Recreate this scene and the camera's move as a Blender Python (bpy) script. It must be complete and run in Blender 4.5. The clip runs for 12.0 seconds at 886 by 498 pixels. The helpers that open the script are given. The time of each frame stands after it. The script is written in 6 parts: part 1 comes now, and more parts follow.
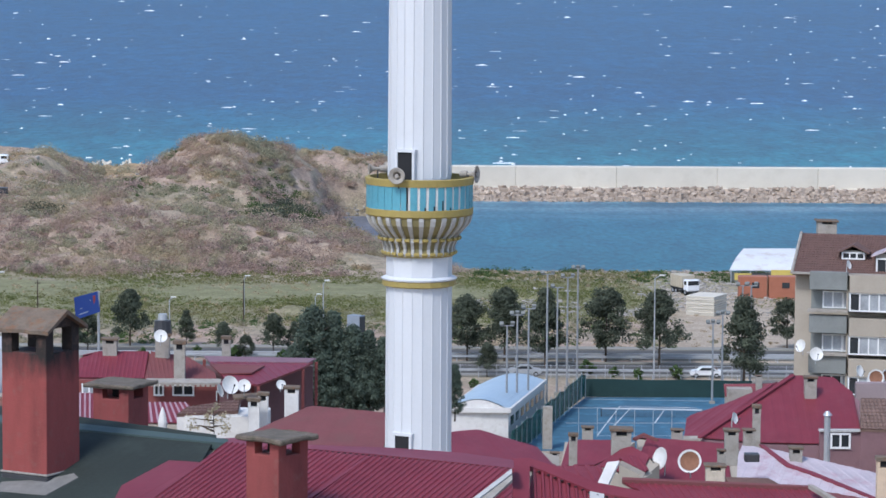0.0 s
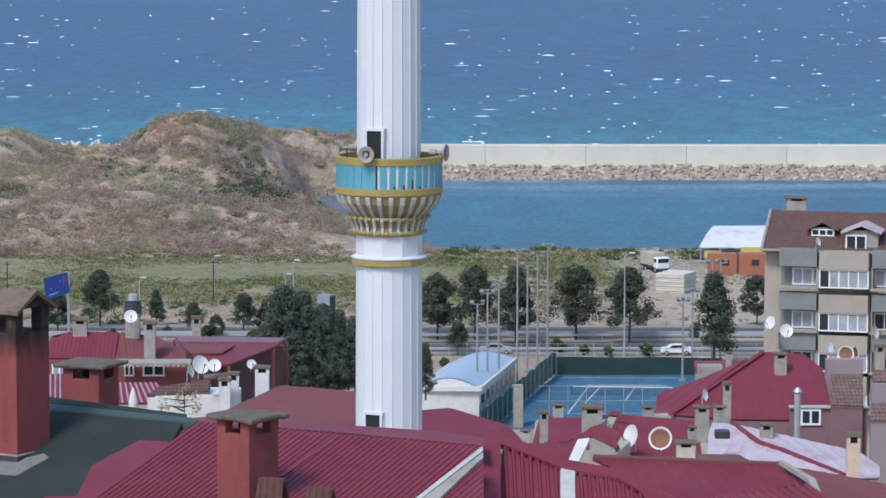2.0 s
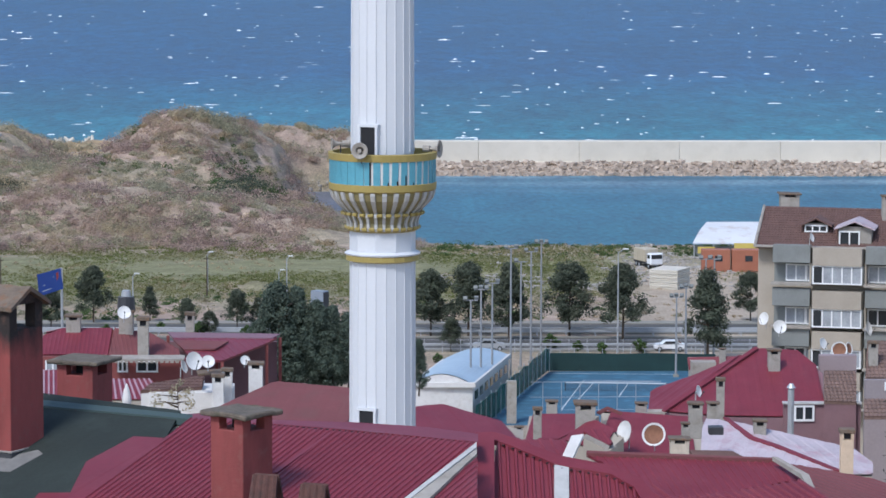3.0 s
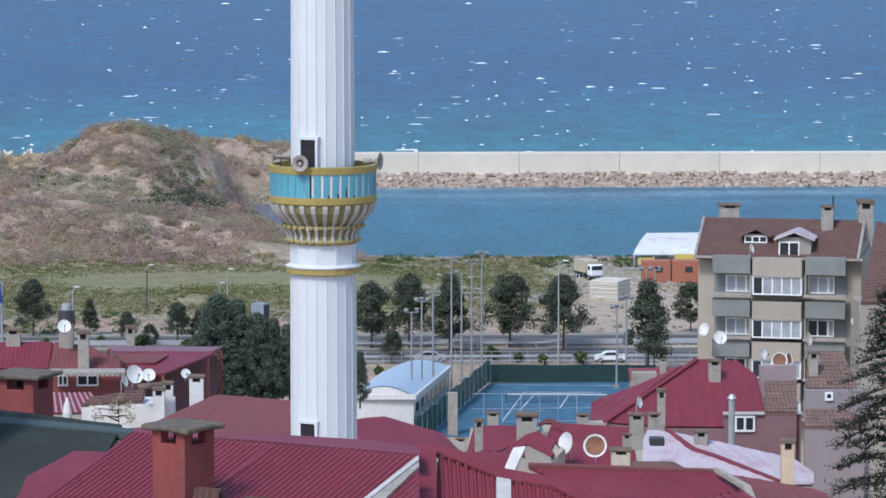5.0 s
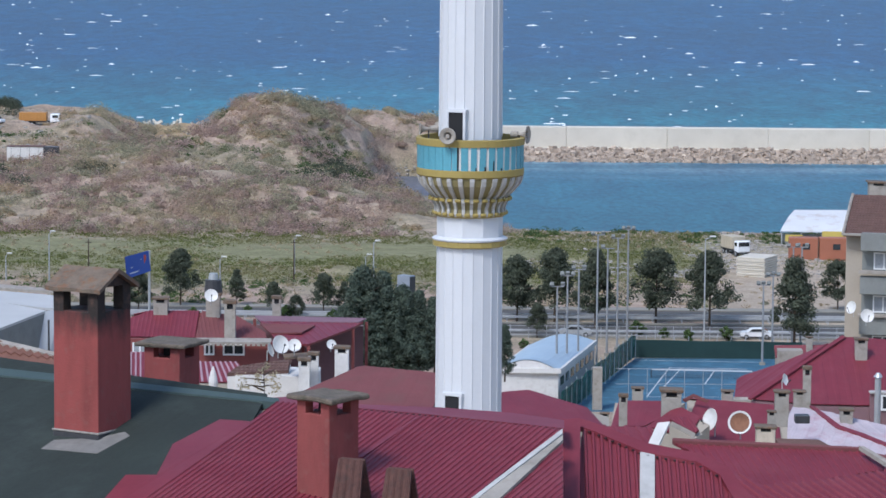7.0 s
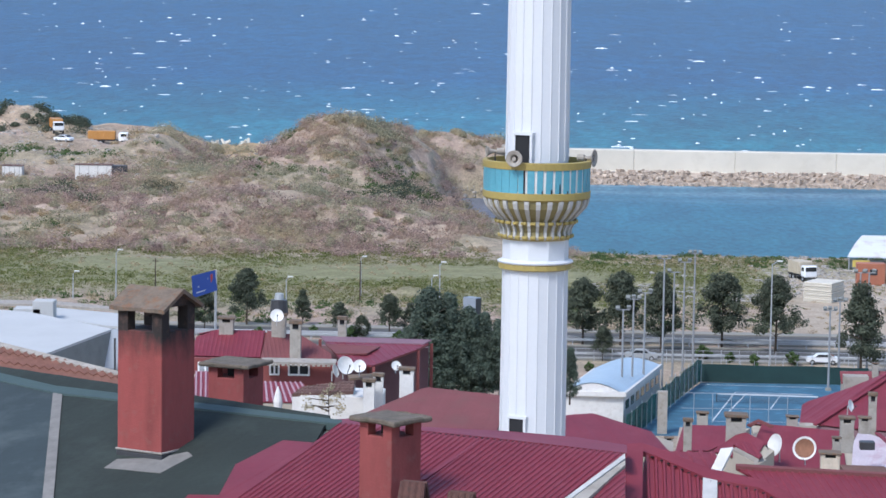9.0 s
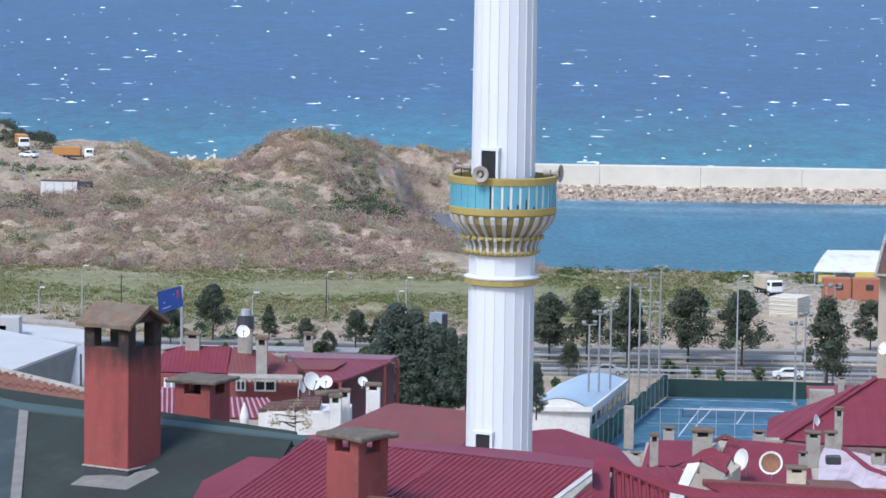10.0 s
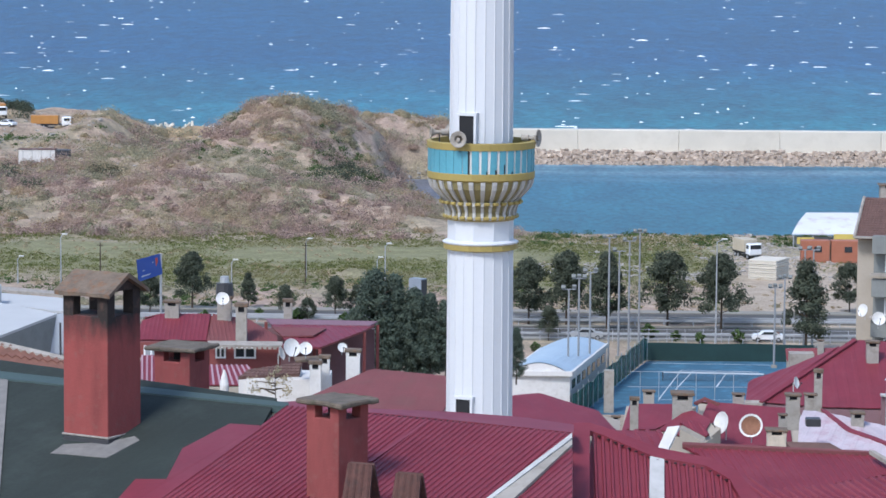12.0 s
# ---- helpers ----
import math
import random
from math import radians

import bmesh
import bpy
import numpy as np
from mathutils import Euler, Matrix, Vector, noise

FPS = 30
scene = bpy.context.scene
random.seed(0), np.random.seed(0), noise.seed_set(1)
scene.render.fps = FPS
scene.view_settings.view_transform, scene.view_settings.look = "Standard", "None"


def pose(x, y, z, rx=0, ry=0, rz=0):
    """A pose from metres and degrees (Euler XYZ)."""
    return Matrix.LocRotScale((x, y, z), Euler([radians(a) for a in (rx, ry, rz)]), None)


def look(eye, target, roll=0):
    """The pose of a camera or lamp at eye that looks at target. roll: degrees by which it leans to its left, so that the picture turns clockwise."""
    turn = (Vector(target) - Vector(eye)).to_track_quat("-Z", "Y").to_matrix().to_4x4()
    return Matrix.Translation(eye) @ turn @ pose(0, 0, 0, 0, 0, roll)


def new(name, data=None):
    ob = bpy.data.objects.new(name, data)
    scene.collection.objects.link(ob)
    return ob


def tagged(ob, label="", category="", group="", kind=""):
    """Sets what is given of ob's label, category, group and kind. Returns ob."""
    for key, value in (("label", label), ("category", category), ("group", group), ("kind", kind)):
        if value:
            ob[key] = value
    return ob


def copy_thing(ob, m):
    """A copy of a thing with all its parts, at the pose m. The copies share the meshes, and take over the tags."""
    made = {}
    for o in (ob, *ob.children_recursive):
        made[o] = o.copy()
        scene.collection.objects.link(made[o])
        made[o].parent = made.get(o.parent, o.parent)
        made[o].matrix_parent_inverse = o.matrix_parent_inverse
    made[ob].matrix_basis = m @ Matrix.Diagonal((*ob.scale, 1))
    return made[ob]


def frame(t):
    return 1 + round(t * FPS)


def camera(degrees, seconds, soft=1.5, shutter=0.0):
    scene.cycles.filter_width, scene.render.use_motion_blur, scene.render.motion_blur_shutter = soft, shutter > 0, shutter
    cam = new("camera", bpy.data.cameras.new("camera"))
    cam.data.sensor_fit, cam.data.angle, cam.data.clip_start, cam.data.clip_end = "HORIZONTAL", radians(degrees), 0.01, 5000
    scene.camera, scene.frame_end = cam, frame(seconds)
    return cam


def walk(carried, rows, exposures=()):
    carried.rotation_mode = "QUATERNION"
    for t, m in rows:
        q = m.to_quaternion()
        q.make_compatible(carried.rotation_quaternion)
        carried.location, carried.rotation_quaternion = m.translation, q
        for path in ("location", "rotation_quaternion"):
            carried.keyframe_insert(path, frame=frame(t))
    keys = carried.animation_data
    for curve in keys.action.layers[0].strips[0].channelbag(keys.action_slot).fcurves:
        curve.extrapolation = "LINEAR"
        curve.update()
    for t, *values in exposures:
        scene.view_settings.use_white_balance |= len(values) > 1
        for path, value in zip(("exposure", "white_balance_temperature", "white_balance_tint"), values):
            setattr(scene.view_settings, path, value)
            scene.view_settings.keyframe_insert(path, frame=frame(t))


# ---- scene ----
cam = camera(15.4, 12.0, soft=1.6)
ROWS = [
    (0, -0.000, 0.000, 61.000, 84.1803, -0.3482, 0.0355),
    (0.5, 0.007, 0.000, 61.001, 84.1944, -0.2764, -0.1545),
    (1, 0.009, 0.000, 61.005, 84.6452, -0.1286, -0.2933),
    (1.5, 0.006, 0.000, 60.996, 83.9304, -0.4000, -0.6053),
    (2, 0.004, 0.000, 60.986, 83.8141, -0.0973, -0.5201),
    (2.5, 0.012, 0.000, 60.986, 83.6775, -0.2800, -0.5283),
    (2.7, 0.007, 0.000, 60.987, 83.7696, -0.1400, -0.5547),
    (4.3, -0.019, 0.000, 61.000, 83.5067, -0.2904, -0.9126),
    (4.5, -0.014, 0.000, 61.001, 83.9010, -0.1589, -0.8208),
    (5, -0.017, 0.000, 61.001, 83.9543, 0.0056, -1.6971),
    (5.5, -0.017, 0.000, 61.001, 84.1365, -0.3325, -1.5525),
    (6, -0.011, 0.000, 61.007, 83.8758, -0.2895, -1.3873),
    (6.5, -0.015, 0.000, 61.000, 83.7291, -0.3980, -0.1568),
    (7, -0.015, 0.000, 60.994, 83.4818, -0.4294, 0.9273),
    (7.5, -0.023, 0.000, 60.996, 83.4973, -0.4477, 1.3517),
    (7.7, -0.031, 0.000, 61.002, 83.5248, -0.5926, 1.4132),
    (9.3, 0.025, 0.000, 61.021, 84.1229, -0.8533, 2.1906),
    (9.5, 0.008, 0.000, 61.032, 84.3255, -0.8342, 2.0460),
    (10, 0.013, 0.000, 61.020, 84.1263, -0.8087, 1.5460),
    (10.5, 0.004, 0.000, 61.024, 83.7932, -0.7797, 1.1466),
    (11, 0.016, 0.000, 61.021, 83.7555, -0.8982, 0.9950),
    (11.5, 0.011, 0.000, 61.016, 83.6516, -0.4108, 1.0797),
    (12, 0.020, 0.000, 61.019, 83.5273, -0.3865, 1.1300),
]
walk(cam, [(t, pose(x, y, z, rx, ry, rz)) for t, x, y, z, rx, ry, rz in ROWS],
     [(0, 0.42, 5780, 10), (2.5, 0.34, 5780, 10), (5.5, 0.42, 5780, 10), (7.5, 0.32, 5780, 10), (9.5, 0.66, 5780, 10), (12, 0.56, 5780, 10)])

# ---- light: hazy afternoon, soft sun from behind, a little to the left ----
SUN_EL, SUN_AZ = 50.0, 211.0   # azimuth from +y towards +x
world = bpy.data.worlds.new("sky")
scene.world = world
world.use_nodes = True
wn = world.node_tree.nodes
sky = wn.new("ShaderNodeTexSky")
sky.sky_type = "NISHITA"
sky.sun_disc = False
sky.sun_elevation, sky.sun_rotation = radians(SUN_EL), radians(SUN_AZ)
sky.dust_density = 1.5
wn["Background"].inputs["Strength"].default_value = 0.15
world.node_tree.links.new(sky.outputs[0], wn["Background"].inputs["Color"])
sun = bpy.data.lights.new("sun", "SUN")
sun.energy, sun.angle, sun.color = 2.05, radians(14.0), (1.0, 0.95, 0.88)
sun_ob = new("sun", sun)
sa, se = radians(SUN_AZ), radians(SUN_EL)
sun_ob.matrix_world = look((0, 0, 0), (-math.sin(sa) * math.cos(se), -math.cos(sa) * math.cos(se), -math.sin(se)))


# ---- materials ----
def ramp(nt, fac, stops):
    r = nt.nodes.new("ShaderNodeValToRGB")
    while len(r.color_ramp.elements) < len(stops):
        r.color_ramp.elements.new(0.5)
    for e, (p, c) in zip(r.color_ramp.elements, stops):
        e.position, e.color = p, (*c, 1)
    nt.links.new(fac, r.inputs[0])
    return r.outputs[0]


def mix(nt, fac, a, b, how="MIX"):
    m = nt.nodes.new("ShaderNodeMix")
    m.data_type, m.blend_type = "RGBA", how
    for sock, v in ((m.inputs[0], fac), (m.inputs[6], a), (m.inputs[7], b)):
        if hasattr(v, "links"):
            nt.links.new(v, sock)
        elif isinstance(v, (int, float)):
            sock.default_value = v
        else:
            sock.default_value = (*v, 1)
    return m.outputs[2]


def noise_tex(nt, coord, scale, detail=4, rough=0.55):
    n = nt.nodes.new("ShaderNodeTexNoise")
    n.inputs["Scale"].default_value, n.inputs["Detail"].default_value, n.inputs["Roughness"].default_value = scale, detail, rough
    nt.links.new(coord, n.inputs["Vector"])
    return n.outputs["Fac"]


def grad(nt, fac, lo, hi):
    m = nt.nodes.new("ShaderNodeMapRange")
    m.inputs[1].default_value, m.inputs[2].default_value = lo, hi
    nt.links.new(fac, m.inputs[0])
    return m.outputs[0]


def stretched(nt, coord, sx, sy, sz):
    m = nt.nodes.new("ShaderNodeMapping")
    m.inputs["Scale"].default_value = (sx, sy, sz)
    nt.links.new(coord, m.inputs["Vector"])
    return m.outputs[0]


def base_mat(name):
    m = bpy.data.materials.new(name)
    m.use_nodes = True
    nt = m.node_tree
    geo = nt.nodes.new("ShaderNodeNewGeometry")
    return m, nt, nt.nodes["Principled BSDF"], geo.outputs["Position"], geo


def surface(name, colour, rough=0.7, metal=0.0, spread=0.25, scale=0.6, fine=9.0, bump=0.15, stain=None, stain_amt=0.4, piece=0.0, streak=False):
    """Painted, plastered or metal surface with broad weathering and fine grain."""
    m, nt, bsdf, pos, geo = base_mat(name)
    big = noise_tex(nt, stretched(nt, pos, 1, 1, 0.25) if streak else pos, scale, 5)
    small = noise_tex(nt, pos, fine, 3)
    dark = tuple(c * (1 - spread) for c in colour)
    light = tuple(min(1, c * (1 + spread * 0.6)) for c in colour)
    col = ramp(nt, big, [(0.3, dark), (0.7, light)])
    col = mix(nt, 0.35, col, ramp(nt, small, [(0.3, dark), (0.7, light)]))
    if stain:
        col = mix(nt, ramp(nt, noise_tex(nt, pos, scale * 1.7, 6, 0.65), [(0.5, (0, 0, 0)), (0.72, (stain_amt,) * 3)]), col, stain)
    if piece:
        oi = nt.nodes.new("ShaderNodeObjectInfo")
        col = mix(nt, 1.0, col, ramp(nt, oi.outputs["Random"], [(0, (1 - piece,) * 3), (1, (1, 1, 1))]), "MULTIPLY")
    nt.links.new(col, bsdf.inputs["Base Color"])
    bsdf.inputs["Roughness"].default_value, bsdf.inputs["Metallic"].default_value = rough, metal
    if bump:
        b = nt.nodes.new("ShaderNodeBump")
        b.inputs["Strength"].default_value, b.inputs["Distance"].default_value = bump, 0.03
        nt.links.new(small, b.inputs["Height"])
        nt.links.new(b.outputs[0], bsdf.inputs["Normal"])
    return m


def water(name, near, far, y0, y1, wave, strength, patchy=1.0, calm=None):
    m, nt, bsdf, pos, geo = base_mat(name)
    sep = nt.nodes.new("ShaderNodeSeparateXYZ")
    nt.links.new(pos, sep.inputs[0])
    col = mix(nt, grad(nt, sep.outputs["Y"], y0, y1), near, far)
    patch = noise_tex(nt, stretched(nt, pos, 0.012 * patchy, 0.005 * patchy, 1), 1.0, 5, 0.6)
    if calm:
        # pale sky sheen on the still water, painted into the colour as streaks
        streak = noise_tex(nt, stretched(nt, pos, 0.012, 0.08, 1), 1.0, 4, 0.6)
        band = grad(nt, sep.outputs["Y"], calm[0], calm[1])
        # muddy shallows at the lagoon's head
        mud = grad(nt, sep.outputs["X"], -2, -14)
        col = mix(nt, mix(nt, mud, (0, 0, 0), grad(nt, sep.outputs["Y"], 610, 640)), col, (0.17, 0.175, 0.20))
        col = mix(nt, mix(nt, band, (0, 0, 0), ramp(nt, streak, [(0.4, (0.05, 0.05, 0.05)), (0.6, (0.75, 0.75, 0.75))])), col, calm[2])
    col = mix(nt, 1.0, col, ramp(nt, patch, [(0.3, (0.72, 0.74, 0.78)), (0.7, (1.1, 1.1, 1.1))]), "MULTIPLY")
    chop = noise_tex(nt, stretched(nt, pos, 0.5 * wave, 0.16 * wave, 1), 1.0, 4, 0.6)
    col = mix(nt, 1.0, col, ramp(nt, chop, [(0.35, (0.62, 0.65, 0.7)), (0.65, (1.2, 1.18, 1.15))]), "MULTIPLY")
    swell = noise_tex(nt, stretched(nt, pos, 0.07 * wave, 0.028 * wave, 1), 1.0, 5, 0.7)
    col = mix(nt, 1.0, col, ramp(nt, swell, [(0.35, (0.74, 0.78, 0.84)), (0.65, (1.16, 1.14, 1.1))]), "MULTIPLY")
    if not calm:
        ruffle = noise_tex(nt, stretched(nt, pos, 0.13, 0.040, 1), 1.0, 4, 0.65)
        col = mix(nt, 1.0, col, ramp(nt, ruffle, [(0.4, (0.66, 0.73, 0.78)), (0.62, (1.24, 1.2, 1.15))]), "MULTIPLY")
    nt.links.new(col, bsdf.inputs["Base Color"])
    bsdf.inputs["Roughness"].default_value = 0.35
    bsdf.inputs["Specular IOR Level"].default_value = 0.05
    b = nt.nodes.new("ShaderNodeBump")
    b.inputs["Strength"].default_value, b.inputs["Distance"].default_value = strength, 1.0
    nt.links.new(chop, b.inputs["Height"])
    nt.links.new(b.outputs[0], bsdf.inputs["Normal"])
    return m


SEA = water("sea_water", (0.026, 0.190, 0.225), (0.006, 0.068, 0.172), 755, 1150, 1.0, 0.5)
# the last argument places the painted sheen: from y, to y, pale colour
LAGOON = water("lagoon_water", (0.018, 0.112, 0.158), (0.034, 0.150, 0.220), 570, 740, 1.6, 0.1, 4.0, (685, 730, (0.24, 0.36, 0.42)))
FOAM = surface("foam", (0.85, 0.87, 0.88), 0.9, bump=0)
CONCRETE = surface("pale_concrete", (0.62, 0.57, 0.48), 0.9, spread=0.10, scale=0.15, stain=(0.45, 0.40, 0.32), stain_amt=0.3, piece=0.10)
WHITE = surface("white_minaret_panel", (0.60, 0.61, 0.63), 0.5, spread=0.05, scale=0.5, stain=(0.55, 0.55, 0.55), stain_amt=0.18, bump=0.04, streak=True)
GOLD = surface("gold_paint", (0.34, 0.26, 0.075), 0.6, spread=0.15, bump=0.05)
TURQ = surface("turquoise_panel", (0.10, 0.31, 0.385), 0.45, spread=0.2, bump=0.03)
BLACK = surface("dark_opening", (0.012, 0.012, 0.014), 0.8, bump=0)
RED = surface("red_sheet_metal", (0.175, 0.025, 0.037), 0.5, spread=0.18, scale=0.7, stain=(0.20, 0.05, 0.06), stain_amt=0.5, bump=0.05)
GREEN = surface("green_bitumen", (0.019, 0.026, 0.021), 0.95, spread=0.35, scale=0.6, fine=16, stain=(0.045, 0.058, 0.05), stain_amt=0.5)
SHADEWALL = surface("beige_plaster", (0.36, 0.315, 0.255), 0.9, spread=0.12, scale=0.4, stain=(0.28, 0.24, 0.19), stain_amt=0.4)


# ---- builders ----
def mesh_of(name, bm, mat):
    me = bpy.data.meshes.new(name)
    bm.to_mesh(me)
    bm.free()
    for m in mat if isinstance(mat, (list, tuple)) else (mat,):
        me.materials.append(m)
    return me


def thing(name, at, label, category, group="", kind="", rz=0.0):
    ob = new(name)
    ob.empty_display_size = 0.3
    ob.matrix_basis = pose(*at, 0, 0, rz)
    return tagged(ob, label, category, group, kind)


def part(name, bm, mat, parent, label="", local=True, kind=""):
    """Links a bmesh as one mesh under a thing; with local False the bmesh is in world places."""
    ob = new(name, mesh_of(name, bm, mat))
    ob.parent = parent
    if not local:
        m = parent.matrix_basis.inverted()
        if parent.parent:
            m = m @ parent.parent.matrix_basis.inverted()
        ob.data.transform(m)
    return tagged(ob, label, kind=kind)


def single(name, bm, mat, label, category, group="", kind="", at=(0, 0, 0), rz=0.0):
    ob = new(name, mesh_of(name, bm, mat))
    ob.matrix_basis = pose(*at, 0, 0, rz)
    return tagged(ob, label, category, group, kind)


def box(bm, c, s, rz=0.0, bevel=0.0, rx=0.0, ry=0.0):
    r = bmesh.ops.create_cube(bm, size=1.0, matrix=pose(*c, rx, ry, rz) @ Matrix.Diagonal((*s, 1)))
    if bevel:
        edges = list({e for v in r["verts"] for e in v.link_edges})
        bmesh.ops.bevel(bm, geom=edges, offset=bevel, segments=1, affect="EDGES")
    return bm


def tube(bm, a, b, r0, r1=None, n=8, caps=True):
    a, b = Vector(a), Vector(b)
    q = (b - a).to_track_quat("Z", "Y").to_matrix().to_4x4()
    bmesh.ops.create_cone(bm, cap_ends=caps, segments=n, radius1=r0, radius2=r0 if r1 is None else r1, depth=(b - a).length,
                          matrix=Matrix.Translation((a + b) / 2) @ q)
    return bm


def lathe(bm, profile, n=24, centre=(0, 0), turn=0.0, closed=True):
    """Turns a profile of (radius, height) round the upright through centre."""
    rings = []
    for r, z in profile:
        rings.append([bm.verts.new((centre[0] + r * math.cos(turn + 2 * math.pi * i / n), centre[1] + r * math.sin(turn + 2 * math.pi * i / n), z)) for i in range(n)])
    for a, b in zip(rings, rings[1:]):
        for i in range(n):
            bm.faces.new((a[i], a[(i + 1) % n], b[(i + 1) % n], b[i]))
    if closed:
        bm.faces.new(rings[0][::-1])
        bm.faces.new(rings[-1])
    return bm


def prism(bm, ring, down):
    """A slab: a flat polygon and its copy moved by the vector down."""
    top = [bm.verts.new(p) for p in ring]
    low = [bm.verts.new(Vector(p) + Vector(down)) for p in ring]
    bm.faces.new(top)
    bm.faces.new(low[::-1])
    for i in range(len(ring)):
        j = (i + 1) % len(ring)
        bm.faces.new((top[j], top[i], low[i], low[j]))
    bmesh.ops.recalc_face_normals(bm, faces=bm.faces[:])
    return bm


def body(bm, ring, z0, drop=0.1):
    """Walls: the footprint of a roof, from just under it to the ground."""
    top = [bm.verts.new((x, y, z - drop)) for x, y, z in ring]
    low = [bm.verts.new((x, y, z0)) for x, y, z in ring]
    bm.faces.new(top)
    bm.faces.new(low[::-1])
    for i in range(len(ring)):
        j = (i + 1) % len(ring)
        bm.faces.new((top[j], top[i], low[i], low[j]))
    bmesh.ops.recalc_face_normals(bm, faces=bm.faces[:])
    return bm


def sheet(bm, ring, pitch, height, kind="wave", thick=0.04, course=0.0, only=None):
    """A profiled metal sheet over a flat polygon: ribs run down the slope."""
    pts = [Vector(p) for p in ring]
    n = Vector((0, 0, 0))
    for i in range(len(pts)):
        n += pts[i].cross(pts[(i + 1) % len(pts)])
    n.normalize()
    if n.z < 0:
        n = -n
    down = (n * n.z - Vector((0, 0, 1)))
    down.normalize()
    along = down.cross(n)
    o = pts[0]
    flat = [((p - o).dot(along), (p - o).dot(-down)) for p in pts]
    s0, s1 = min(f[0] for f in flat), max(f[0] for f in flat)

    def span(s):
        ts = []
        for i in range(len(flat)):
            (a, b), (c, d) = flat[i], flat[(i + 1) % len(flat)]
            if abs(c - a) > 1e-6 and min(a, c) - 1e-6 <= s <= max(a, c) + 1e-6:
                ts.append(b + (d - b) * (s - a) / (c - a))
        return (min(ts), max(ts)) if ts else (0, 0)
    cuts = [(0, 0), (0.25, 0.5), (0.5, 1), (0.75, 0.5)] if kind == "wave" else [(0, 0), (0.55, 0), (0.65, 1), (0.9, 1)]
    samples = [(s0, 0.0)]
    for k in range(int((s1 - s0) / pitch) + 1):
        samples += [(s0 + (k + f) * pitch, h) for f, h in cuts if s0 < s0 + (k + f) * pitch < s1]
    samples.append((s1, 0.0))
    tlo, thi = min(f[1] for f in flat), max(f[1] for f in flat)
    bands = [(tlo, thi, 0.0)] if not course else [(tlo + k * course, tlo + (k + 1) * course + 0.02, 0.035) for k in range(int((thi - tlo) / course) + 1)]
    for b0, b1, lift in bands if only is None else bands[only:only + 1]:
        last = None
        for s, h in samples:
            t0, t1 = span(s)
            t0, t1 = max(t0, b0), min(t1, b1)
            if t1 - t0 < 1e-4:
                last = None
                continue
            now = [bm.verts.new(o + along * s - down * t + n * (h * height + up)) for t, up in ((t0, lift), (t1, 0.0))] + [bm.verts.new(o + along * s - down * t - n * thick) for t in (t0, t1)]
            if last:
                bm.faces.new((last[0], now[0], now[1], last[1]))
                bm.faces.new((last[2], last[3], now[3], now[2]))
                bm.faces.new((last[0], last[2], now[2], now[0]))
                bm.faces.new((last[1], now[1], now[3], last[3]))
            last = now
    bmesh.ops.recalc_face_normals(bm, faces=bm.faces[:])
    return bm


# ---- ground, sea ----
def smooth(a, b, x):
    t = min(1.0, max(0.0, (x - a) / (b - a)))
    return t * t * (3 - 2 * t)


def hump(x, y, cx, cy, rx, ry, h, p=1.0):
    return h * math.exp(-(((x - cx) / rx) ** 2 + ((y - cy) / ry) ** 2) ** p)


SLOPE = [(-60, 50), (0, 45), (50, 41), (110, 31), (143, 28), (195, 20), (240, 15), (300, 8), (350, 1.5), (372, 0), (6000, 0)]


def land(x, y):
    """Height of the ground."""
    for (a, za), (b, zb) in zip(SLOPE, SLOPE[1:]):
        if y <= b:
            z = za + (zb - za) * (y - a) / (b - a)
            break
    if y < 500:
        return z
    rough = noise.fractal(Vector((x * 0.09, y * 0.09, 3.1)), 1.0, 2.0, 5)
    broad = noise.fractal(Vector((x * 0.022, y * 0.022, 7.7)), 1.0, 2.0, 4)
    left = smooth(-4, -34, x + 0.12 * (y - 600) - 34 * smooth(655, 706, y))
    hill = hump(x, y, -47, 672, 13, 24, 10.6) + hump(x, y, -33, 692, 11, 18, 4.6) + hump(x, y, -24, 718, 20, 11, 6.2) + hump(x, y, -36, 688, 10, 16, 2.4) + hump(x, y, -86, 694, 6, 10, 2.6)
    hill += hump(x, y, -55, 590, 42, 18, 5.0) + hump(x, y, -60, 640, 30, 30, 4.0) + hump(x, y, -112, 580, 26, 14, 3.6)
    hill += 4.6 * smooth(-72, -90, x) * smooth(640, 690, y) + hump(x, y, -120, 726, 11, 9, 5.2)
    hill += 2.8 * smooth(570, 640, y) + 1.6 * broad * smooth(560, 590, y)
    z += left * hill * smooth(546, 566, y + 4 * broad) + rough * (0.25 + 1.2 * left * smooth(545, 565, y)) * smooth(500, 520, y)
    z += hump(x, y, -23.121, 501.709, 2.2, 2.4, 2.0) + hump(x, y, 16.05, 520, 5, 4, 1.2)
    # the shore of the lagoon and of the sea
    shore = 569 + 3.0 * broad + 80 * smooth(6, -24, x)
    sink = smooth(shore - 6, shore + 5, y) * smooth(-28, -20, x + 2 * rough) * (1 - smooth(693, 700, y) * smooth(-1, -9, x))
    z = z * (1 - sink) - 7.0 * sink
    return z - 14 * smooth(738, 752, y)


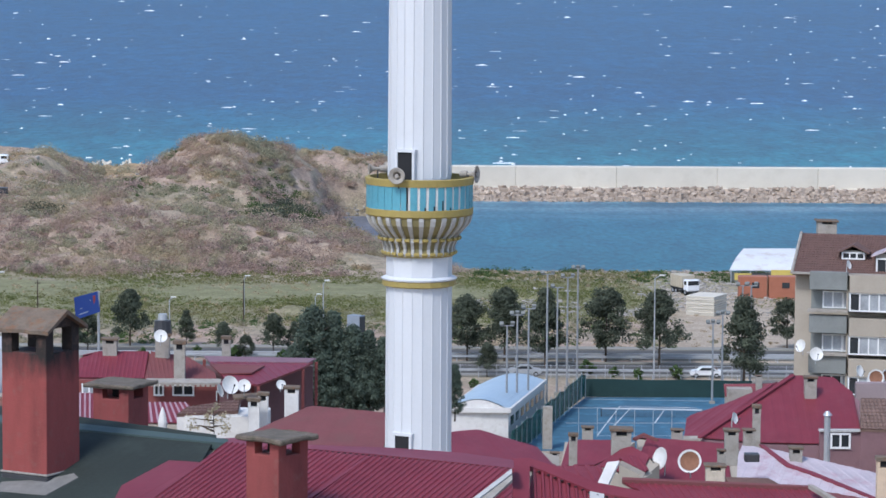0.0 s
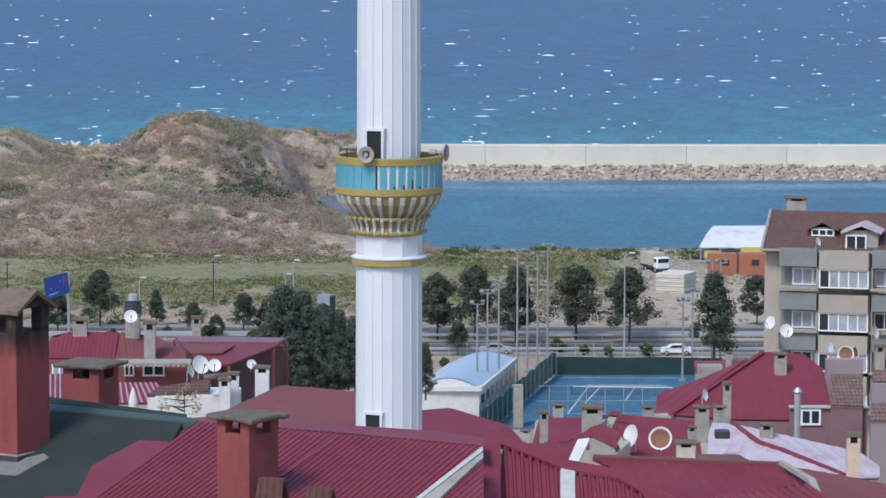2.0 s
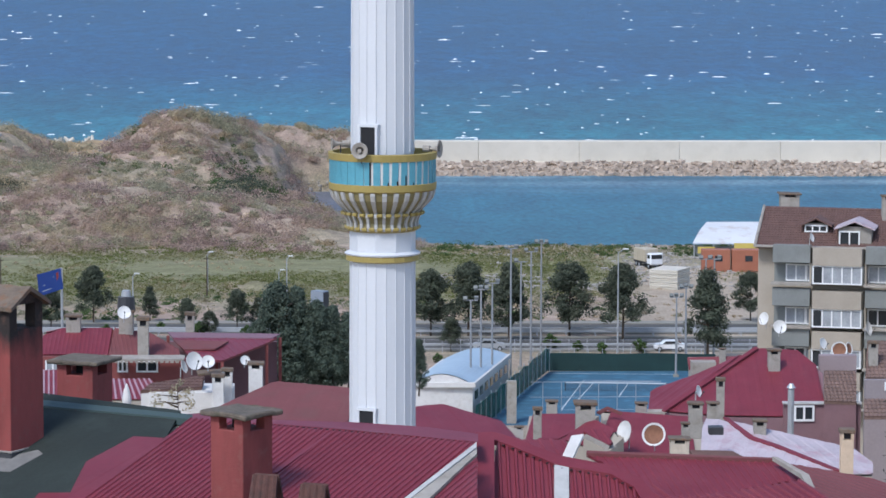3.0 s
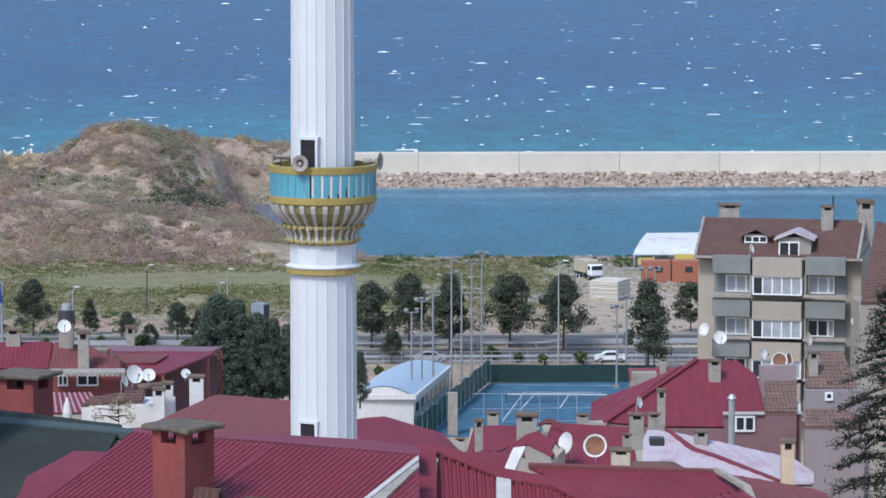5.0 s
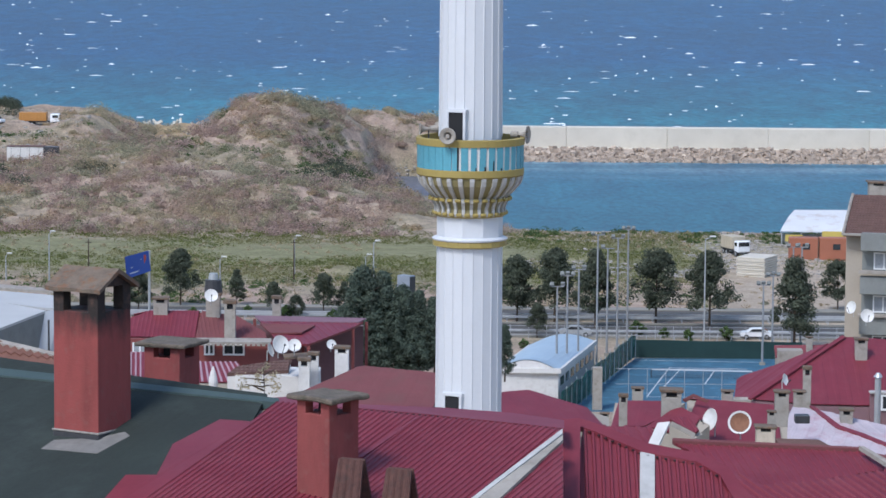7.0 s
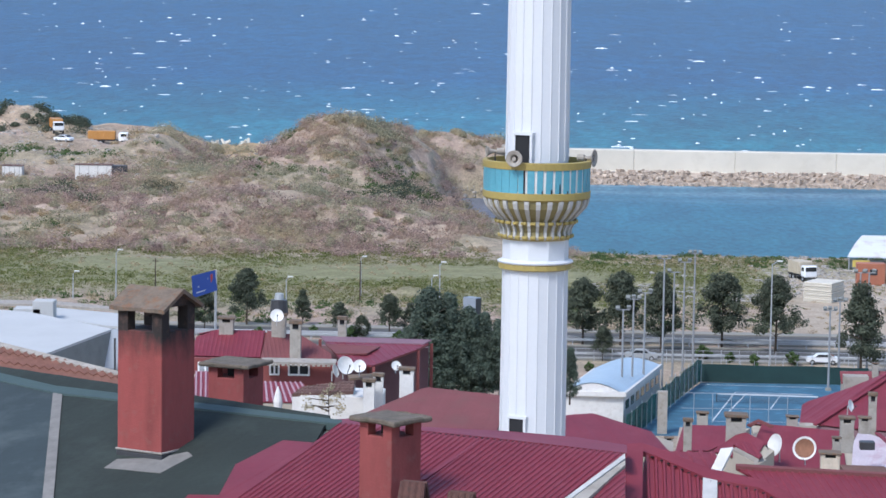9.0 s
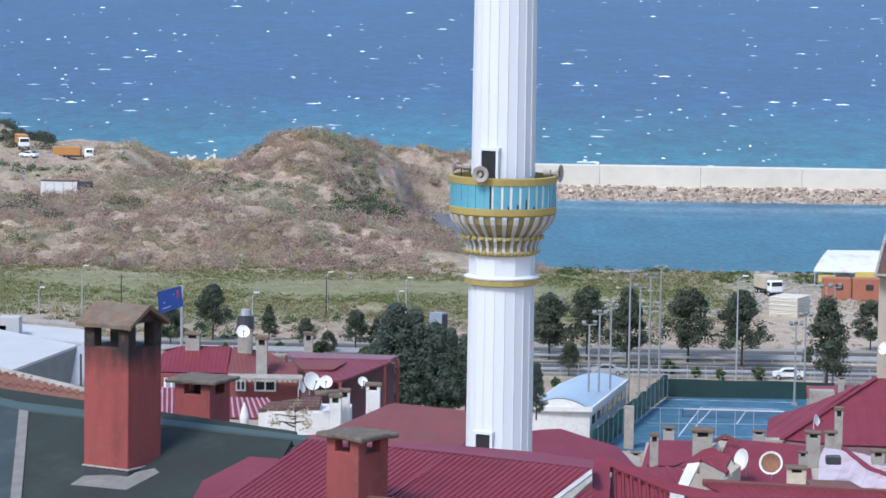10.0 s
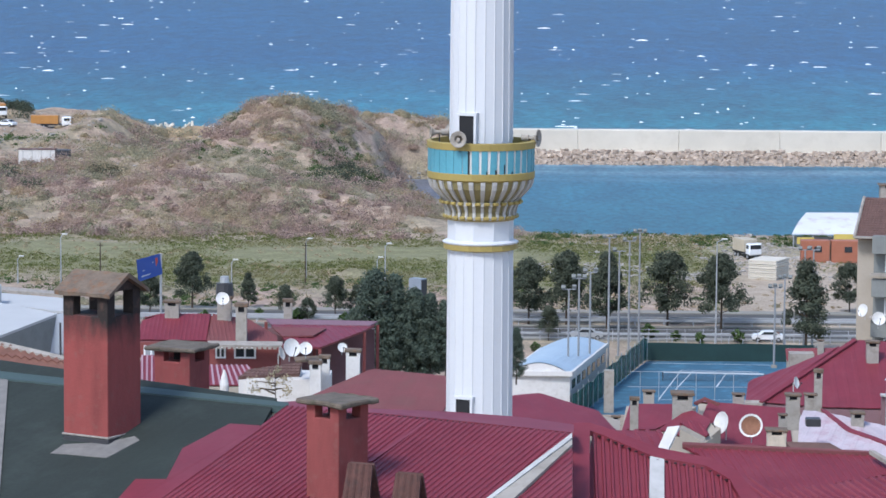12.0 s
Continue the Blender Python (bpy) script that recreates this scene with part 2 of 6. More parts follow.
def grid_ground():
    xs = [-260 + 8 * i for i in range(10)] + [-180 + 1.0 * i for i in range(300)] + [120 + 8 * i for i in range(18)]
    ys = [-60 + 10 * i for i in range(40)] + [340 + 4.0 * i for i in range(45)] + [520 + 1.1 * i for i in range(218)]
    verts = [(x, y, land(x, y)) for y in ys for x in xs]
    n = len(xs)
    faces = [(j * n + i, j * n + i + 1, (j + 1) * n + i + 1, (j + 1) * n + i) for j in range(len(ys) - 1) for i in range(n - 1)]
    me = bpy.data.meshes.new("ground")
    me.from_pydata(verts, [], faces)
    me.polygons.foreach_set("use_smooth", [True] * len(faces))
    return me


def ground_mat():
    m, nt, bsdf, pos, geo = base_mat("rough_ground")
    sep = nt.nodes.new("ShaderNodeSeparateXYZ")
    nt.links.new(pos, sep.inputs[0])
    n1 = noise_tex(nt, pos, 0.05, 6, 0.6)
    n2 = noise_tex(nt, pos, 0.35, 6, 0.65)
    n3 = noise_tex(nt, pos, 2.5, 3, 0.6)
    earth = ramp(nt, n2, [(0.25, (0.22, 0.16, 0.125)), (0.5, (0.35, 0.26, 0.20)), (0.72, (0.54, 0.42, 0.32))])
    scrub = ramp(nt, n2, [(0.25, (0.18, 0.15, 0.105)), (0.5, (0.28, 0.235, 0.16)), (0.72, (0.42, 0.35, 0.24))])
    grass = ramp(nt, n2, [(0.3, (0.14, 0.14, 0.065)), (0.7, (0.26, 0.245, 0.125))])
    col = mix(nt, ramp(nt, n1, [(0.40, (0, 0, 0)), (0.60, (1, 1, 1))]), earth, scrub)
    # the meadow lies between the road and the mound; the yard by the containers is bare sand
    wob = nt.nodes.new("ShaderNodeMath")
    wob.operation = "MULTIPLY_ADD"
    nt.links.new(n1, wob.inputs[0])
    wob.inputs[1].default_value = 60.0
    nt.links.new(sep.outputs["Y"], wob.inputs[2])
    meadow = mix(nt, grad(nt, wob.outputs[0], 512, 535), (0, 0, 0), mix(nt, grad(nt, wob.outputs[0], 585, 570), (0, 0, 0), (1, 1, 1)))
    yard = grad(nt, sep.outputs["X"], 30, 38)
    col = mix(nt, meadow, col, grass)
    sandy = mix(nt, grad(nt, sep.outputs["Y"], 698, 716), (0, 0, 0), mix(nt, grad(nt, sep.outputs["X"], -56, -62), (0, 0, 0), grad(nt, sep.outputs["X"], -92, -84)))
    col = mix(nt, sandy, col, ramp(nt, n2, [(0.3, (0.30, 0.215, 0.12)), (0.7, (0.46, 0.34, 0.20))]))
    col = mix(nt, mix(nt, grad(nt, sep.outputs["Y"], 545, 525), (0, 0, 0), yard), col, ramp(nt, n2, [(0.3, (0.30, 0.24, 0.175)), (0.7, (0.46, 0.385, 0.295))]))
    col = mix(nt, 1.0, col, ramp(nt, n3, [(0.3, (0.68, 0.68, 0.68)), (0.7, (1.22, 1.2, 1.18))]), "MULTIPLY")
    nt.links.new(col, bsdf.inputs["Base Color"])
    bsdf.inputs["Roughness"].default_value = 1.0
    return m


GROUND = ground_mat()
ground = tagged(new("ground", grid_ground()), "rough dry grass and bare earth sloping to the shore", "ground", kind="structure")
ground.data.materials.append(GROUND)


def flat(name, x0, x1, y0, y1, z, mat, label):
    bm = bmesh.new()
    bm.faces.new([bm.verts.new(p) for p in ((x0, y0, z), (x1, y0, z), (x1, y1, z), (x0, y1, z))])
    return single(name, bm, mat, label, "water", kind="structure")


flat("water_sea", -4000, 4000, 744, 6000, -3.0, SEA, "wind-ruffled deep blue sea with white crests")
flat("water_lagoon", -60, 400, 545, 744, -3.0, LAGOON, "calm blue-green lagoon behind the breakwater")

# more materials
OLIVE = surface("olive_gold_paint", (0.25, 0.21, 0.09), 0.7, spread=0.15, bump=0.05)
MAROON = surface("weathered_maroon_sheet", (0.17, 0.050, 0.050), 0.75, spread=0.2, scale=0.5, stain=(0.13, 0.06, 0.05), stain_amt=0.6)
MAUVESHEET = surface("faded_mauve_sheet", (0.20, 0.115, 0.14), 0.7, spread=0.2, scale=0.8)
PINKSTRIP = surface("pink_strip", (0.34, 0.23, 0.26), 0.7, spread=0.2)
FADED = surface("faded_pink_sheet", (0.47, 0.405, 0.43), 0.6, spread=0.2, scale=0.8, stain=(0.36, 0.16, 0.19), stain_amt=0.6, bump=0.08)
MORTAR = surface("grey_mortar", (0.19, 0.18, 0.165), 0.95, spread=0.3, scale=3)
TEAL = surface("teal_flashing", (0.050, 0.078, 0.075), 0.7, spread=0.2)
BLUEGREEN = surface("blue_grey_felt", (0.030, 0.043, 0.046), 0.85, spread=0.2, scale=0.7, stain=(0.10, 0.12, 0.12), stain_amt=0.4)
TILE = surface("terracotta_tile", (0.20, 0.092, 0.066), 0.9, spread=0.35, scale=2.0, fine=14, stain=(0.12, 0.07, 0.05), stain_amt=0.6)
OLDTILE = surface("old_grey_brown_tile", (0.185, 0.118, 0.095), 0.9, spread=0.35, scale=2.0, fine=14, stain=(0.11, 0.08, 0.065), stain_amt=0.6)
BROWNTILE = surface("brown_tile", (0.132, 0.074, 0.060), 0.85, spread=0.25, scale=1.5, fine=10, stain=(0.09, 0.05, 0.04), stain_amt=0.5)
GREYPLASTER = surface("grey_plaster", (0.33, 0.30, 0.26), 0.9, spread=0.2, scale=1.2, stain=(0.16, 0.13, 0.10), stain_amt=0.6)
WHITEPLASTER = surface("white_plaster", (0.62, 0.60, 0.57), 0.85, spread=0.1, scale=0.8, stain=(0.38, 0.34, 0.30), stain_amt=0.4)
PALEWHITE = surface("weathered_white_board", (0.46, 0.45, 0.43), 0.7, spread=0.18, scale=1.5, stain=(0.28, 0.25, 0.22), stain_amt=0.5)
MAUVE = surface("mauve_plaster", (0.21, 0.12, 0.13), 0.85, spread=0.12, scale=0.7, stain=(0.14, 0.08, 0.09), stain_amt=0.4)
DULLRED = surface("dull_red_plaster", (0.20, 0.055, 0.05), 0.85, spread=0.15)
CAPSTONE = surface("mossy_slab", (0.15, 0.115, 0.085), 0.95, spread=0.35, scale=4, fine=18, bump=0.4, stain=(0.21, 0.085, 0.03), stain_amt=0.75)
DISHWHITE = surface("dish_white", (0.68, 0.67, 0.64), 0.5, spread=0.06, stain=(0.40, 0.36, 0.30), stain_amt=0.3, scale=2)
RUST = surface("rusty_dish", (0.22, 0.10, 0.055), 0.8, spread=0.3, scale=3)
GALV = surface("galvanised_steel", (0.42, 0.43, 0.44), 0.45, metal=0.4, spread=0.15, scale=2)
MASTGREY = surface("weathered_mast_grey", (0.27, 0.275, 0.28), 0.6, metal=0.2, spread=0.15)
DARKMETAL = surface("dark_metal", (0.06, 0.06, 0.065), 0.5, metal=0.4)
PVC = surface("white_window_frame", (0.75, 0.75, 0.74), 0.4, spread=0.05, bump=0)
CURTAIN = surface("curtain_glass", (0.36, 0.38, 0.40), 0.15, spread=0.4, scale=0.8, bump=0)
DARKGLASS = surface("dark_glass", (0.03, 0.035, 0.04), 0.08, spread=0.4, bump=0)
GREYPANEL = surface("grey_parapet", (0.20, 0.21, 0.20), 0.85, spread=0.15, stain=(0.13, 0.13, 0.12), stain_amt=0.4)
ASPHALT = surface("asphalt", (0.082, 0.078, 0.072), 0.9, spread=0.2, scale=0.3, fine=4)
PALEROAD = surface("pale_pavement", (0.25, 0.235, 0.20), 0.9, spread=0.15, scale=0.3)
COURT = surface("blue_court_paint", (0.040, 0.112, 0.172), 0.75, spread=0.12, scale=0.25, stain=(0.12, 0.30, 0.42), stain_amt=0.5)
LINE = surface("white_line", (0.52, 0.55, 0.57), 0.8, bump=0)
COURTNET = surface("green_side_net", (0.020, 0.12, 0.10), 0.9, spread=0.4, scale=0.5)
COURTNET.node_tree.nodes["Principled BSDF"].inputs["Alpha"].default_value = 0.72
SHEDROOF = surface("pale_blue_sheet", (0.38, 0.47, 0.55), 0.45, metal=0.15, spread=0.1, scale=0.3, stain=(0.5, 0.55, 0.6), stain_amt=0.4)
WHITEROOF = surface("white_membrane", (0.45, 0.45, 0.44), 0.7, spread=0.1, scale=0.2, stain=(0.45, 0.45, 0.44), stain_amt=0.5)
ORANGE = surface("orange_container", (0.34, 0.125, 0.07), 0.6, spread=0.15)
YELLOW = surface("yellow_board", (0.55, 0.42, 0.10), 0.6, spread=0.12)
TRUCKORANGE = surface("truck_orange", (0.42, 0.20, 0.05), 0.5, spread=0.15)
CARWHITE = surface("car_white", (0.75, 0.76, 0.77), 0.25, spread=0.03, bump=0)
RUBBER = surface("rubber", (0.02, 0.02, 0.02), 0.8, bump=0)
SIGNBLUE = surface("sign_blue", (0.012, 0.06, 0.33), 0.4, spread=0.08, bump=0)
SIGNRED = surface("sign_red", (0.5, 0.05, 0.03), 0.4, bump=0)
ROCK = surface("boulder", (0.56, 0.455, 0.36), 0.95, spread=0.3, scale=0.8, fine=4, bump=0.4, piece=0.45)
BARK = surface("bark", (0.07, 0.05, 0.035), 0.95, spread=0.3, scale=3)


def leaf_mat(name, a, b, dry=None):
    m, nt, bsdf, pos, geo = base_mat(name)
    col = ramp(nt, geo.outputs["Random Per Island"], [(0, a), (1, b)])
    if dry:
        col = mix(nt, ramp(nt, noise_tex(nt, pos, 0.075, 4, 0.6), [(0.45, (0, 0, 0)), (0.66, (0.75, 0.75, 0.75))]), col, dry)
    col = mix(nt, 1.0, col, ramp(nt, noise_tex(nt, pos, 0.6, 3), [(0.3, (0.7, 0.7, 0.7)), (0.7, (1.15, 1.15, 1.1))]), "MULTIPLY")
    nt.links.new(col, bsdf.inputs["Base Color"])
    bsdf.inputs["Roughness"].default_value = 0.9
    bsdf.inputs["Specular IOR Level"].default_value = 0.15
    # thin leaves let part of the light through
    thin = nt.nodes.new("ShaderNodeBsdfTranslucent")
    nt.links.new(col, thin.inputs["Color"])
    blend = nt.nodes.new("ShaderNodeMixShader")
    blend.inputs[0].default_value = 0.45
    nt.links.new(bsdf.outputs[0], blend.inputs[1])
    nt.links.new(thin.outputs[0], blend.inputs[2])
    nt.links.new(blend.outputs[0], nt.nodes["Material Output"].inputs["Surface"])
    return m


LEAF_DARK = leaf_mat("dark_leaf", (0.066, 0.083, 0.062), (0.155, 0.170, 0.120))
LEAF_PINE = leaf_mat("pine_needle", (0.024, 0.036, 0.026), (0.070, 0.086, 0.060))
LEAF_CYP = leaf_mat("cypress_leaf", (0.068, 0.098, 0.080), (0.165, 0.200, 0.155))
LEAF_GREEN = leaf_mat("green_bush", (0.055, 0.095, 0.035), (0.14, 0.20, 0.08))
LEAF_OLIVE = leaf_mat("olive_bush", (0.25, 0.235, 0.165), (0.50, 0.465, 0.32), (0.54, 0.43, 0.29))
LEAF_PURPLE = leaf_mat("purple_brown_scrub", (0.27, 0.195, 0.175), (0.54, 0.40, 0.35), (0.54, 0.41, 0.31))
LEAF_STRAW = leaf_mat("straw_grass", (0.30, 0.225, 0.14), (0.56, 0.44, 0.29))
LEAF_GRASS = leaf_mat("grass_blade", (0.13, 0.15, 0.05), (0.23, 0.24, 0.09), (0.27, 0.235, 0.12))


# ---- builders for repeated things ----
def clump(bm, c, r, n, leaf, flatz=0.7, rnd=random):
    """A loose ball of small leaf faces."""
    for _ in range(n):
        d = Vector((rnd.gauss(0, 1), rnd.gauss(0, 1), rnd.gauss(0, 1)))
        d.normalize()
        p = Vector(c) + Vector((d.x * r, d.y * r, d.z * r * flatz)) * (rnd.random() ** 0.35)
        tilt = d + Vector((rnd.gauss(0, 0.3), rnd.gauss(0, 0.3), rnd.gauss(0, 0.3) + 0.25))
        u = Vector((rnd.gauss(0, 1), rnd.gauss(0, 1), rnd.gauss(0, 1))).cross(tilt)
        if u.length < 0.05:
            continue
        u.normalize()
        w = tilt.cross(u)
        w.normalize()
        s = leaf * rnd.uniform(0.6, 1.3)
        bm.faces.new([bm.verts.new(p + u * s * a + w * s * b) for a, b in ((-1, -0.4), (0.1, -0.9), (1, 0.3), (-0.2, 0.8))])


def tree(name, seed, h, w, mat, label, clumps=34, leaf=0.22, cone=0.3, trunk=0.22, per=46):
    """A trunk that tapers, limbs, and a crown of leaf clumps; base at the origin."""
    rnd = random.Random(seed)
    t = thing(name, (0, 0, 0), label, "tree")
    bm = bmesh.new()
    z0 = h * trunk
    tube(bm, (0, 0, -0.4), (0.05, 0, z0 + 0.1 * h), 0.035 * h * 0.55, 0.022 * h * 0.55, 7)
    tube(bm, (0.05, 0, z0 + 0.08 * h), (0, 0.05, h * 0.9), 0.022 * h * 0.55, 0.02, 6)
    for k in range(7):
        a, zz = rnd.uniform(0, 6.28), h * rnd.uniform(trunk, 0.75)
        tube(bm, (0.03, 0, zz), (math.cos(a) * w * 0.36, math.sin(a) * w * 0.36, zz + h * 0.1), 0.05, 0.015, 5)
    part("trunk", bm, BARK, t)
    bm = bmesh.new()
    for k in range(clumps):
        f = rnd.random() ** 0.85
        reach = w * 0.5 * ((1 - f) ** cone) * (0.62 + 0.38 * min(1, f * 5))
        a, q = rnd.uniform(0, 6.28), reach * math.sqrt(rnd.random()) * rnd.uniform(0.75, 1.12)
        clump(bm, (math.cos(a) * q, math.sin(a) * q, z0 + (h - z0) * (0.06 + 0.9 * f)), w * rnd.uniform(0.09, 0.17), per, leaf, 0.8, rnd)
    part("crown", bm, mat, t)
    return t


def chimney(at, w, h, rz=0.0, mat=None, depth=0.85, slab=True, metal=False):
    """A plastered stack with a slotted head and a slab on top."""
    t = thing("chimney", at, "weathered plastered chimney stack with a stone slab cap on a roof", "chimney", group="roof chimneys", rz=rz)
    mat = mat or GREYPLASTER
    bm = bmesh.new()
    box(bm, (0, 0, h * 0.36 - 0.3), (w * 0.86, w * depth * 0.86, h * 0.72 + 0.6), bevel=0.015)
    part("shaft", bm, mat, t)
    hh = h * 0.17
    for sx, sy in ((-1, -1), (1, -1), (1, 1), (-1, 1)):
        bm = bmesh.new()
        box(bm, (sx * w * 0.34, sy * w * depth * 0.34, h * 0.72 + hh / 2), (w * 0.2, w * depth * 0.2, hh))
        part("pillar", bm, mat, t)
    bm = bmesh.new()
    box(bm, (0, 0, h * 0.74 + hh / 2), (w * 0.5, w * depth * 0.5, hh * 0.9))
    part("flue", bm, BLACK, t)
    bm = bmesh.new()
    box(bm, (0, 0, h * 0.945), (w * 1.05, w * depth * 1.05, h * 0.11), bevel=0.02, ry=1.5)
    part("cap", bm, CAPSTONE, t)
    return t


def dish(at, d, az=0.0, tilt=25.0, rusty=False, label="white satellite dish with a feed arm on a bracket"):
    """A shallow bowl facing along az (0: towards -y), with a feed arm and a bracket."""
    if rusty:
        label = "rusty brown satellite dish with a pale rim"
    t = thing("satellite_dish", at, label, "dish", group="satellite dishes", rz=az)
    m = pose(0, 0, 0, 90 - tilt, 0, 0)
    bm = bmesh.new()
    r = d / 2
    lathe(bm, [(0.02, 0), (r * 0.5, r * 0.06), (r * 0.8, r * 0.16), (r, r * 0.26), (r * 1.02, r * 0.24), (r * 0.8, r * 0.11), (r * 0.5, r * 0.01), (0.02, -r * 0.05)], 20)
    bmesh.ops.recalc_face_normals(bm, faces=bm.faces[:])
    bm.transform(m)
    part("reflector", bm, RUST if rusty else DISHWHITE, t)
    if rusty:
        bm = bmesh.new()
        lathe(bm, [(r * 0.86, r * 0.2), (r * 1.03, r * 0.28), (r * 1.05, r * 0.22), (r * 0.86, r * 0.1)], 20, closed=False)
        bm.transform(m)
        part("rim", bm, DISHWHITE, t)
    bm = bmesh.new()
    if rusty:
        tube(bm, (0, -r * 0.98, r * 0.2), (0, -r * 1.05, r * 0.5), 0.02, n=6)
    else:
        tube(bm, (0, -r * 0.95, r * 0.25), (0, -r * 0.25, r * 1.05), 0.018, n=6)
        tube(bm, (0, -r * 0.3, r * 1.0), (0, -r * 0.18, r * 1.12), 0.045, n=8)
    bm.transform(m)
    part("feed_arm", bm, DARKMETAL, t)
    bm = bmesh.new()
    tube(bm, (0, r * 0.1, 0), (0, r * 0.35, -0.1), 0.035, n=6)
    tube(bm, (0, r * 0.35, 0.0), (0, r * 0.35, -r * 1.5), 0.03, n=6)
    part("bracket", bm, GALV, t)
    return t


def house(ring_list, z0, label, wall=None, name="house"):
    """Roof planes given as flat rings, each with walls under it down to the ground."""
    t = thing(name, (ring_list[0][0][0][0], ring_list[0][0][0][1], z0), label, "house")
    for ring, mat, pitch, height, kind, back in ring_list:
        bm = bmesh.new()
        if mat in (TILE, BROWNTILE, OLDTILE):
            bm.free()
            tiled_roof(t, ring, pitch, height, mat)
        else:
            sheet(bm, ring, pitch, height, kind)
            part("roof", bm, mat, t, local=False)
        rings = [ring]
        if back:
            a, b = Vector(ring[0]), Vector(ring[1])
            d = (b - a).to_2d()
            d.normalize()
            nrm = Vector((-d.y, d.x))
            rings.append([(p[0] - 2 * (Vector(p[:2]) - a.to_2d()).dot(nrm) * nrm.x, p[1] - 2 * (Vector(p[:2]) - a.to_2d()).dot(nrm) * nrm.y, p[2] - 0.003) for p in ring])
            bm = bmesh.new()
            sheet(bm, rings[1], pitch, height, kind)
            part("roof", bm, mat, t, local=False)
        for rg in rings:
            cx, cy = sum(p[0] for p in rg) / len(rg), sum(p[1] for p in rg) / len(rg)
            inner = [(cx + (p[0] - cx) * 0.985, cy + (p[1] - cy) * 0.985, p[2]) for p in rg]
            bm = bmesh.new()
            body(bm, inner, z0, 0.12)
            part("wall", bm, wall or SHADEWALL, t, local=False)
    return t


def tiled_roof(parent, ring, pitch, height, mat):
    """A tiled slope under its parent: a board, and each course of tiles as a part on it."""
    bm = bmesh.new()
    prism(bm, [(x, y, z - 0.045) for x, y, z in ring], (0, 0, -0.08))
    board = part("roof", bm, mat, parent, local=False)
    for k in range(60):
        bm = bmesh.new()
        sheet(bm, ring, pitch, height, "wave", course=0.34, only=k)
        if not bm.faces:
            bm.free()
            break
        part("tile_course", bm, mat, board, local=False)


def slab(parent, ring, thick, mat, name, label=""):
    bm = bmesh.new()
    prism(bm, ring, (0, 0, -thick))
    return part(name, bm, mat, parent, label, local=False)


def window(parent, x0, x1, z0, z1, y, panes=2, glass=None, name="window", facing=-1):
    """A framed window on a wall that faces -y, in world places."""
    bm = bmesh.new()
    fw = 0.10
    for xa in [x0 + (x1 - x0) * k / panes for k in range(panes + 1)]:
        box(bm, (xa, y - 0.05, (z0 + z1) / 2), (fw, 0.1, z1 - z0 + fw))
    for zz in (z0, z1):
        box(bm, ((x0 + x1) / 2, y - 0.052, zz), (x1 - x0 + fw * 0.9, 0.1, fw))
    w = part(name, bm, PVC, parent, local=False)
    for k in range(panes):
        xa, xb = x0 + (x1 - x0) * k / panes + fw / 2, x0 + (x1 - x0) * (k + 1) / panes - fw / 2
        bm = bmesh.new()
        box(bm, ((xa + xb) / 2, y - 0.03, (z0 + z1) / 2), (xb - xa, 0.02, z1 - z0 - fw))
        part("pane", bm, glass or (CURTAIN if (k * 7 + int(x0 * 3)) % 5 else DARKGLASS), w, local=False)
    return w


# ---- breakwater ----
rnd = random.Random(11)
bw = thing("breakwater", (0, 745, -3), "pale concrete breakwater wall with boulders at its foot", "breakwater", kind="structure")
for k in range(13):
    bm = bmesh.new()
    x0 = -52 + 23.0 * k
    box(bm, (x0 + 11, 748, 0.5), (22.96, 4.0, 7.0), bevel=0.1)
    box(bm, (x0 + 11, 746.6, -1.5), (22.90, 3.0, 1.6), bevel=0.1)
    part("wall_segment", bm, CONCRETE, bw, local=False)
rock_meshes = []
for k in range(9):
    bm = bmesh.new()
    bmesh.ops.create_cube(bm, size=1.5)
    bmesh.ops.subdivide_edges(bm, edges=bm.edges[:], cuts=1)
    for v in bm.verts:
        v.co *= rnd.uniform(0.62, 1.0)
    bm.transform(Matrix.Diagonal((1.1, 0.85, 0.58, 1)))
    rock_meshes.append(mesh_of("rock", bm, ROCK))


def rock_at(x, y, z, s, parent, name="rock"):
    o = new(name, rnd.choice(rock_meshes))
    o.parent = parent
    o.matrix_basis = parent.matrix_basis.inverted() @ pose(x, y, z, rnd.uniform(-30, 30), rnd.uniform(-30, 30), rnd.uniform(0, 360)) @ Matrix.Scale(s, 4)
    return o


bm = bmesh.new()
prism(bm, [(-52, 733.5, -3.6), (250, 733.5, -3.6), (250, 745.2, -0.75), (-52, 745.2, -0.75)], (0, 0, -2))
part("rubble_core", bm, ROCK, bw, local=False)
for k in range(300):
    f = rnd.random() ** 0.9
    rock_at(-36 + 176 * rnd.random(), 734.5 + 9.5 * f, -3.3 + 2.7 * f + rnd.uniform(-0.1, 0.3), rnd.uniform(0.6, 1.15), bw)
verts, faces = [], []
for k in range(1500):
    me, f = rnd.choice(rock_meshes), rnd.random()
    s, an, n = rnd.uniform(0.45, 1.2), rnd.uniform(0, 6.28), len(verts)
    x, y, z = -50 + 200 * rnd.random(), 734.2 + 10.2 * f, -3.45 + 2.75 * f + rnd.uniform(0, 0.25)
    verts += [(x + s * (v.co.x * math.cos(an) - v.co.y * math.sin(an)), y - 745 + s * (v.co.x * math.sin(an) + v.co.y * math.cos(an)), z + 3 + s * v.co.z) for v in me.vertices]
    faces += [tuple(n + i for i in p.vertices) for p in me.polygons]
me = bpy.data.meshes.new("small_rocks")
me.from_pydata(verts, [], faces)
me.materials.append(ROCK)
o = new("small_rocks", me)
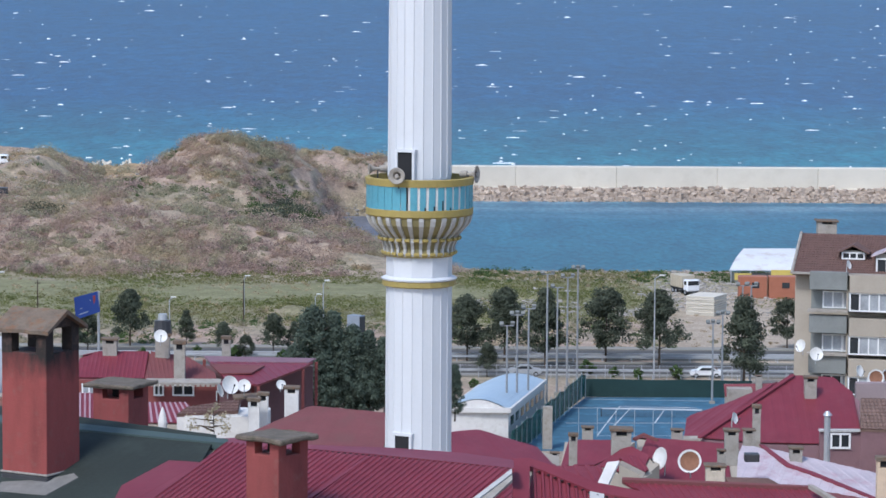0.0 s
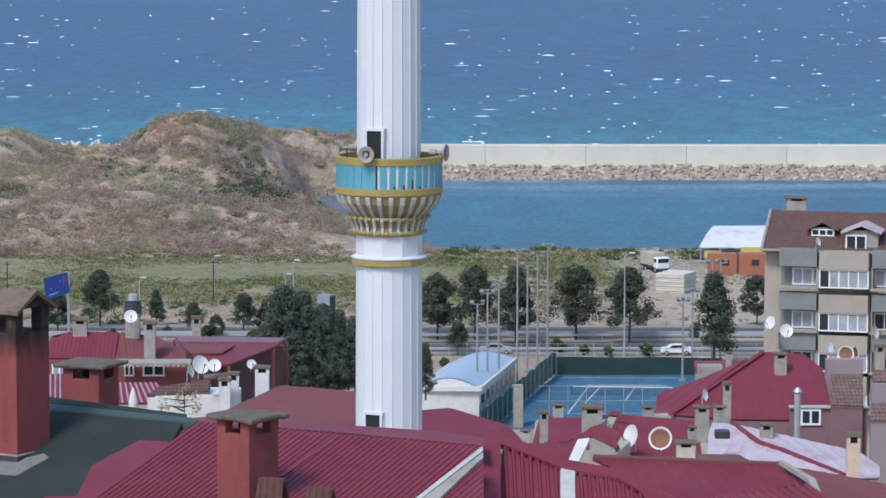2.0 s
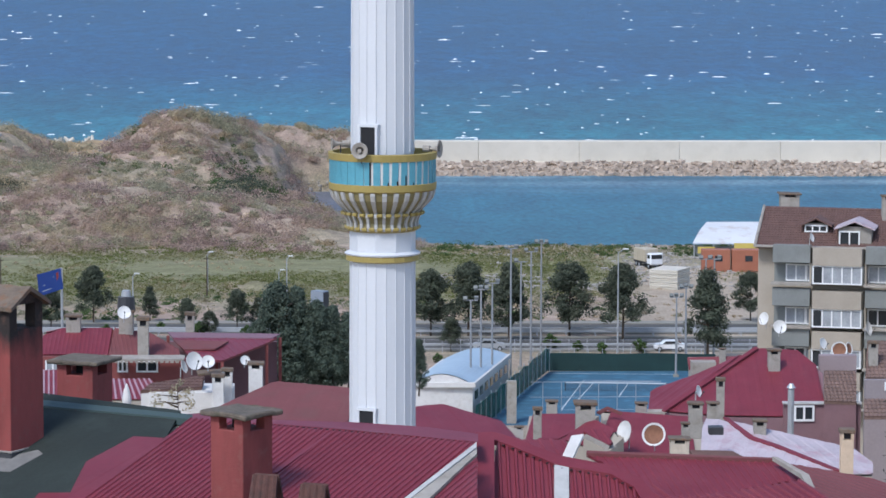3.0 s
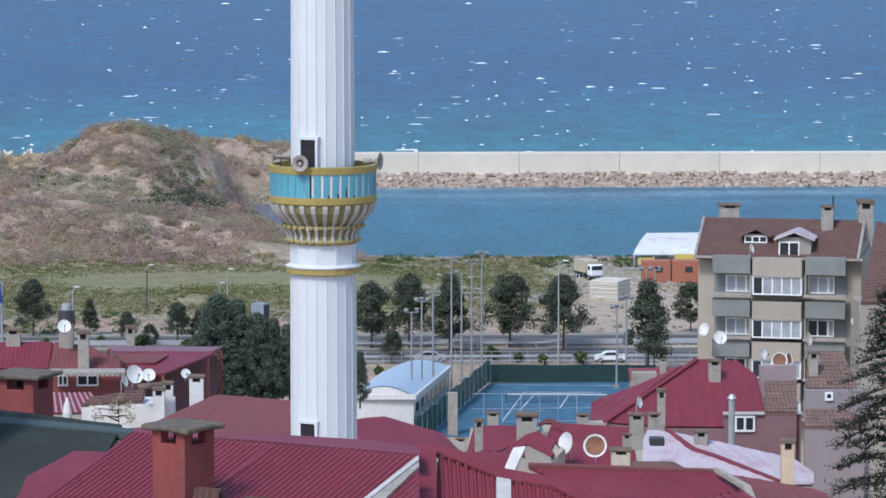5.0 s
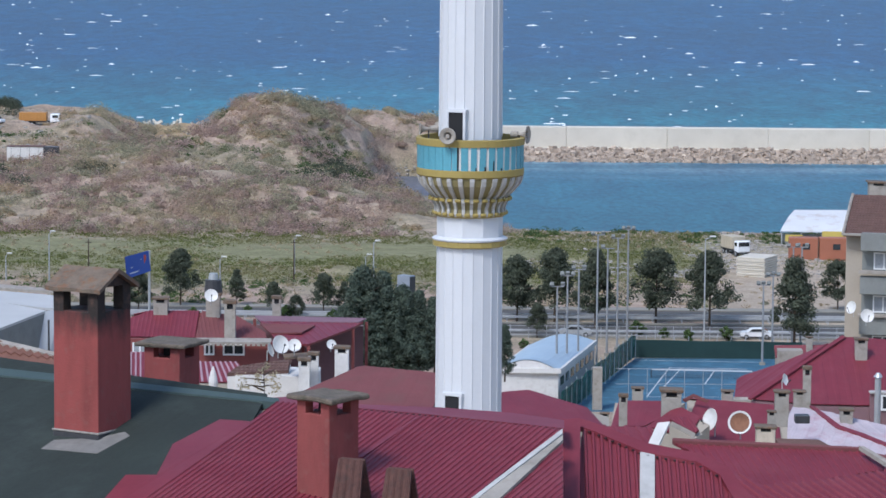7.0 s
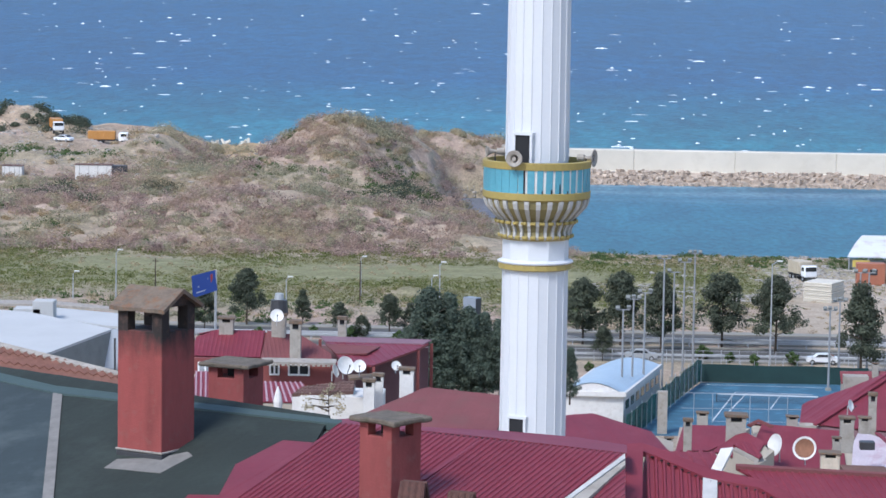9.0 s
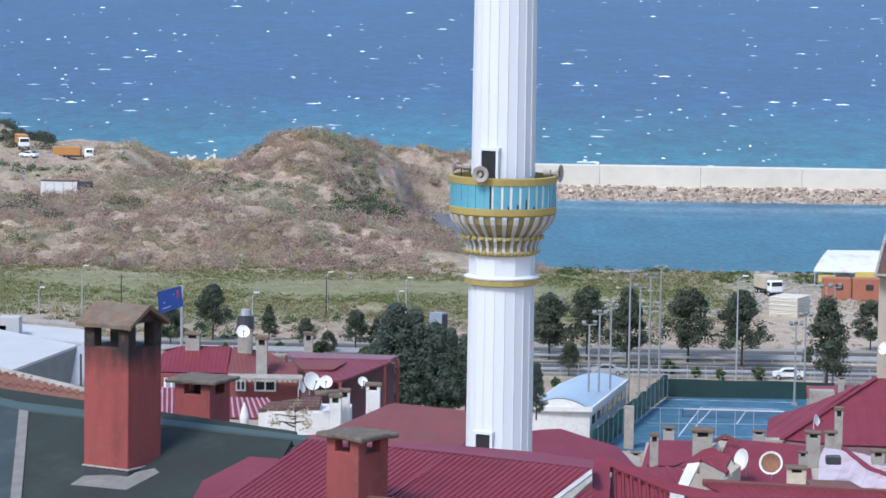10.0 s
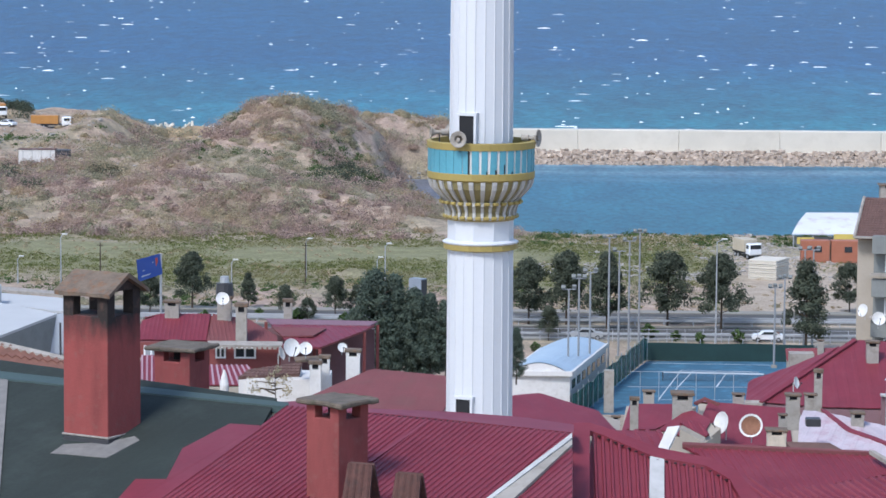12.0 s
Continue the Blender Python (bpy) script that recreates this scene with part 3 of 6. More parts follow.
o.parent = bw
tagged(o, kind="stuff")
armour = thing("sea_armour", (-90, 745, 0), "pale concrete armour blocks along the open sea", "breakwater", kind="structure")
for k in range(120):
    x = -135 + 92 * rnd.random()
    bm = bmesh.new()
    s = rnd.uniform(0.7, 1.1)
    for a in range(4):
        d = Vector((math.cos(a * 2.1) * 0.9, math.sin(a * 2.1) * 0.9, -0.35)) if a < 3 else Vector((0, 0, 1))
        tube(bm, (0, 0, 0), d * 1.5 * s, 0.42 * s, 0.26 * s, 6)
    bm.transform(pose(x, 744 + rnd.uniform(-2, 2), 3.3 + rnd.uniform(-1.2, 0.7), rnd.uniform(-60, 60), rnd.uniform(-60, 60), rnd.uniform(0, 360)))
    part("armour_block", bm, CONCRETE, armour, local=False)
bm = bmesh.new()
box(bm, (-95, 747, -0.5), (92, 5, 7.0))
part("core", bm, CONCRETE, armour, local=False)

# white crests on the open sea
bm = bmesh.new()
for k in range(640):
    dep = rnd.uniform(0.0135, 0.077)
    y = 64.0 / dep
    x = rnd.uniform(-0.22, 0.22) * y
    l, wd, hh = rnd.choice((0.35, 0.5, 0.5, 0.7, 0.9, 1.9)) * rnd.uniform(0.6, 1.3) * (0.45 + y / 1900), rnd.uniform(0.5, 1.4), rnd.choice((0.10, 0.16, 0.22, 0.34)) * (0.6 + y / 1500)
    n = 5
    top = [bm.verts.new((x + l * (2 * i / n - 1), y + rnd.uniform(-0.3, 0.3), -3 + hh * math.sin(math.pi * (i + 0.3) / (n + 0.6)) * rnd.uniform(0.5, 1))) for i in range(n + 1)]
    low = [bm.verts.new((x + l * (2 * i / n - 1) + 0.1, y - wd * rnd.uniform(0.5, 1), -2.99)) for i in range(n + 1)]
    for i in range(n):
        bm.faces.new((low[i], low[i + 1], top[i + 1], top[i]))
# breaking surf beside the wall
for k in range(9):
    x, y = rnd.uniform(-30, 20), rnd.uniform(790, 850)
    l = rnd.uniform(1, 6)
    top = [bm.verts.new((x + l * (i / 3 - 1), y, -3 + 0.22 * (0.4 + (i % 3) * 0.3))) for i in range(7)]
    low = [bm.verts.new((x + l * (i / 3 - 1), y - 1.5, -2.99)) for i in range(7)]
    for i in range(6):
        bm.faces.new((low[i], low[i + 1], top[i + 1], top[i]))
single("sea_foam", bm, FOAM, "scattered white crests on the wind-ruffled sea", "foam", kind="stuff")

# ---- minaret ----
MX, MY = -0.823, 113.0


def mz(v):
    """Height on the minaret from its own scale: 0 at the balcony's top rail, downwards."""
    return 52.012 - v * 0.02


minaret = thing("minaret", (MX, MY, 28), "white fluted mosque minaret with a turquoise and gold balcony", "minaret")


def flutes(r0, z0, r1, z1, n=20):
    for k in range(n):
        a = 2 * math.pi * (k + 0.35) / n
        bm = bmesh.new()
        tube(bm, (MX + r0 * math.cos(a), MY + r0 * math.sin(a), z0), (MX + r1 * math.cos(a), MY + r1 * math.sin(a), z1), 0.020, n=5)
        part("rib", bm, WHITE, minaret, local=False)


R0, R1 = 1.16, 1.13
bm = bmesh.new()
lathe(bm, [(R0 + 0.02, 28), (R1, mz(178))], 20, (MX, MY), 0.35 * 2 * math.pi / 20)
part("shaft", bm, WHITE, minaret, local=False)
flutes(R0 + 0.02, 28, R1, mz(187))
bm = bmesh.new()
lathe(bm, [(1.091, mz(100)), (1.062, mz(-330)), (1.169, mz(-332)), (1.169, mz(-339))], 20, (MX, MY), 0.35 * 2 * math.pi / 20)
part("upper_shaft", bm, WHITE, minaret, local=False)
bm = bmesh.new()
lathe(bm, [(1.198, mz(-339)), (1.198, mz(-346)), (1.091, mz(-352)), (0.779, mz(-480)), (0.06, mz(-760))], 20, (MX, MY))
part("spire", bm, surface("teal_spire", (0.06, 0.30, 0.31), 0.5, spread=0.12), minaret, "teal conical spire", local=False)
flutes(1.091, mz(0), 1.064, mz(-328))
bm = bmesh.new()
lathe(bm, [(1.15, mz(178)), (1.15, mz(128))], 10, (MX, MY), 0.1)
part("collar", bm, WHITE, minaret, "smooth white collar under the balcony", local=False)
bm = bmesh.new()
lathe(bm, [(1.15, mz(190)), (1.286, mz(188)), (1.286, mz(179)), (1.15, mz(178))], 20, (MX, MY))
part("ring", bm, GOLD, minaret, "gold-painted ring", local=False)
bm = bmesh.new()
lathe(bm, [(1.15, mz(178.5)), (1.306, mz(178.2)), (1.325, mz(175.5)), (1.15, mz(172))], 20, (MX, MY))
part("ledge", bm, WHITE, minaret, local=False)
# cup under the balcony: olive bowl, pale curved ribs, gold rings
cup = [(1.195, mz(135)), (1.235, mz(130)), (1.22, mz(122)), (1.27, mz(115)), (1.33, mz(110)), (1.30, mz(103)), (1.44, mz(97)), (1.61, mz(88)), (1.745, mz(80)), (1.81, mz(71)), (1.82, mz(66))]
bm = bmesh.new()
lathe(bm, [(r - 0.05, z) for r, z in cup], 40, (MX, MY))
part("cup", bm, OLIVE, minaret, "olive and gold fluted bowl", local=False)
for k in range(28):
    a = 2 * math.pi * (k + 0.2) / 28
    ca, sa2 = math.cos(a), math.sin(a)
    bm = bmesh.new()
    last = None
    for r, z in cup:
        hw = 0.044 + 0.05 * (r - 1.1)
        ring = [bm.verts.new((MX + rr * ca - s * hw * sa2, MY + rr * sa2 + s * hw * ca, z)) for rr, s in ((r - 0.06, -1), (r + 0.025, -1), (r + 0.025, 1), (r - 0.06, 1))]
        if last:
            for i in range(4):
                bm.faces.new((last[i], last[(i + 1) % 4], ring[(i + 1) % 4], ring[i]))
        last = ring
    bmesh.ops.recalc_face_normals(bm, faces=bm.faces[:])
    part("rib", bm, PALEWHITE, minaret, local=False)
for r, z, hgt, rad in ((1.262, mz(131), 4, 28), (1.40, mz(106), 5, 28)):
    for k in range(rad):
        a = 2 * math.pi * (k + 0.7) / rad
        bm = bmesh.new()
        box(bm, (MX + r * math.cos(a), MY + r * math.sin(a), z), (0.12, 0.20, 0.11), rz=math.degrees(a), bevel=0.025)
        part("tooth", bm, GOLD, minaret, local=False)
bm = bmesh.new()
lathe(bm, [(1.19, mz(137)), (1.225, mz(135)), (1.20, mz(132))], 32, (MX, MY))
part("ring", bm, GOLD, minaret, local=False)
bm = bmesh.new()
lathe(bm, [(1.79, mz(67)), (1.861, mz(64)), (1.871, mz(53)), (1.832, mz(52))], 40, (MX, MY))
part("lower_band", bm, GOLD, minaret, "gold band", local=False)
bm = bmesh.new()
lathe(bm, [(1.812, mz(13)), (1.871, mz(12.5)), (1.89, mz(1)), (1.851, mz(0)), (1.734, mz(0)), (1.734, mz(13))], 40, (MX, MY), closed=False)
part("top_rail", bm, GOLD, minaret, "gold top rail", local=False)
bm = bmesh.new()
lathe(bm, [(1.169, mz(54)), (1.773, mz(54))], 32, (MX, MY), closed=False)
part("balcony_floor", bm, GREYPLASTER, minaret, local=False)
bm = bmesh.new()
lathe(bm, [(1.82, mz(54)), (1.82, mz(11))], 72, (MX, MY), closed=False)
part("inner_face", bm, WHITEPLASTER, minaret, local=False)
NP = 36
prnd = random.Random(3)
for k in range(NP):
    # panels on the shaded side butt together, the others have shrunk apart
    rel = (k + 0.5) * 10.0 + 90.0
    rel = (rel + 180.0) % 360.0 - 180.0
    loose = -18 < rel < 110
    w0, w1 = (prnd.uniform(0.03, 0.09), prnd.uniform(0.66, 0.80)) if loose else (0.02, 0.97)
    lean = prnd.uniform(-0.05, 0.05) if loose else 0.0
    bm = bmesh.new()
    r = 1.848
    top, low = [], []
    for rr, f in ((r, w0), (r, (w0 + w1) / 2), (r, w1), (r - 0.03, w1), (r - 0.03, (w0 + w1) / 2), (r - 0.03, w0)):
        at, al = radians(10.0) * (k + f + lean), radians(10.0) * (k + f - lean)
        top.append(bm.verts.new((MX + rr * math.cos(at), MY + rr * math.sin(at), mz(12))))
        low.append(bm.verts.new((MX + rr * math.cos(al), MY + rr * math.sin(al), mz(53.5))))
    bm.faces.new(top)
    bm.faces.new(low[::-1])
    for i in range(6):
        bm.faces.new((top[(i + 1) % 6], top[i], low[i], low[(i + 1) % 6]))
    bmesh.ops.recalc_face_normals(bm, faces=bm.faces[:])
    part("panel", bm, TURQ, minaret, local=False)
for rel, v0, v1, wd in ((-13.0, 12.5, 53, 0.055), (6.5, 47, 53, 0.05), (16.5, 45, 53, 0.06), (26.0, 36, 53, 0.05), (35.5, 48, 53, 0.05)):
    a = radians(rel - 90)
    bm = bmesh.new()
    box(bm, (MX + 1.835 * math.cos(a), MY + 1.835 * math.sin(a), (mz(v0) + mz(v1)) / 2), (0.03, wd, mz(v0) - mz(v1)), rz=rel - 90)
    part("gap", bm, BLACK, minaret, "dark gap between panels", local=False)
for v0, v1, ang in ((267, 326, -0.435), (758, 816, -0.475)):
    zt, zb = mz((v0 - 312)), mz((v1 - 312))
    r = 1.121 if v0 < 400 else 1.14
    cx, cy = MX + r * math.sin(ang), MY - r * math.cos(ang)
    door = part("door", box(bmesh.new(), (cx, cy, (zt + zb) / 2), (0.55, 0.10, zt - zb), rz=math.degrees(ang)), BLACK, minaret, "dark open doorway", local=False)
    bm = bmesh.new()
    dx, dy = math.cos(ang), math.sin(ang)
    for s in (-1, 1):
        box(bm, (cx + dx * 0.32 * s, cy + dy * 0.32 * s, (zt + zb) / 2), (0.09, 0.18, zt - zb), rz=math.degrees(ang))
    box(bm, (cx, cy, zt + 0.05), (0.78, 0.2, 0.1), rz=math.degrees(ang))
    part("door_frame", bm, WHITE, door, local=False)


def horn(at, az, size=0.5):
    t = thing("loudspeaker", at, "grey horn loudspeaker fixed to the balcony rail", "loudspeaker", group="balcony loudspeakers", rz=az)
    bm = bmesh.new()
    lathe(bm, [(0.05, -0.42), (0.06, -0.25), (0.10, -0.12), (0.17, -0.03), (size / 2, 0.0), (size / 2 - 0.02, 0.02), (0.15, -0.02), (0.05, -0.2)], 20)
    bmesh.ops.recalc_face_normals(bm, faces=bm.faces[:])
    bm.transform(pose(0, 0, 0, 90, 0, 0))
    part("horn", bm, GREYPLASTER, t)
    bm = bmesh.new()
    tube(bm, (0, -0.02, 0), (0, 0.2, 0), 0.07, 0.05, 10)
    tube(bm, (0, 0.35, 0), (0, 0.6, 0), 0.11, n=10)
    part("driver", bm, GREYPLASTER, t)
    bm = bmesh.new()
    tube(bm, (0, 0.3, 0), (0, 0.3, -0.45), 0.025, n=6)
    part("bracket", bm, DARKMETAL, t)
    return t


horn((-1.59, 111.00, 52.17), -12, 0.58)
horn((MX + 1.97, MY - 0.1, mz(-4)), 70, 0.62)
horn((MX - 1.75, MY + 0.1, mz(-12)), -80, 0.42)
horn((MX - 1.1, MY + 1.2, mz(-11)), -150, 0.45)

# ---- near roofs ----
green_house = house([([(-10.49, 55.65, 52.95), (-3.40, 51.00, 52.82), (-4.78, 46.18, 51.56), (-10.03, 47.69, 51.22)], GREEN, 0.9, 0.004, "trap", False)], 40, "house with a worn green felt roof and teal edge")
ring = [(-9.59, 54.75, 52.86), (-8.33, 53.69, 52.79), (-3.35, 50.79, 52.78), (-3.34, 50.60, 52.74), (-8.26, 53.34, 52.72), (-9.52, 54.35, 52.78)]
slab(green_house, [(x, y, z + 0.03) for x, y, z in ring], 0.12, TEAL, "ridge_flashing", "teal ridge flashing")
ring = [(-9.63, 54.53, 52.81), (-8.30, 53.40, 52.72), (-7.73, 48.50, 51.70), (-8.75, 48.76, 51.62)]
slab(green_house, [(x, y, z + 0.012) for x, y, z in ring], 0.05, BLUEGREEN, "felt_panel", "blue-grey felt panel")
ring = [(-8.32, 53.40, 52.72), (-8.15, 53.31, 52.72), (-7.55, 48.45, 51.71), (-7.73, 48.50, 51.70)]
slab(green_house, [(x, y, z + 0.03) for x, y, z in ring], 0.06, MORTAR, "strip_flashing", "pale mortar strip")
ring = [(-4.23, 50.24, 52.54), (-3.75, 50.02, 52.55), (-3.91, 49.43, 52.40), (-4.70, 48.15, 52.01), (-5.37, 46.63, 51.58), (-5.97, 46.80, 51.54), (-5.50, 48.46, 51.98), (-5.02, 48.32, 52.01), (-4.89, 49.45, 52.28)]
slab(green_house, [(x, y, z + 0.02) for x, y, z in ring], 0.05, RED, "flap", "red sheet flap")

red_house = house([([(-3.35, 50.50, 52.80), (1.04, 48.07, 52.82), (-0.71, 44.63, 51.82), (-5.78, 46.09, 51.49)], RED, 0.105, 0.021, "trap", False),
                   ([(1.02, 47.61, 52.71), (1.04, 47.63, 52.72), (0.98, 43.93, 51.88), (-0.31, 44.28, 51.79), (-0.20, 45.92, 52.17)], RED, 0.105, 0.021, "trap", False),
                   ([(1.34, 49.80, 52.55), (2.26, 49.14, 52.25), (2.35, 49.10, 52.23), (3.10, 48.92, 52.15), (3.46, 48.63, 52.02), (3.65, 47.91, 51.69), (3.57, 46.69, 51.15), (1.28, 46.65, 51.13)], RED, 0.125, 0.045, "trap", False)], 40,
                  "house with a red corrugated metal roof and hips")
ring = [(-3.75, 51.22, 52.67), (-3.24, 51.26, 52.70), (-2.04, 50.58, 52.70), (-0.88, 50.20, 52.73), (0.30, 49.67, 52.74), (1.09, 49.08, 52.73), (1.08, 48.59, 52.69), (0.91, 48.69, 52.69), (-0.87, 49.69, 52.69), (-2.03, 50.31, 52.68), (-3.73, 50.89, 52.65)]
slab(red_house, [(x, y, z + 0.06) for x, y, z in ring], 0.08, RED, "ridge_cap", "red ridge flashing")
ring = [(1.06, 49.63, 52.66), (1.35, 49.64, 52.67), (1.27, 46.20, 51.23), (1.01, 46.20, 51.22)]
slab(red_house, [(x, y, z + 0.06) for x, y, z in ring], 0.07, RED, "hip_cap")
ring = [(1.35, 49.93, 52.61), (1.61, 49.80, 52.55), (2.36, 49.35, 52.34), (3.13, 49.11, 52.23), (3.56, 48.80, 52.09), (3.93, 47.91, 51.70), (3.63, 47.90, 51.69), (3.43, 48.58, 52.00), (3.10, 48.90, 52.14), (2.30, 49.12, 52.24), (1.56, 49.62, 52.47), (1.34, 49.74, 52.52)]
slab(red_house, [(x, y, z + 0.07) for x, y, z in ring], 0.08, RED, "hip_cap")
ring = [(2.25, 49.13, 52.25), (2.47, 49.10, 52.23), (2.37, 46.67, 51.14), (2.14, 46.67, 51.14)]
slab(red_house, [(x, y, z + 0.06) for x, y, z in ring], 0.05, PALEWHITE, "light_strip", "white translucent roof strip")
ring = [(1.04, 47.93, 52.79), (1.04, 47.75, 52.75), (-0.11, 45.93, 52.19), (-0.83, 44.63, 51.80), (-0.96, 44.66, 51.79), (-0.20, 45.96, 52.18)]
slab(red_house, [(x, y, z + 0.07) for x, y, z in ring], 0.05, PALEWHITE, "verge", "white verge board")
ring = [(1.04, 47.73, 52.74), (1.04, 47.56, 52.70), (0.18, 45.84, 52.21), (-0.49, 44.53, 51.82), (-0.83, 44.63, 51.80), (-0.11, 45.93, 52.19)]
slab(red_house, [(x, y, z + 0.055) for x, y, z in ring], 0.05, GREYPLASTER, "gutter", "grey gutter")
# black teeth added for the shade in the open rib ends under the caps
for nm, pts, pitch, wd in (("rib_ends", [(1.04, 48.58, 52.735), (-0.87, 49.66, 52.735), (-2.03, 50.28, 52.725), (-3.30, 50.72, 52.71)], 0.105, 0.055), ("rib_ends", [(1.40, 49.68, 52.545), (1.58, 49.58, 52.505), (2.30, 49.08, 52.275), (3.10, 48.86, 52.175), (3.43, 48.54, 52.035)], 0.125, 0.05)):
    bm = bmesh.new()
    for a, b in zip(pts, pts[1:]):
        a, b = Vector(a), Vector(b)
        n = max(1, int((b - a).length / pitch))
        for i in range(n):
            p = a.lerp(b, (i + 0.5) / n)
            box(bm, (p.x, p.y, p.z - 0.004), (wd * 0.7, 0.04, 0.02), rz=math.degrees(math.atan2(b.y - a.y, b.x - a.x)))
    part(nm, bm, BLACK, red_house, "black teeth for the shade in open rib ends", local=False, kind="stuff")
# sheet laps on the big slope
for ring in ([(-1.18, 49.15, 52.77), (-1.11, 49.14, 52.78), (-1.91, 47.85, 52.39), (-1.99, 47.87, 52.38)],):
    slab(red_house, [(x, y, z + 0.03) for x, y, z in ring], 0.02, RED, "lap")

middle_house = house([([(1.58, 56.00, 51.54), (2.87, 56.19, 51.50), (2.65, 55.33, 51.27), (2.11, 55.44, 51.34)], RED, 0.2, 0.03, "trap", True),
                      ([(3.34, 60.00, 50.57), (6.86, 60.32, 50.39), (7.35, 59.71, 50.17), (5.77, 58.87, 50.05), (4.86, 58.00, 49.87), (4.25, 59.15, 50.25)], RED, 0.14, 0.02, "trap", True),
                      ([(4.13, 57.47, 50.56), (4.77, 57.00, 50.33), (5.63, 57.50, 50.31), (7.18, 58.68, 50.33), (7.74, 58.05, 50.08), (7.57, 56.64, 49.77), (3.98, 55.20, 50.03)], RED, 0.2, 0.035, "trap", False),
                      ([(6.89, 60.60, 50.35), (7.99, 60.79, 50.13), (9.03, 60.87, 49.92), (9.10, 57.87, 49.53), (7.59, 56.84, 49.73), (7.37, 59.83, 50.15)], MAROON, 0.2, 0.01, "trap", False)], 38,
                     "house with dark red ribbed sheet roofs and caps")
ring = [(3.35, 60.03, 50.59), (6.89, 60.34, 50.40), (6.88, 60.27, 50.38), (3.34, 59.94, 50.56)]
slab(middle_house, [(x, y, z + 0.06) for x, y, z in ring], 0.08, MAROON, "ridge_cap")
ring = [(6.80, 60.02, 50.46), (6.90, 60.01, 50.45), (7.41, 59.39, 50.23), (7.46, 58.76, 50.05), (7.34, 58.74, 50.05), (7.26, 59.36, 50.24)]
slab(middle_house, [(x, y, z + 0.08) for x, y, z in ring], 0.08, GREYPLASTER, "hip_flashing", "pale hip flashing")
# small gable with white verges
gable = house([([(3.61, 66.00, 50.00), (3.93, 66.21, 50.04), (4.29, 65.84, 49.85), (4.10, 65.62, 49.79)], RED, 0.2, 0.02, "trap", False)], 40, "small red gabled dormer house with white verges")
ring = [(2.82, 55.20, 51.74), (3.03, 55.23, 51.76), (2.80, 54.77, 51.39), (2.62, 54.78, 51.40)]
slab(gable, ring, 0.06, WHITEPLASTER, "verge", "broad white verge board")
for pts in ([(3.40, 62.00, 50.60), (3.45, 62.00, 50.63), (3.89, 61.97, 50.41), (3.84, 61.94, 50.27), (3.79, 61.95, 50.30), (3.82, 61.97, 50.40)],):
    slab(gable, pts, 0.05, GREYPLASTER, "verge")

# big near chimney on the green roof
def vent_chimney(at, w, h, rz, mat, gabled, label):
    t = thing("chimney", at, label, "chimney", rz=rz)
    top = h * (0.83 if gabled else 0.90)
    bm = bmesh.new()
    box(bm, (0, 0, top / 2), (w, w, top), bevel=0.012)
    part("shaft", bm, mat, t)
    bm = bmesh.new()
    box(bm, (0, 0, -0.02), (w * 1.04, w * 1.04, 0.16), bevel=0.02)
    part("collar", bm, DARKMETAL, t, "dark base collar")
    bm = bmesh.new()
    box(bm, (0, 0, 0.075), (w * 1.06, w * 1.06, 0.035), bevel=0.01)
    part("trim", bm, TRIM, t, "stained mortar trim")
    hh = h * (0.17 if gabled else 0.10)
    for sx in (-1, 0, 1):
        for sy in (-1, 0, 1):
            if sx and sy:
                k = 0.23 if gabled else 0.27
                bm = bmesh.new()
                box(bm, (sx * w * (0.5 - k / 2), sy * w * (0.5 - k / 2), top + hh / 2 - 0.01), (w * k, w * k, hh + 0.02), bevel=0.008)
                part("pillar", bm, SOOTY if gabled else mat, t)
    if gabled:
        bm = bmesh.new()
        q, e = w * 0.60, h
        prof = [(-q, e - 0.03), (0, e + w * 0.30), (q, e - 0.03), (q, e - 0.09), (0, e + w * 0.22), (-q, e - 0.09)]
        prism(bm, [(-w * 0.62, y, z) for y, z in prof], (w * 1.24, 0, 0))
        bmesh.ops.subdivide_edges(bm, edges=[ed for ed in bm.edges if abs(ed.verts[0].co.x - ed.verts[1].co.x) > 0.1], cuts=9)
        for v in bm.verts:
            v.co += Vector((0, 0, noise.noise(v.co * 5) * 0.018))
        part("cap", bm, CAPSTONE, t, "lichen-covered gabled tile cap")
        bm = bmesh.new()
        for s in (-1, 1):
            prism(bm, [(s * w * 0.5, -w * 0.5, e - 0.02), (s * w * 0.5, w * 0.5, e - 0.02), (s * w * 0.5, 0, e + w * 0.24)], (-s * 0.06, 0, 0))
        part("gable_end", bm, SOOTY, t, "soot-blackened gable end")
    else:
        bm = bmesh.new()
        box(bm, (0, 0, h + 0.05), (w * 1.42, w * 1.3, 0.075), bevel=0.02)
        bmesh.ops.subdivide_edges(bm, edges=[ed for ed in bm.edges if ed.calc_length() > 0.3], cuts=6)
        for v in bm.verts:
            v.co += Vector((0, 0, noise.noise(v.co * 6) * 0.02))
        part("cap", bm, MOSSY, t, "mossy stone slab cap")
        bm = bmesh.new()
        box(bm, (0, 0, top + hh / 2), (w * 0.3, w * 0.3, hh * 0.9))
        part("flue", bm, BLACK, t)
    return t


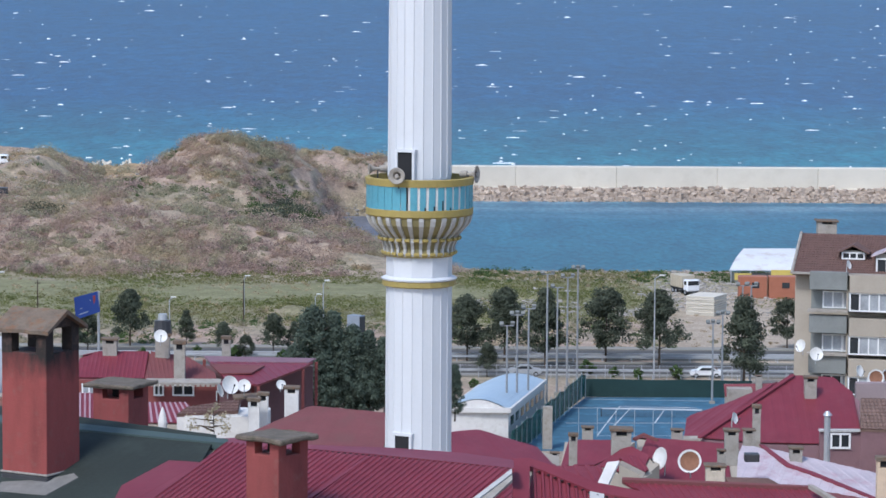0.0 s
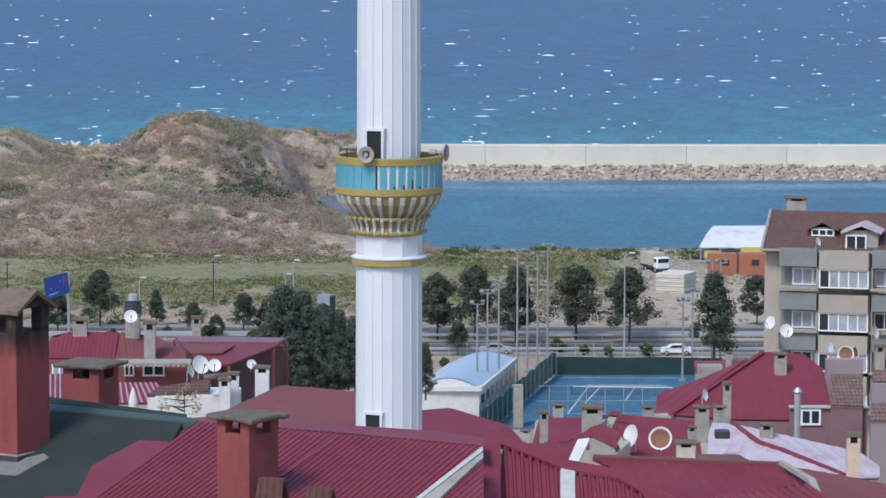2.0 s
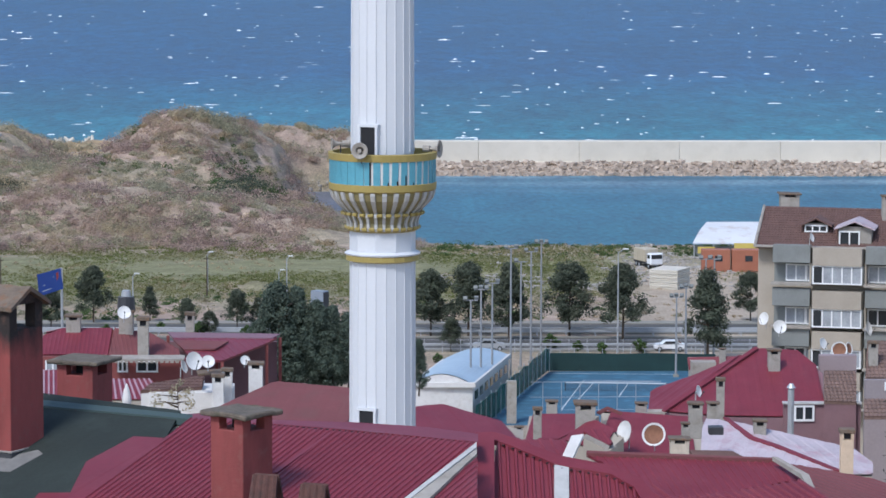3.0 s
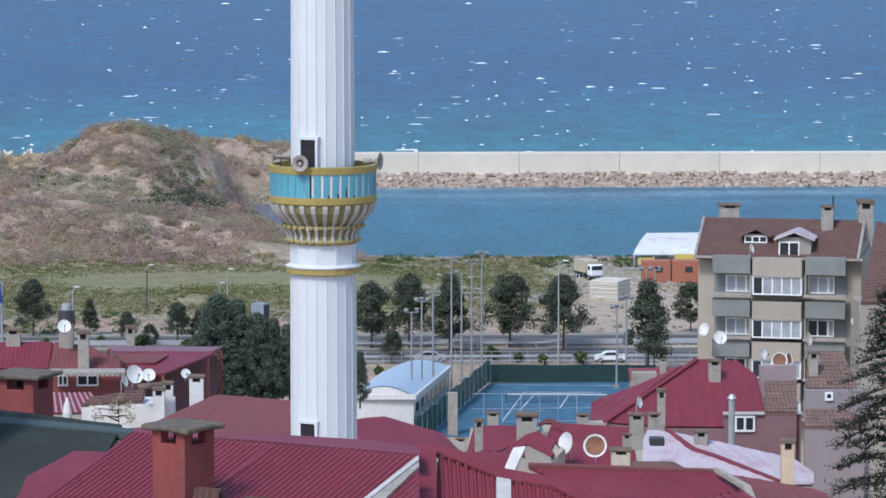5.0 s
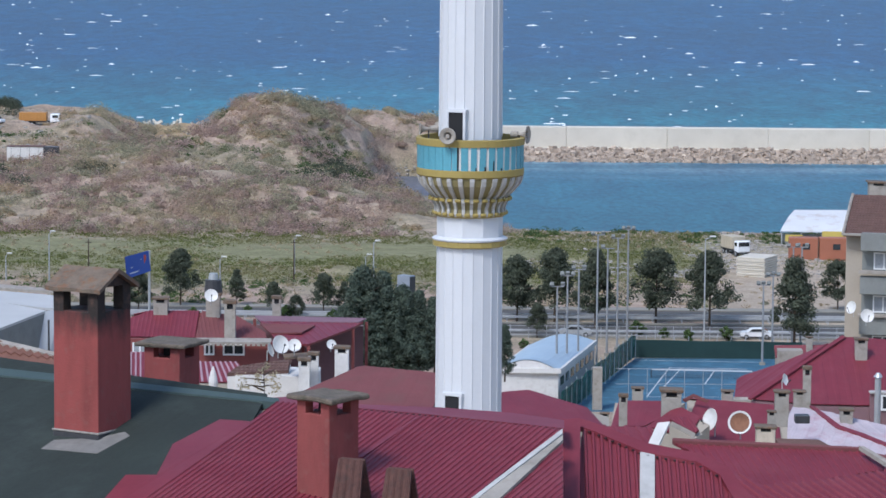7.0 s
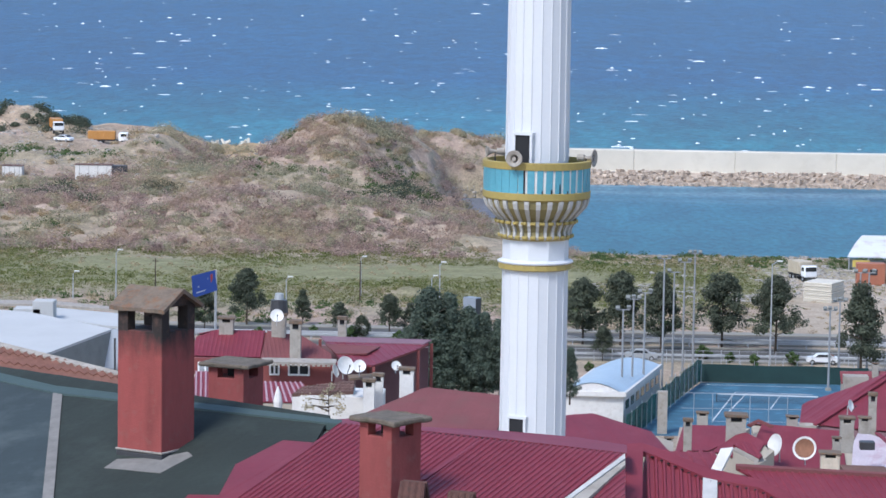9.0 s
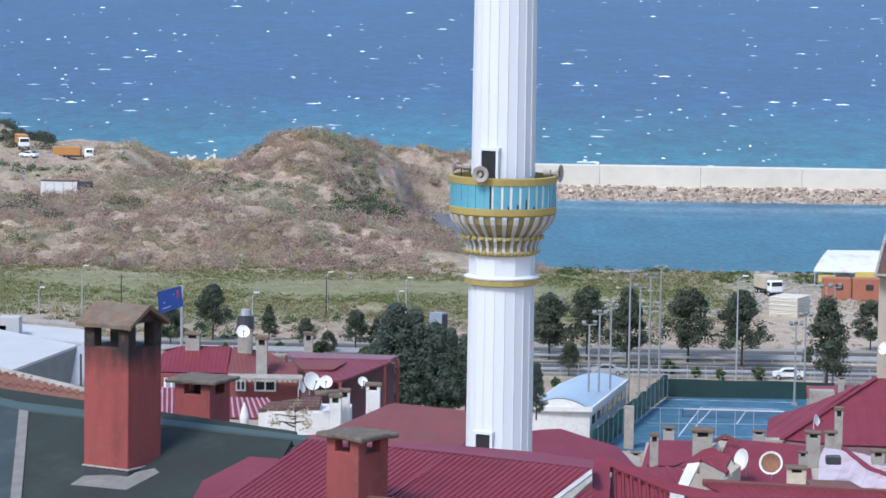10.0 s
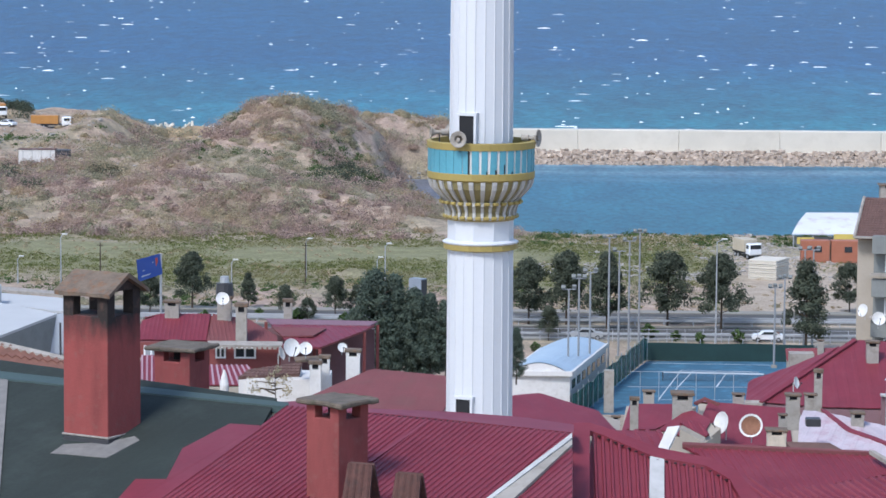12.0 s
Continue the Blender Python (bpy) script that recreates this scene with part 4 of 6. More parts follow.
def soot_mat(name, colour, z0, z1):
    m, nt, bsdf, pos, geo = base_mat(name)
    tc = nt.nodes.new("ShaderNodeTexCoord")
    sep = nt.nodes.new("ShaderNodeSeparateXYZ")
    nt.links.new(tc.outputs["Object"], sep.inputs[0])
    n = noise_tex(nt, stretched(nt, pos, 1, 1, 0.4), 5.0, 5, 0.6)
    add = nt.nodes.new("ShaderNodeMath")
    add.operation = "MULTIPLY_ADD"
    nt.links.new(n, add.inputs[0])
    add.inputs[1].default_value = 0.7
    nt.links.new(sep.outputs["Z"], add.inputs[2])
    soot = grad(nt, add.outputs[0], z0 + 0.35, z1 + 0.35)
    paint = ramp(nt, noise_tex(nt, stretched(nt, pos, 1, 1, 0.3), 2.0, 5, 0.65), [(0.3, tuple(c * 0.72 for c in colour)), (0.5, colour), (0.75, tuple(c * 1.25 for c in colour))])
    paint = mix(nt, ramp(nt, noise_tex(nt, pos, 7, 4), [(0.55, (0, 0, 0)), (0.75, (0.4, 0.4, 0.4))]), paint, (0.20, 0.10, 0.08))
    nt.links.new(mix(nt, soot, paint, (0.018, 0.014, 0.012)), bsdf.inputs["Base Color"])
    bsdf.inputs["Roughness"].default_value = 0.85
    b = nt.nodes.new("ShaderNodeBump")
    b.inputs["Strength"].default_value, b.inputs["Distance"].default_value = 0.25, 0.02
    nt.links.new(noise_tex(nt, pos, 25, 3), b.inputs["Height"])
    nt.links.new(b.outputs[0], bsdf.inputs["Normal"])
    return m


CHIMRED = soot_mat("red_render_sooty", (0.235, 0.052, 0.046), 1.50, 1.98)
CHIMRED2 = soot_mat("red_render", (0.205, 0.047, 0.043), 2.6, 3.4)
MOSSY = surface("grey_green_slab", (0.135, 0.108, 0.082), 0.95, spread=0.4, scale=5, fine=20, bump=0.5, stain=(0.05, 0.055, 0.03), stain_amt=0.7)
SOOTY = surface("sooty_pillar", (0.026, 0.020, 0.018), 0.95, spread=0.5, scale=4, stain=(0.13, 0.07, 0.05), stain_amt=0.5)
TRIM = surface("stained_trim", (0.30, 0.27, 0.24), 0.9, spread=0.3, scale=5, stain=(0.07, 0.06, 0.05), stain_amt=0.8)
cx, cy, cz = (-6.10, 50.00, 52.25)
CW = 0.86
ux, uy = math.cos(radians(-30)), math.sin(radians(-30))
vent_chimney((cx - ux * CW / 2 - uy * CW / 2, cy - uy * CW / 2 + ux * CW / 2, cz + 0.02), CW, 2.36, -30, CHIMRED, True, "tall red rendered chimney with sooty top and gabled cap")
ring = [(-6.98, 49.92, 52.11), (-6.82, 50.21, 52.20), (-6.13, 50.10, 52.26), (-5.71, 50.21, 52.34), (-5.61, 50.01, 52.31), (-6.05, 49.46, 52.13)]
slab(green_house, [(x, y, z + 0.012) for x, y, z in ring], 0.04, MORTAR, "mortar_apron", "grey mortar apron")
cx, cy, cz = (-2.35, 46.50, 53.42)
CW = 0.64
vent_chimney((cx - ux * CW / 2 - uy * CW / 2 + 0.08, cy - uy * CW / 2 + ux * CW / 2, cz - 1.78), CW, 1.78, -40, CHIMRED2, False, "red rendered chimney with a mossy slab on top")
cx, cy, cz = (-5.97, 62.00, 51.18)
house([([(cx - 3, cy - 0.6, cz - 1.2), (cx + 3, cy - 0.6, cz - 1.2), (cx + 3, cy + 4, cz - 1.4), (cx - 3, cy + 4, cz - 1.4)], MAROON, 0.3, 0.02, "trap", False)], 38, "low house with a dull maroon flat roof")
vent_chimney((cx - 0.20, cy + 0.3, cz - 1.25), 0.78, 2.04, -24, CHIMRED2, False, "squat red rendered chimney with a stone slab")


def tile_cowl(at, rz):
    t = thing("roof_cowl", at, "roof vent cowl of two leaning clay tiles", "roof vent", group="tile cowls", rz=rz)
    for s in (-1, 1):
        bm = bmesh.new()
        prism(bm, [(-0.19, s * 0.02, 0.60), (0.19, s * 0.02, 0.60), (0.22, s * 0.24, -0.1), (-0.22, s * 0.24, -0.1)], (0, s * 0.03, 0.03))
        for k in range(4):
            tube(bm, (-0.15 + 0.1 * k, s * 0.04, 0.62), (-0.165 + 0.11 * k, s * 0.27, -0.08), 0.034, n=6)
        part("tile", bm, COWLTILE, t)
    bm = bmesh.new()
    box(bm, (0, 0, -0.08), (0.46, 0.56, 0.1), bevel=0.02)
    part("base", bm, WHITEPLASTER, t, "white mortar base")
    return t


COWLTILE = surface("dark_clay_tile", (0.092, 0.042, 0.034), 0.9, spread=0.4, scale=5, fine=20, stain=(0.05, 0.04, 0.035), stain_amt=0.6)
x, y, z = (-2.00, 46.12, 52.71)
tile_cowl((x, y, z - 0.64), -20)
x, y, z = (-1.30, 45.71, 52.65)
tile_cowl((x, y, z - 0.64), -20)

# terracotta roof behind the green one
tile_house = house([([(-10.93, 60.90, 52.54), (-7.85, 58.08, 52.35), (-7.73, 57.19, 52.12), (-8.98, 57.90, 52.07), (-10.62, 59.16, 52.10)], TILE, 0.22, 0.06, "wave", True)], 40, "house with an old terracotta tile roof")
ring = [(-10.94, 60.94, 52.56), (-7.86, 58.11, 52.37), (-7.84, 57.97, 52.33), (-10.91, 60.76, 52.51)]
slab(tile_house, [(x, y, z + 0.06) for x, y, z in ring], 0.08, GREYPLASTER, "ridge_mortar", "pale mortared ridge")

# ---- houses behind the minaret ----
house([([(-5.46, 135.00, 40.66), (-1.96, 133.78, 40.53), (-1.88, 129.11, 39.53), (-8.95, 131.13, 39.69), (-8.43, 131.45, 39.78), (-7.28, 132.82, 40.12)], MAROON, 1.2, 0.01, "trap", False)], 25, "low house with a wide brown-red felted roof")
house([([(0.17, 127.31, 40.77), (1.35, 128.00, 40.83), (4.61, 126.23, 40.14), (4.57, 124.98, 39.85), (0.18, 123.99, 39.99)], RED, 1.2, 0.01, "trap", False)], 25, "low house with a red sheet roof")
left_house = house([([(-20.74, 197.00, 34.58), (-17.66, 197.00, 34.58), (-17.79, 193.98, 33.37), (-21.83, 194.00, 33.39), (-22.04, 195.96, 34.17)], RED, 0.25, 0.02, "trap", True),
                    ([(-17.66, 197.00, 34.58), (-15.44, 196.63, 34.32), (-13.59, 194.78, 33.57), (-13.33, 193.90, 33.25), (-17.75, 193.46, 33.37)], MAROON, 0.25, 0.02, "trap", False)], 20,
                   "red-roofed house with a dark glazed top floor", DULLRED)
terrace = thing("terrace_roof", (-7.90, 203.00, 33.25), "flat mauve-red sheet roof over an open terrace", "roof")
ring = [(-14.63, 199.37, 33.87), (-7.78, 200.00, 33.66), (-8.52, 198.13, 33.48), (-10.98, 193.58, 33.07), (-13.41, 193.61, 33.17), (-11.53, 197.32, 33.51)]
bm = bmesh.new()
sheet(bm, ring, 0.5, 0.02, "trap", 0.12)
part("roof", bm, RED, terrace, local=False)
for low, mat, nm, lab in (([(-14.16, 197.7, 33.64), (-10.81, 197.7, 33.57), (-11.49, 195.7, 33.39), (-13.35, 195.5, 33.37)], MAROON, "lean_to", "dark brown-red lean-to sheet"), ([(-14.64, 199.5, 33.88), (-7.77, 200.1, 33.7), (-8.19, 199.2, 33.57), (-14.22, 198.5, 33.67)], MAUVESHEET, "back_strip", "faded mauve sheet along the back")):
    slab(terrace, [(x, y, z + 0.10) for x, y, z in low], 0.08, mat, nm, lab)
for x, y, z in ring:
    part("post", box(bmesh.new(), (x * 0.999, y + 0.1, (z + 22) / 2 - 0.1), (0.18, 0.18, z - 22)), DULLRED, terrace, local=False)
bm = bmesh.new()
xs, ys, zs = ring[1]
box(bm, (xs - 5.0, ys + 0.6, (zs + 21) / 2 - 0.2), (9.6, 0.4, zs - 21.4))
part("back_wall", bm, MAUVE, terrace, local=False)
low_house = house([([(-20.78, 185.00, 33.74), (-19.69, 185.10, 33.77), (-19.29, 181.30, 32.63), (-20.38, 181.29, 32.63)], RED, 0.45, 0.02, "trap", False),
       ([(-17.11, 185.00, 33.23), (-14.54, 185.04, 33.24), (-13.59, 182.51, 32.48), (-16.88, 182.47, 32.47)], RED, 0.45, 0.02, "trap", False)], 20, "lower red roof with pale streaks")
for a, b, c, d, n in (((-20.78, 185.00, 33.74), (-19.69, 185.10, 33.77), (-19.29, 181.30, 32.63), (-20.38, 181.29, 32.63), 4), ((-17.11, 185.00, 33.23), (-14.54, 185.04, 33.24), (-13.59, 182.51, 32.48), (-16.88, 182.47, 32.47), 9)):
    for i in range(n):
        f, g = (i + 0.35) / n, (i + 0.70) / n
        up = Vector((0, 0, 0.05))
        ends = [Vector(a).lerp(Vector(b), f) + up, Vector(a).lerp(Vector(b), g) + up, Vector(d).lerp(Vector(c), g) + up, Vector(d).lerp(Vector(c), f) + up]
        slab(low_house, [tuple(p) for p in ends], 0.03, PINKSTRIP, "pale_strip", "faded white strip")
lx0, ly, lz1 = (-21.85, 196.00, 32.94)
bm = bmesh.new()
x0, y0, zt = (-21.70, 193.20, 33.34)
x1, y1, zb = (-13.38, 193.20, 32.33)
box(bm, ((x0 + x1) / 2, y0 + 0.3, (zt + zb) / 2 - 1), (x1 - x0, 0.5, zt - zb + 2))
part("front_wall", bm, DULLRED, left_house, local=False)
for a, b in ((245, 285), (459, 485), (515, 575)):
    za = 33.094
    xa = -26.307 + a * 0.02
    xb = -26.307 + b * 0.02
    window(left_house, xa, xb, za - 0.62, za, y0, 2, DARKGLASS if a > 300 else CURTAIN)
xa, ya, za = (-17.58, 192.30, 33.41)
xb = -13.123
bm = bmesh.new()
box(bm, ((xa + xb) / 2, ya, za), (xb - xa, 0.9, 0.12), rx=8)
for k in range(int((xb - xa) / 0.3)):
    box(bm, (xa + 0.15 + 0.3 * k, ya - 0.5, za - 0.14), (0.2, 0.04, 0.16))
part("awning", bm, GREYPLASTER, left_house, "pale scalloped awning edge", local=False)
white_house = house([([(-12.57, 160.00, 36.79), (-9.98, 160.85, 37.05), (-10.03, 159.52, 36.65), (-13.03, 159.11, 36.53)], BROWNTILE, 0.22, 0.03, "wave", False)], 24, "white rendered house with a brown lean-to roof", WHITEPLASTER)
bm = bmesh.new()
x0, y0, zt = (-12.61, 159.00, 36.68)
x1, y1, zb = (-8.56, 159.00, 35.84)
box(bm, ((x0 + x1) / 2, y0 + 1.5, (zt + zb) / 2 - 1.2), (x1 - x0, 3, zt - zb + 2), bevel=0.02)
part("wall", bm, WHITEPLASTER, white_house, local=False)
slab(white_house, [(-10.26, 158.78, 37.61), (-8.57, 159.20, 37.67), (-8.45, 158.54, 37.57), (-10.15, 158.22, 37.52)], 0.1, CAPSTONE, "coping")

for x, y, z, w, h in [(-20.114, 196.8, 34.227, 1, 1.2), (-15.66, 193.7, 33.67, 0.764, 2.033), (-13.298, 200, 33.296, 0.612, 1.868)]:
    chimney((x, y, z), w, h)
for x, y, z, w, h in [(-9.096, 157, 36.222, 0.641, 1.488), (-8.706, 158, 36.33, 0.564, 1.514), (-7.646, 165, 35.899, 0.825, 1.236)]:
    chimney((x, y, z), w, h, mat=WHITEPLASTER)
x, y, z, w, h = (-16.916, 196.6, 34.233, 0.995, 1.54)
chimney((x, y, z), w, h)
t = thing("flue_cowl", (x, y, z + h), "metal flue cowl on a chimney", "chimney cowl")
bm = bmesh.new()
tube(bm, (0, 0, 0), (0, 0, 0.75), 0.55, 0.5, 12)
part("drum", bm, DARKMETAL, t)
bm = bmesh.new()
tube(bm, (0, 0, 0.78), (0, 0, 1.15), 0.3, 0.26, 12)
part("cap", bm, GALV, t)
for x, y, z, d, az, tilt in [(-16.94, 195.3, 35.706, 0.80, 10, 25), (-10.228, 156, 38.451, 0.891, 35, 20), (-9.643, 158, 38.134, 0.645, 5, 25), (-10.726, 156, 38.172, 0.669, 75, 20), (-8.25, 166, 37.039, 0.508, 20, 25)]:
    dish((x, y, z), d, az, tilt)
x, y, z = (-14.21, 165.00, 35.21)
t = thing("parasol", (x, y, z - 0.9), "closed white garden parasol on a terrace", "parasol")
part("canopy", lathe(bmesh.new(), [(0.20, 0.5), (0.24, 0.9), (0.16, 1.35), (0.03, 1.7)], 10), WHITEPLASTER, t)
part("pole", tube(bmesh.new(), (0, 0, 0), (0, 0, 1.65), 0.03), GALV, t)

# ---- right-hand roofs ----
dish_house = house([([(8.56, 143.00, 38.17), (12.46, 142.46, 37.96), (13.05, 142.15, 37.83), (12.79, 139.84, 36.91), (12.22, 139.52, 36.78), (7.56, 139.68, 36.84), (8.70, 141.25, 37.47)], RED, 1.0, 0.01, "trap", True),
                    ([(5.54, 146.00, 37.53), (7.20, 145.78, 37.55), (8.72, 145.68, 37.60), (6.92, 143.34, 36.81), (5.24, 143.50, 36.77)], RED, 1.0, 0.01, "trap", False),
                    ([(7.45, 140.00, 38.01), (8.22, 140.23, 38.18), (9.35, 138.66, 37.79), (8.48, 137.45, 37.29), (6.70, 138.91, 37.56)], RED, 1.0, 0.01, "trap", False)], 26, "house with red sheet roofs carrying satellite dishes")
slab(dish_house, [(8.35, 141.95, 38.26), (8.83, 142.01, 38.49), (9.50, 141.94, 38.23), (9.39, 141.93, 38.18), (8.83, 141.99, 38.41), (8.50, 141.94, 38.20)], 0.08, MAROON, "verge")
slab(dish_house, [(10.51, 120.00, 40.34), (12.11, 119.93, 40.32), (12.51, 119.41, 40.16), (10.66, 119.38, 40.16)], 0.1, BROWNTILE, "lean_to_roof", "dark tiled lean-to roof")
faded_house = house([([(11.51, 125.00, 40.71), (12.26, 124.73, 40.70), (13.12, 122.89, 40.31), (13.95, 122.02, 40.15), (16.04, 119.15, 39.59), (13.09, 119.56, 39.50), (12.64, 121.09, 39.84), (11.05, 122.10, 39.98)], FADED, 0.5, 0.015, "trap", False),
                     ([(12.29, 125.00, 40.68), (16.95, 123.47, 39.85), (17.73, 122.70, 39.59), (17.52, 121.11, 39.25), (16.27, 120.76, 39.30), (14.05, 122.84, 40.01), (13.17, 123.38, 40.22)], FADED, 0.5, 0.015, "trap", False)], 28, "house with faded pink-white sheet roofs")
slab(faded_house, [(x, y, z + 0.06) for x, y, z in [(12.23, 124.88, 40.74), (12.42, 124.78, 40.72), (13.22, 122.86, 40.31), (14.05, 121.99, 40.15), (16.11, 119.33, 39.64), (15.91, 119.35, 39.64), (13.84, 121.90, 40.12), (13.01, 122.77, 40.27)]], 0.08, RED, "hip_cap")
bm = bmesh.new()
x, y, z = (11.58, 121.00, 40.92)
box(bm, (x, y, z), (0.55, 0.5, 0.3), bevel=0.03)
part("skylight", bm, DARKMETAL, faded_house, "small roof skylight", local=False)
upper_house = house([([(18.14, 168.00, 37.43), (20.22, 167.81, 37.36), (21.38, 165.77, 36.54), (21.04, 162.95, 35.41), (18.86, 161.63, 34.89), (15.76, 161.72, 34.92), (12.89, 162.13, 35.08)], RED, 0.6, 0.012, "trap", False),
                     ([(14.94, 168.00, 36.03), (18.36, 170.02, 37.15), (13.04, 164.11, 34.77), (12.28, 164.33, 34.67), (12.61, 167.10, 35.37)], RED, 0.6, 0.012, "trap", False)], 22, "house with a broad red hipped sheet roof", MAUVE)
slab(upper_house, [(x, y, z + 0.05) for x, y, z in [(18.05, 167.85, 37.48), (18.22, 167.72, 37.43), (12.96, 161.84, 35.08), (12.78, 161.93, 35.11)]], 0.08, RED, "hip_cap")
slab(upper_house, [(x, y, z + 0.05) for x, y, z in [(12.14, 163.04, 34.96), (12.96, 163.05, 34.96), (15.85, 162.64, 34.80), (18.97, 162.58, 34.78), (18.97, 162.33, 34.68), (15.83, 162.35, 34.68), (12.94, 162.75, 34.85), (12.12, 162.79, 34.86)]], 0.12, GREYPLASTER, "gutter", "pale gutter board")
slab(upper_house, [(14.92, 172.00, 36.37), (17.65, 172.02, 36.43), (18.30, 172.09, 36.60), (17.28, 171.81, 35.91), (14.98, 171.80, 35.87)], 0.15, RED, "fascia", "red sheet fascia")
box_wall = [(15.06, 171.00, 35.94), (16.35, 171.00, 35.44)]
(x0, y0, zt), (x1, y1, zb) = box_wall
part("wall", box(bmesh.new(), ((x0 + x1) / 2, y0 + 1, (zt + zb) / 2), (x1 - x0, 2, zt - zb + 0.6)), GREYPLASTER, upper_house, local=False)
(x0, y0, zt), (x1, y1, zb) = (18.83, 161.40, 35.56), (22.68, 161.40, 33.25)
mauve_house = thing("house", (x0, y0, 22), "mauve rendered house front with white framed windows", "house")
part("wall", box(bmesh.new(), ((x0 + x1) / 2, y0 + 0.2, (zt + 22) / 2), (x1 - x0, 0.4, zt - 22)), MAUVE, mauve_house, local=False)
part("fascia_board", box(bmesh.new(), ((x0 + x1) / 2, y0 + 0.1, zt + 0.02), (x1 - x0 + 0.1, 0.5, 0.09)), PALEWHITE, mauve_house, local=False)
for a, b, t0, t1 in ((19.39, 20.308, 35.431, 34.722), (21.252, 22.249, 35.444, 34.653)):
    window(mauve_house, a, b, t1, t0, y0, 2 if a < 20.5 else 1, DARKGLASS)
house([([(21.15, 164.00, 36.83), (22.79, 163.97, 36.81), (22.42, 161.09, 35.66), (20.81, 161.17, 35.70)], OLDTILE, 0.2, 0.04, "wave", False)], 22, "house wing with an old clay tile roof", MAUVE)
(x0, y0, zt), (x1, y1, zb) = (21.44, 168.00, 37.03), (23.35, 168.00, 36.19)
t = thing("house", (x0, y0, 20), "pink rendered upper storey behind a tile roof", "house")
part("wall", box(bmesh.new(), ((x0 + x1) / 2, y0 + 0.3, (zt + 20) / 2), (x1 - x0, 0.6, zt - 20)), surface("pink_plaster", (0.30, 0.235, 0.235), 0.9, spread=0.12), t, local=False)
# tiled houses beside the apartment block
t = house([([(22.76, 160.00, 38.92), (24.53, 159.95, 38.90), (24.79, 156.81, 37.48), (22.24, 156.89, 37.52)], OLDTILE, 0.2, 0.04, "wave", False),
           ([(21.22, 150.00, 37.57), (23.06, 150.01, 37.58), (23.94, 149.16, 37.24), (23.84, 148.51, 36.98), (21.02, 148.50, 36.97)], OLDTILE, 0.2, 0.04, "wave", False)], 24, "pink-grey house with clay tile roofs in steps", surface("pinkish_render", (0.27, 0.22, 0.215), 0.9, spread=0.15))
(x0, y0, zt), (x1, y1, zb) = (21.55, 152.00, 38.15), (24.61, 152.00, 34.53)
part("wall", box(bmesh.new(), ((x0 + x1) / 2, y0 + 0.2, (zt + 26) / 2), (x1 - x0, 0.4, zt - 26)), surface("pale_mauve_render", (0.26, 0.22, 0.22), 0.9, spread=0.15), t, local=False)
for a, b, ya, yb in ((22.504, 22.792, 38.032, 37.725), (22.545, 23.395, 35.758, 34.953)):
    window(t, a, b, yb, ya, y0, 1, DARKGLASS)

for x, y, z, w, h in [(18.828, 166, 36.657, 0.713, 1.02), (15.04, 155, 36.162, 0.435, 1.674), (12.332, 138, 38.366, 0.673, 0.956), (13.456, 142, 38.003, 0.575, 0.696), (11.224, 130, 39.016, 0.376, 0.737), (13.554, 124, 39.943, 0.553, 0.912), (7.8, 141, 37.654, 0.979, 1.227), (6.742, 150, 36.826, 0.583, 0.697), (5.758, 142, 37.115, 0.422, 1.356), (10.594, 146, 37.459, 0.579, 0.592), (4.951, 142, 37.062, 0.422, 0.565), (16.77, 172, 36.484, 0.398, 0.376), (35.774, 242, 37.218, 0.982, 1.317), (28.912, 246, 37.238, 1.645, 1.091), (38.72, 242.6, 36.41, 1.25, 2.5), (22.761, 158, 37.922, 0.52, 1.275)]:
    chimney((x, y, z), w, h)
x, y, z, w, h = (9.966, 118, 40.415, 0.78, 0.749)
chimney((x, y, z), w, h, mat=surface("pale_stone", (0.50, 0.43, 0.34), 0.9, spread=0.25, scale=3, bump=0.4))
x, y, z, w, h = (16.088, 118, 40.046, 0.543, 1.437)
chimney((x, y, z), w, h, mat=surface("cream_render", (0.55, 0.42, 0.30), 0.9, spread=0.15, scale=2))
for x, y, z, d, az, tilt, rusty in [(9.446, 139, 37.831, 0.976, -58, 15, 0), (10.579, 138, 37.889, 0.981, -12, 20, 1), (13.77, 153, 37.457, 0.569, 62, 15, 0), (26.283, 238, 29.765, 0.939, -50, 15, 0), (27.262, 237, 29.289, 0.987, 10, 20, 0), (33.555, 236, 29.305, 1.035, 60, 15, 0), (37.08, 236, 30.58, 0.731, 10, 20, 0), (22.461, 175, 36.669, 0.652, 50, 20, 0), (22.981, 172, 36.761, 0.83, -10, 15, 1), (23.712, 174, 36.558, 0.649, 55, 15, 1), (38.722, 244, 37.816, 0.91, 10, 20, 0), (29.68, 238.6, 35.68, 0.684, 60, 20, 0)]:
    dish((x, y, z), d, az, tilt, bool(rusty))
x, y, z, w, h = (18.308, 154, 35.249, 0.305, 2.432)
t = thing("flue_pipe", (x, y, z), "grey metal flue pipe against a house wall", "flue pipe")
part("pipe", tube(bmesh.new(), (0, 0, -0.5), (0, 0, h - 0.25), w / 2, n=12), GALV, t)
part("cowl", tube(bmesh.new(), (0, 0, h - 0.2), (0, 0, h), w * 0.75, w * 0.3, 12), GALV, t)

# ---- apartment block ----
AX0, AY, AZE = (25.84, 240.00, 34.93)
AX1 = 37.909
AS = 0.026      # metres for one step of the plan's own unit
apartment = thing("apartment_block", (AX0, AY, 14), "beige apartment block with enclosed balconies and brown tiled roof", "building")


def ax(x):
    return AX0 + (x - 383) * AS


def az(y):
    return AZE - (y - 214) * AS * 1.005


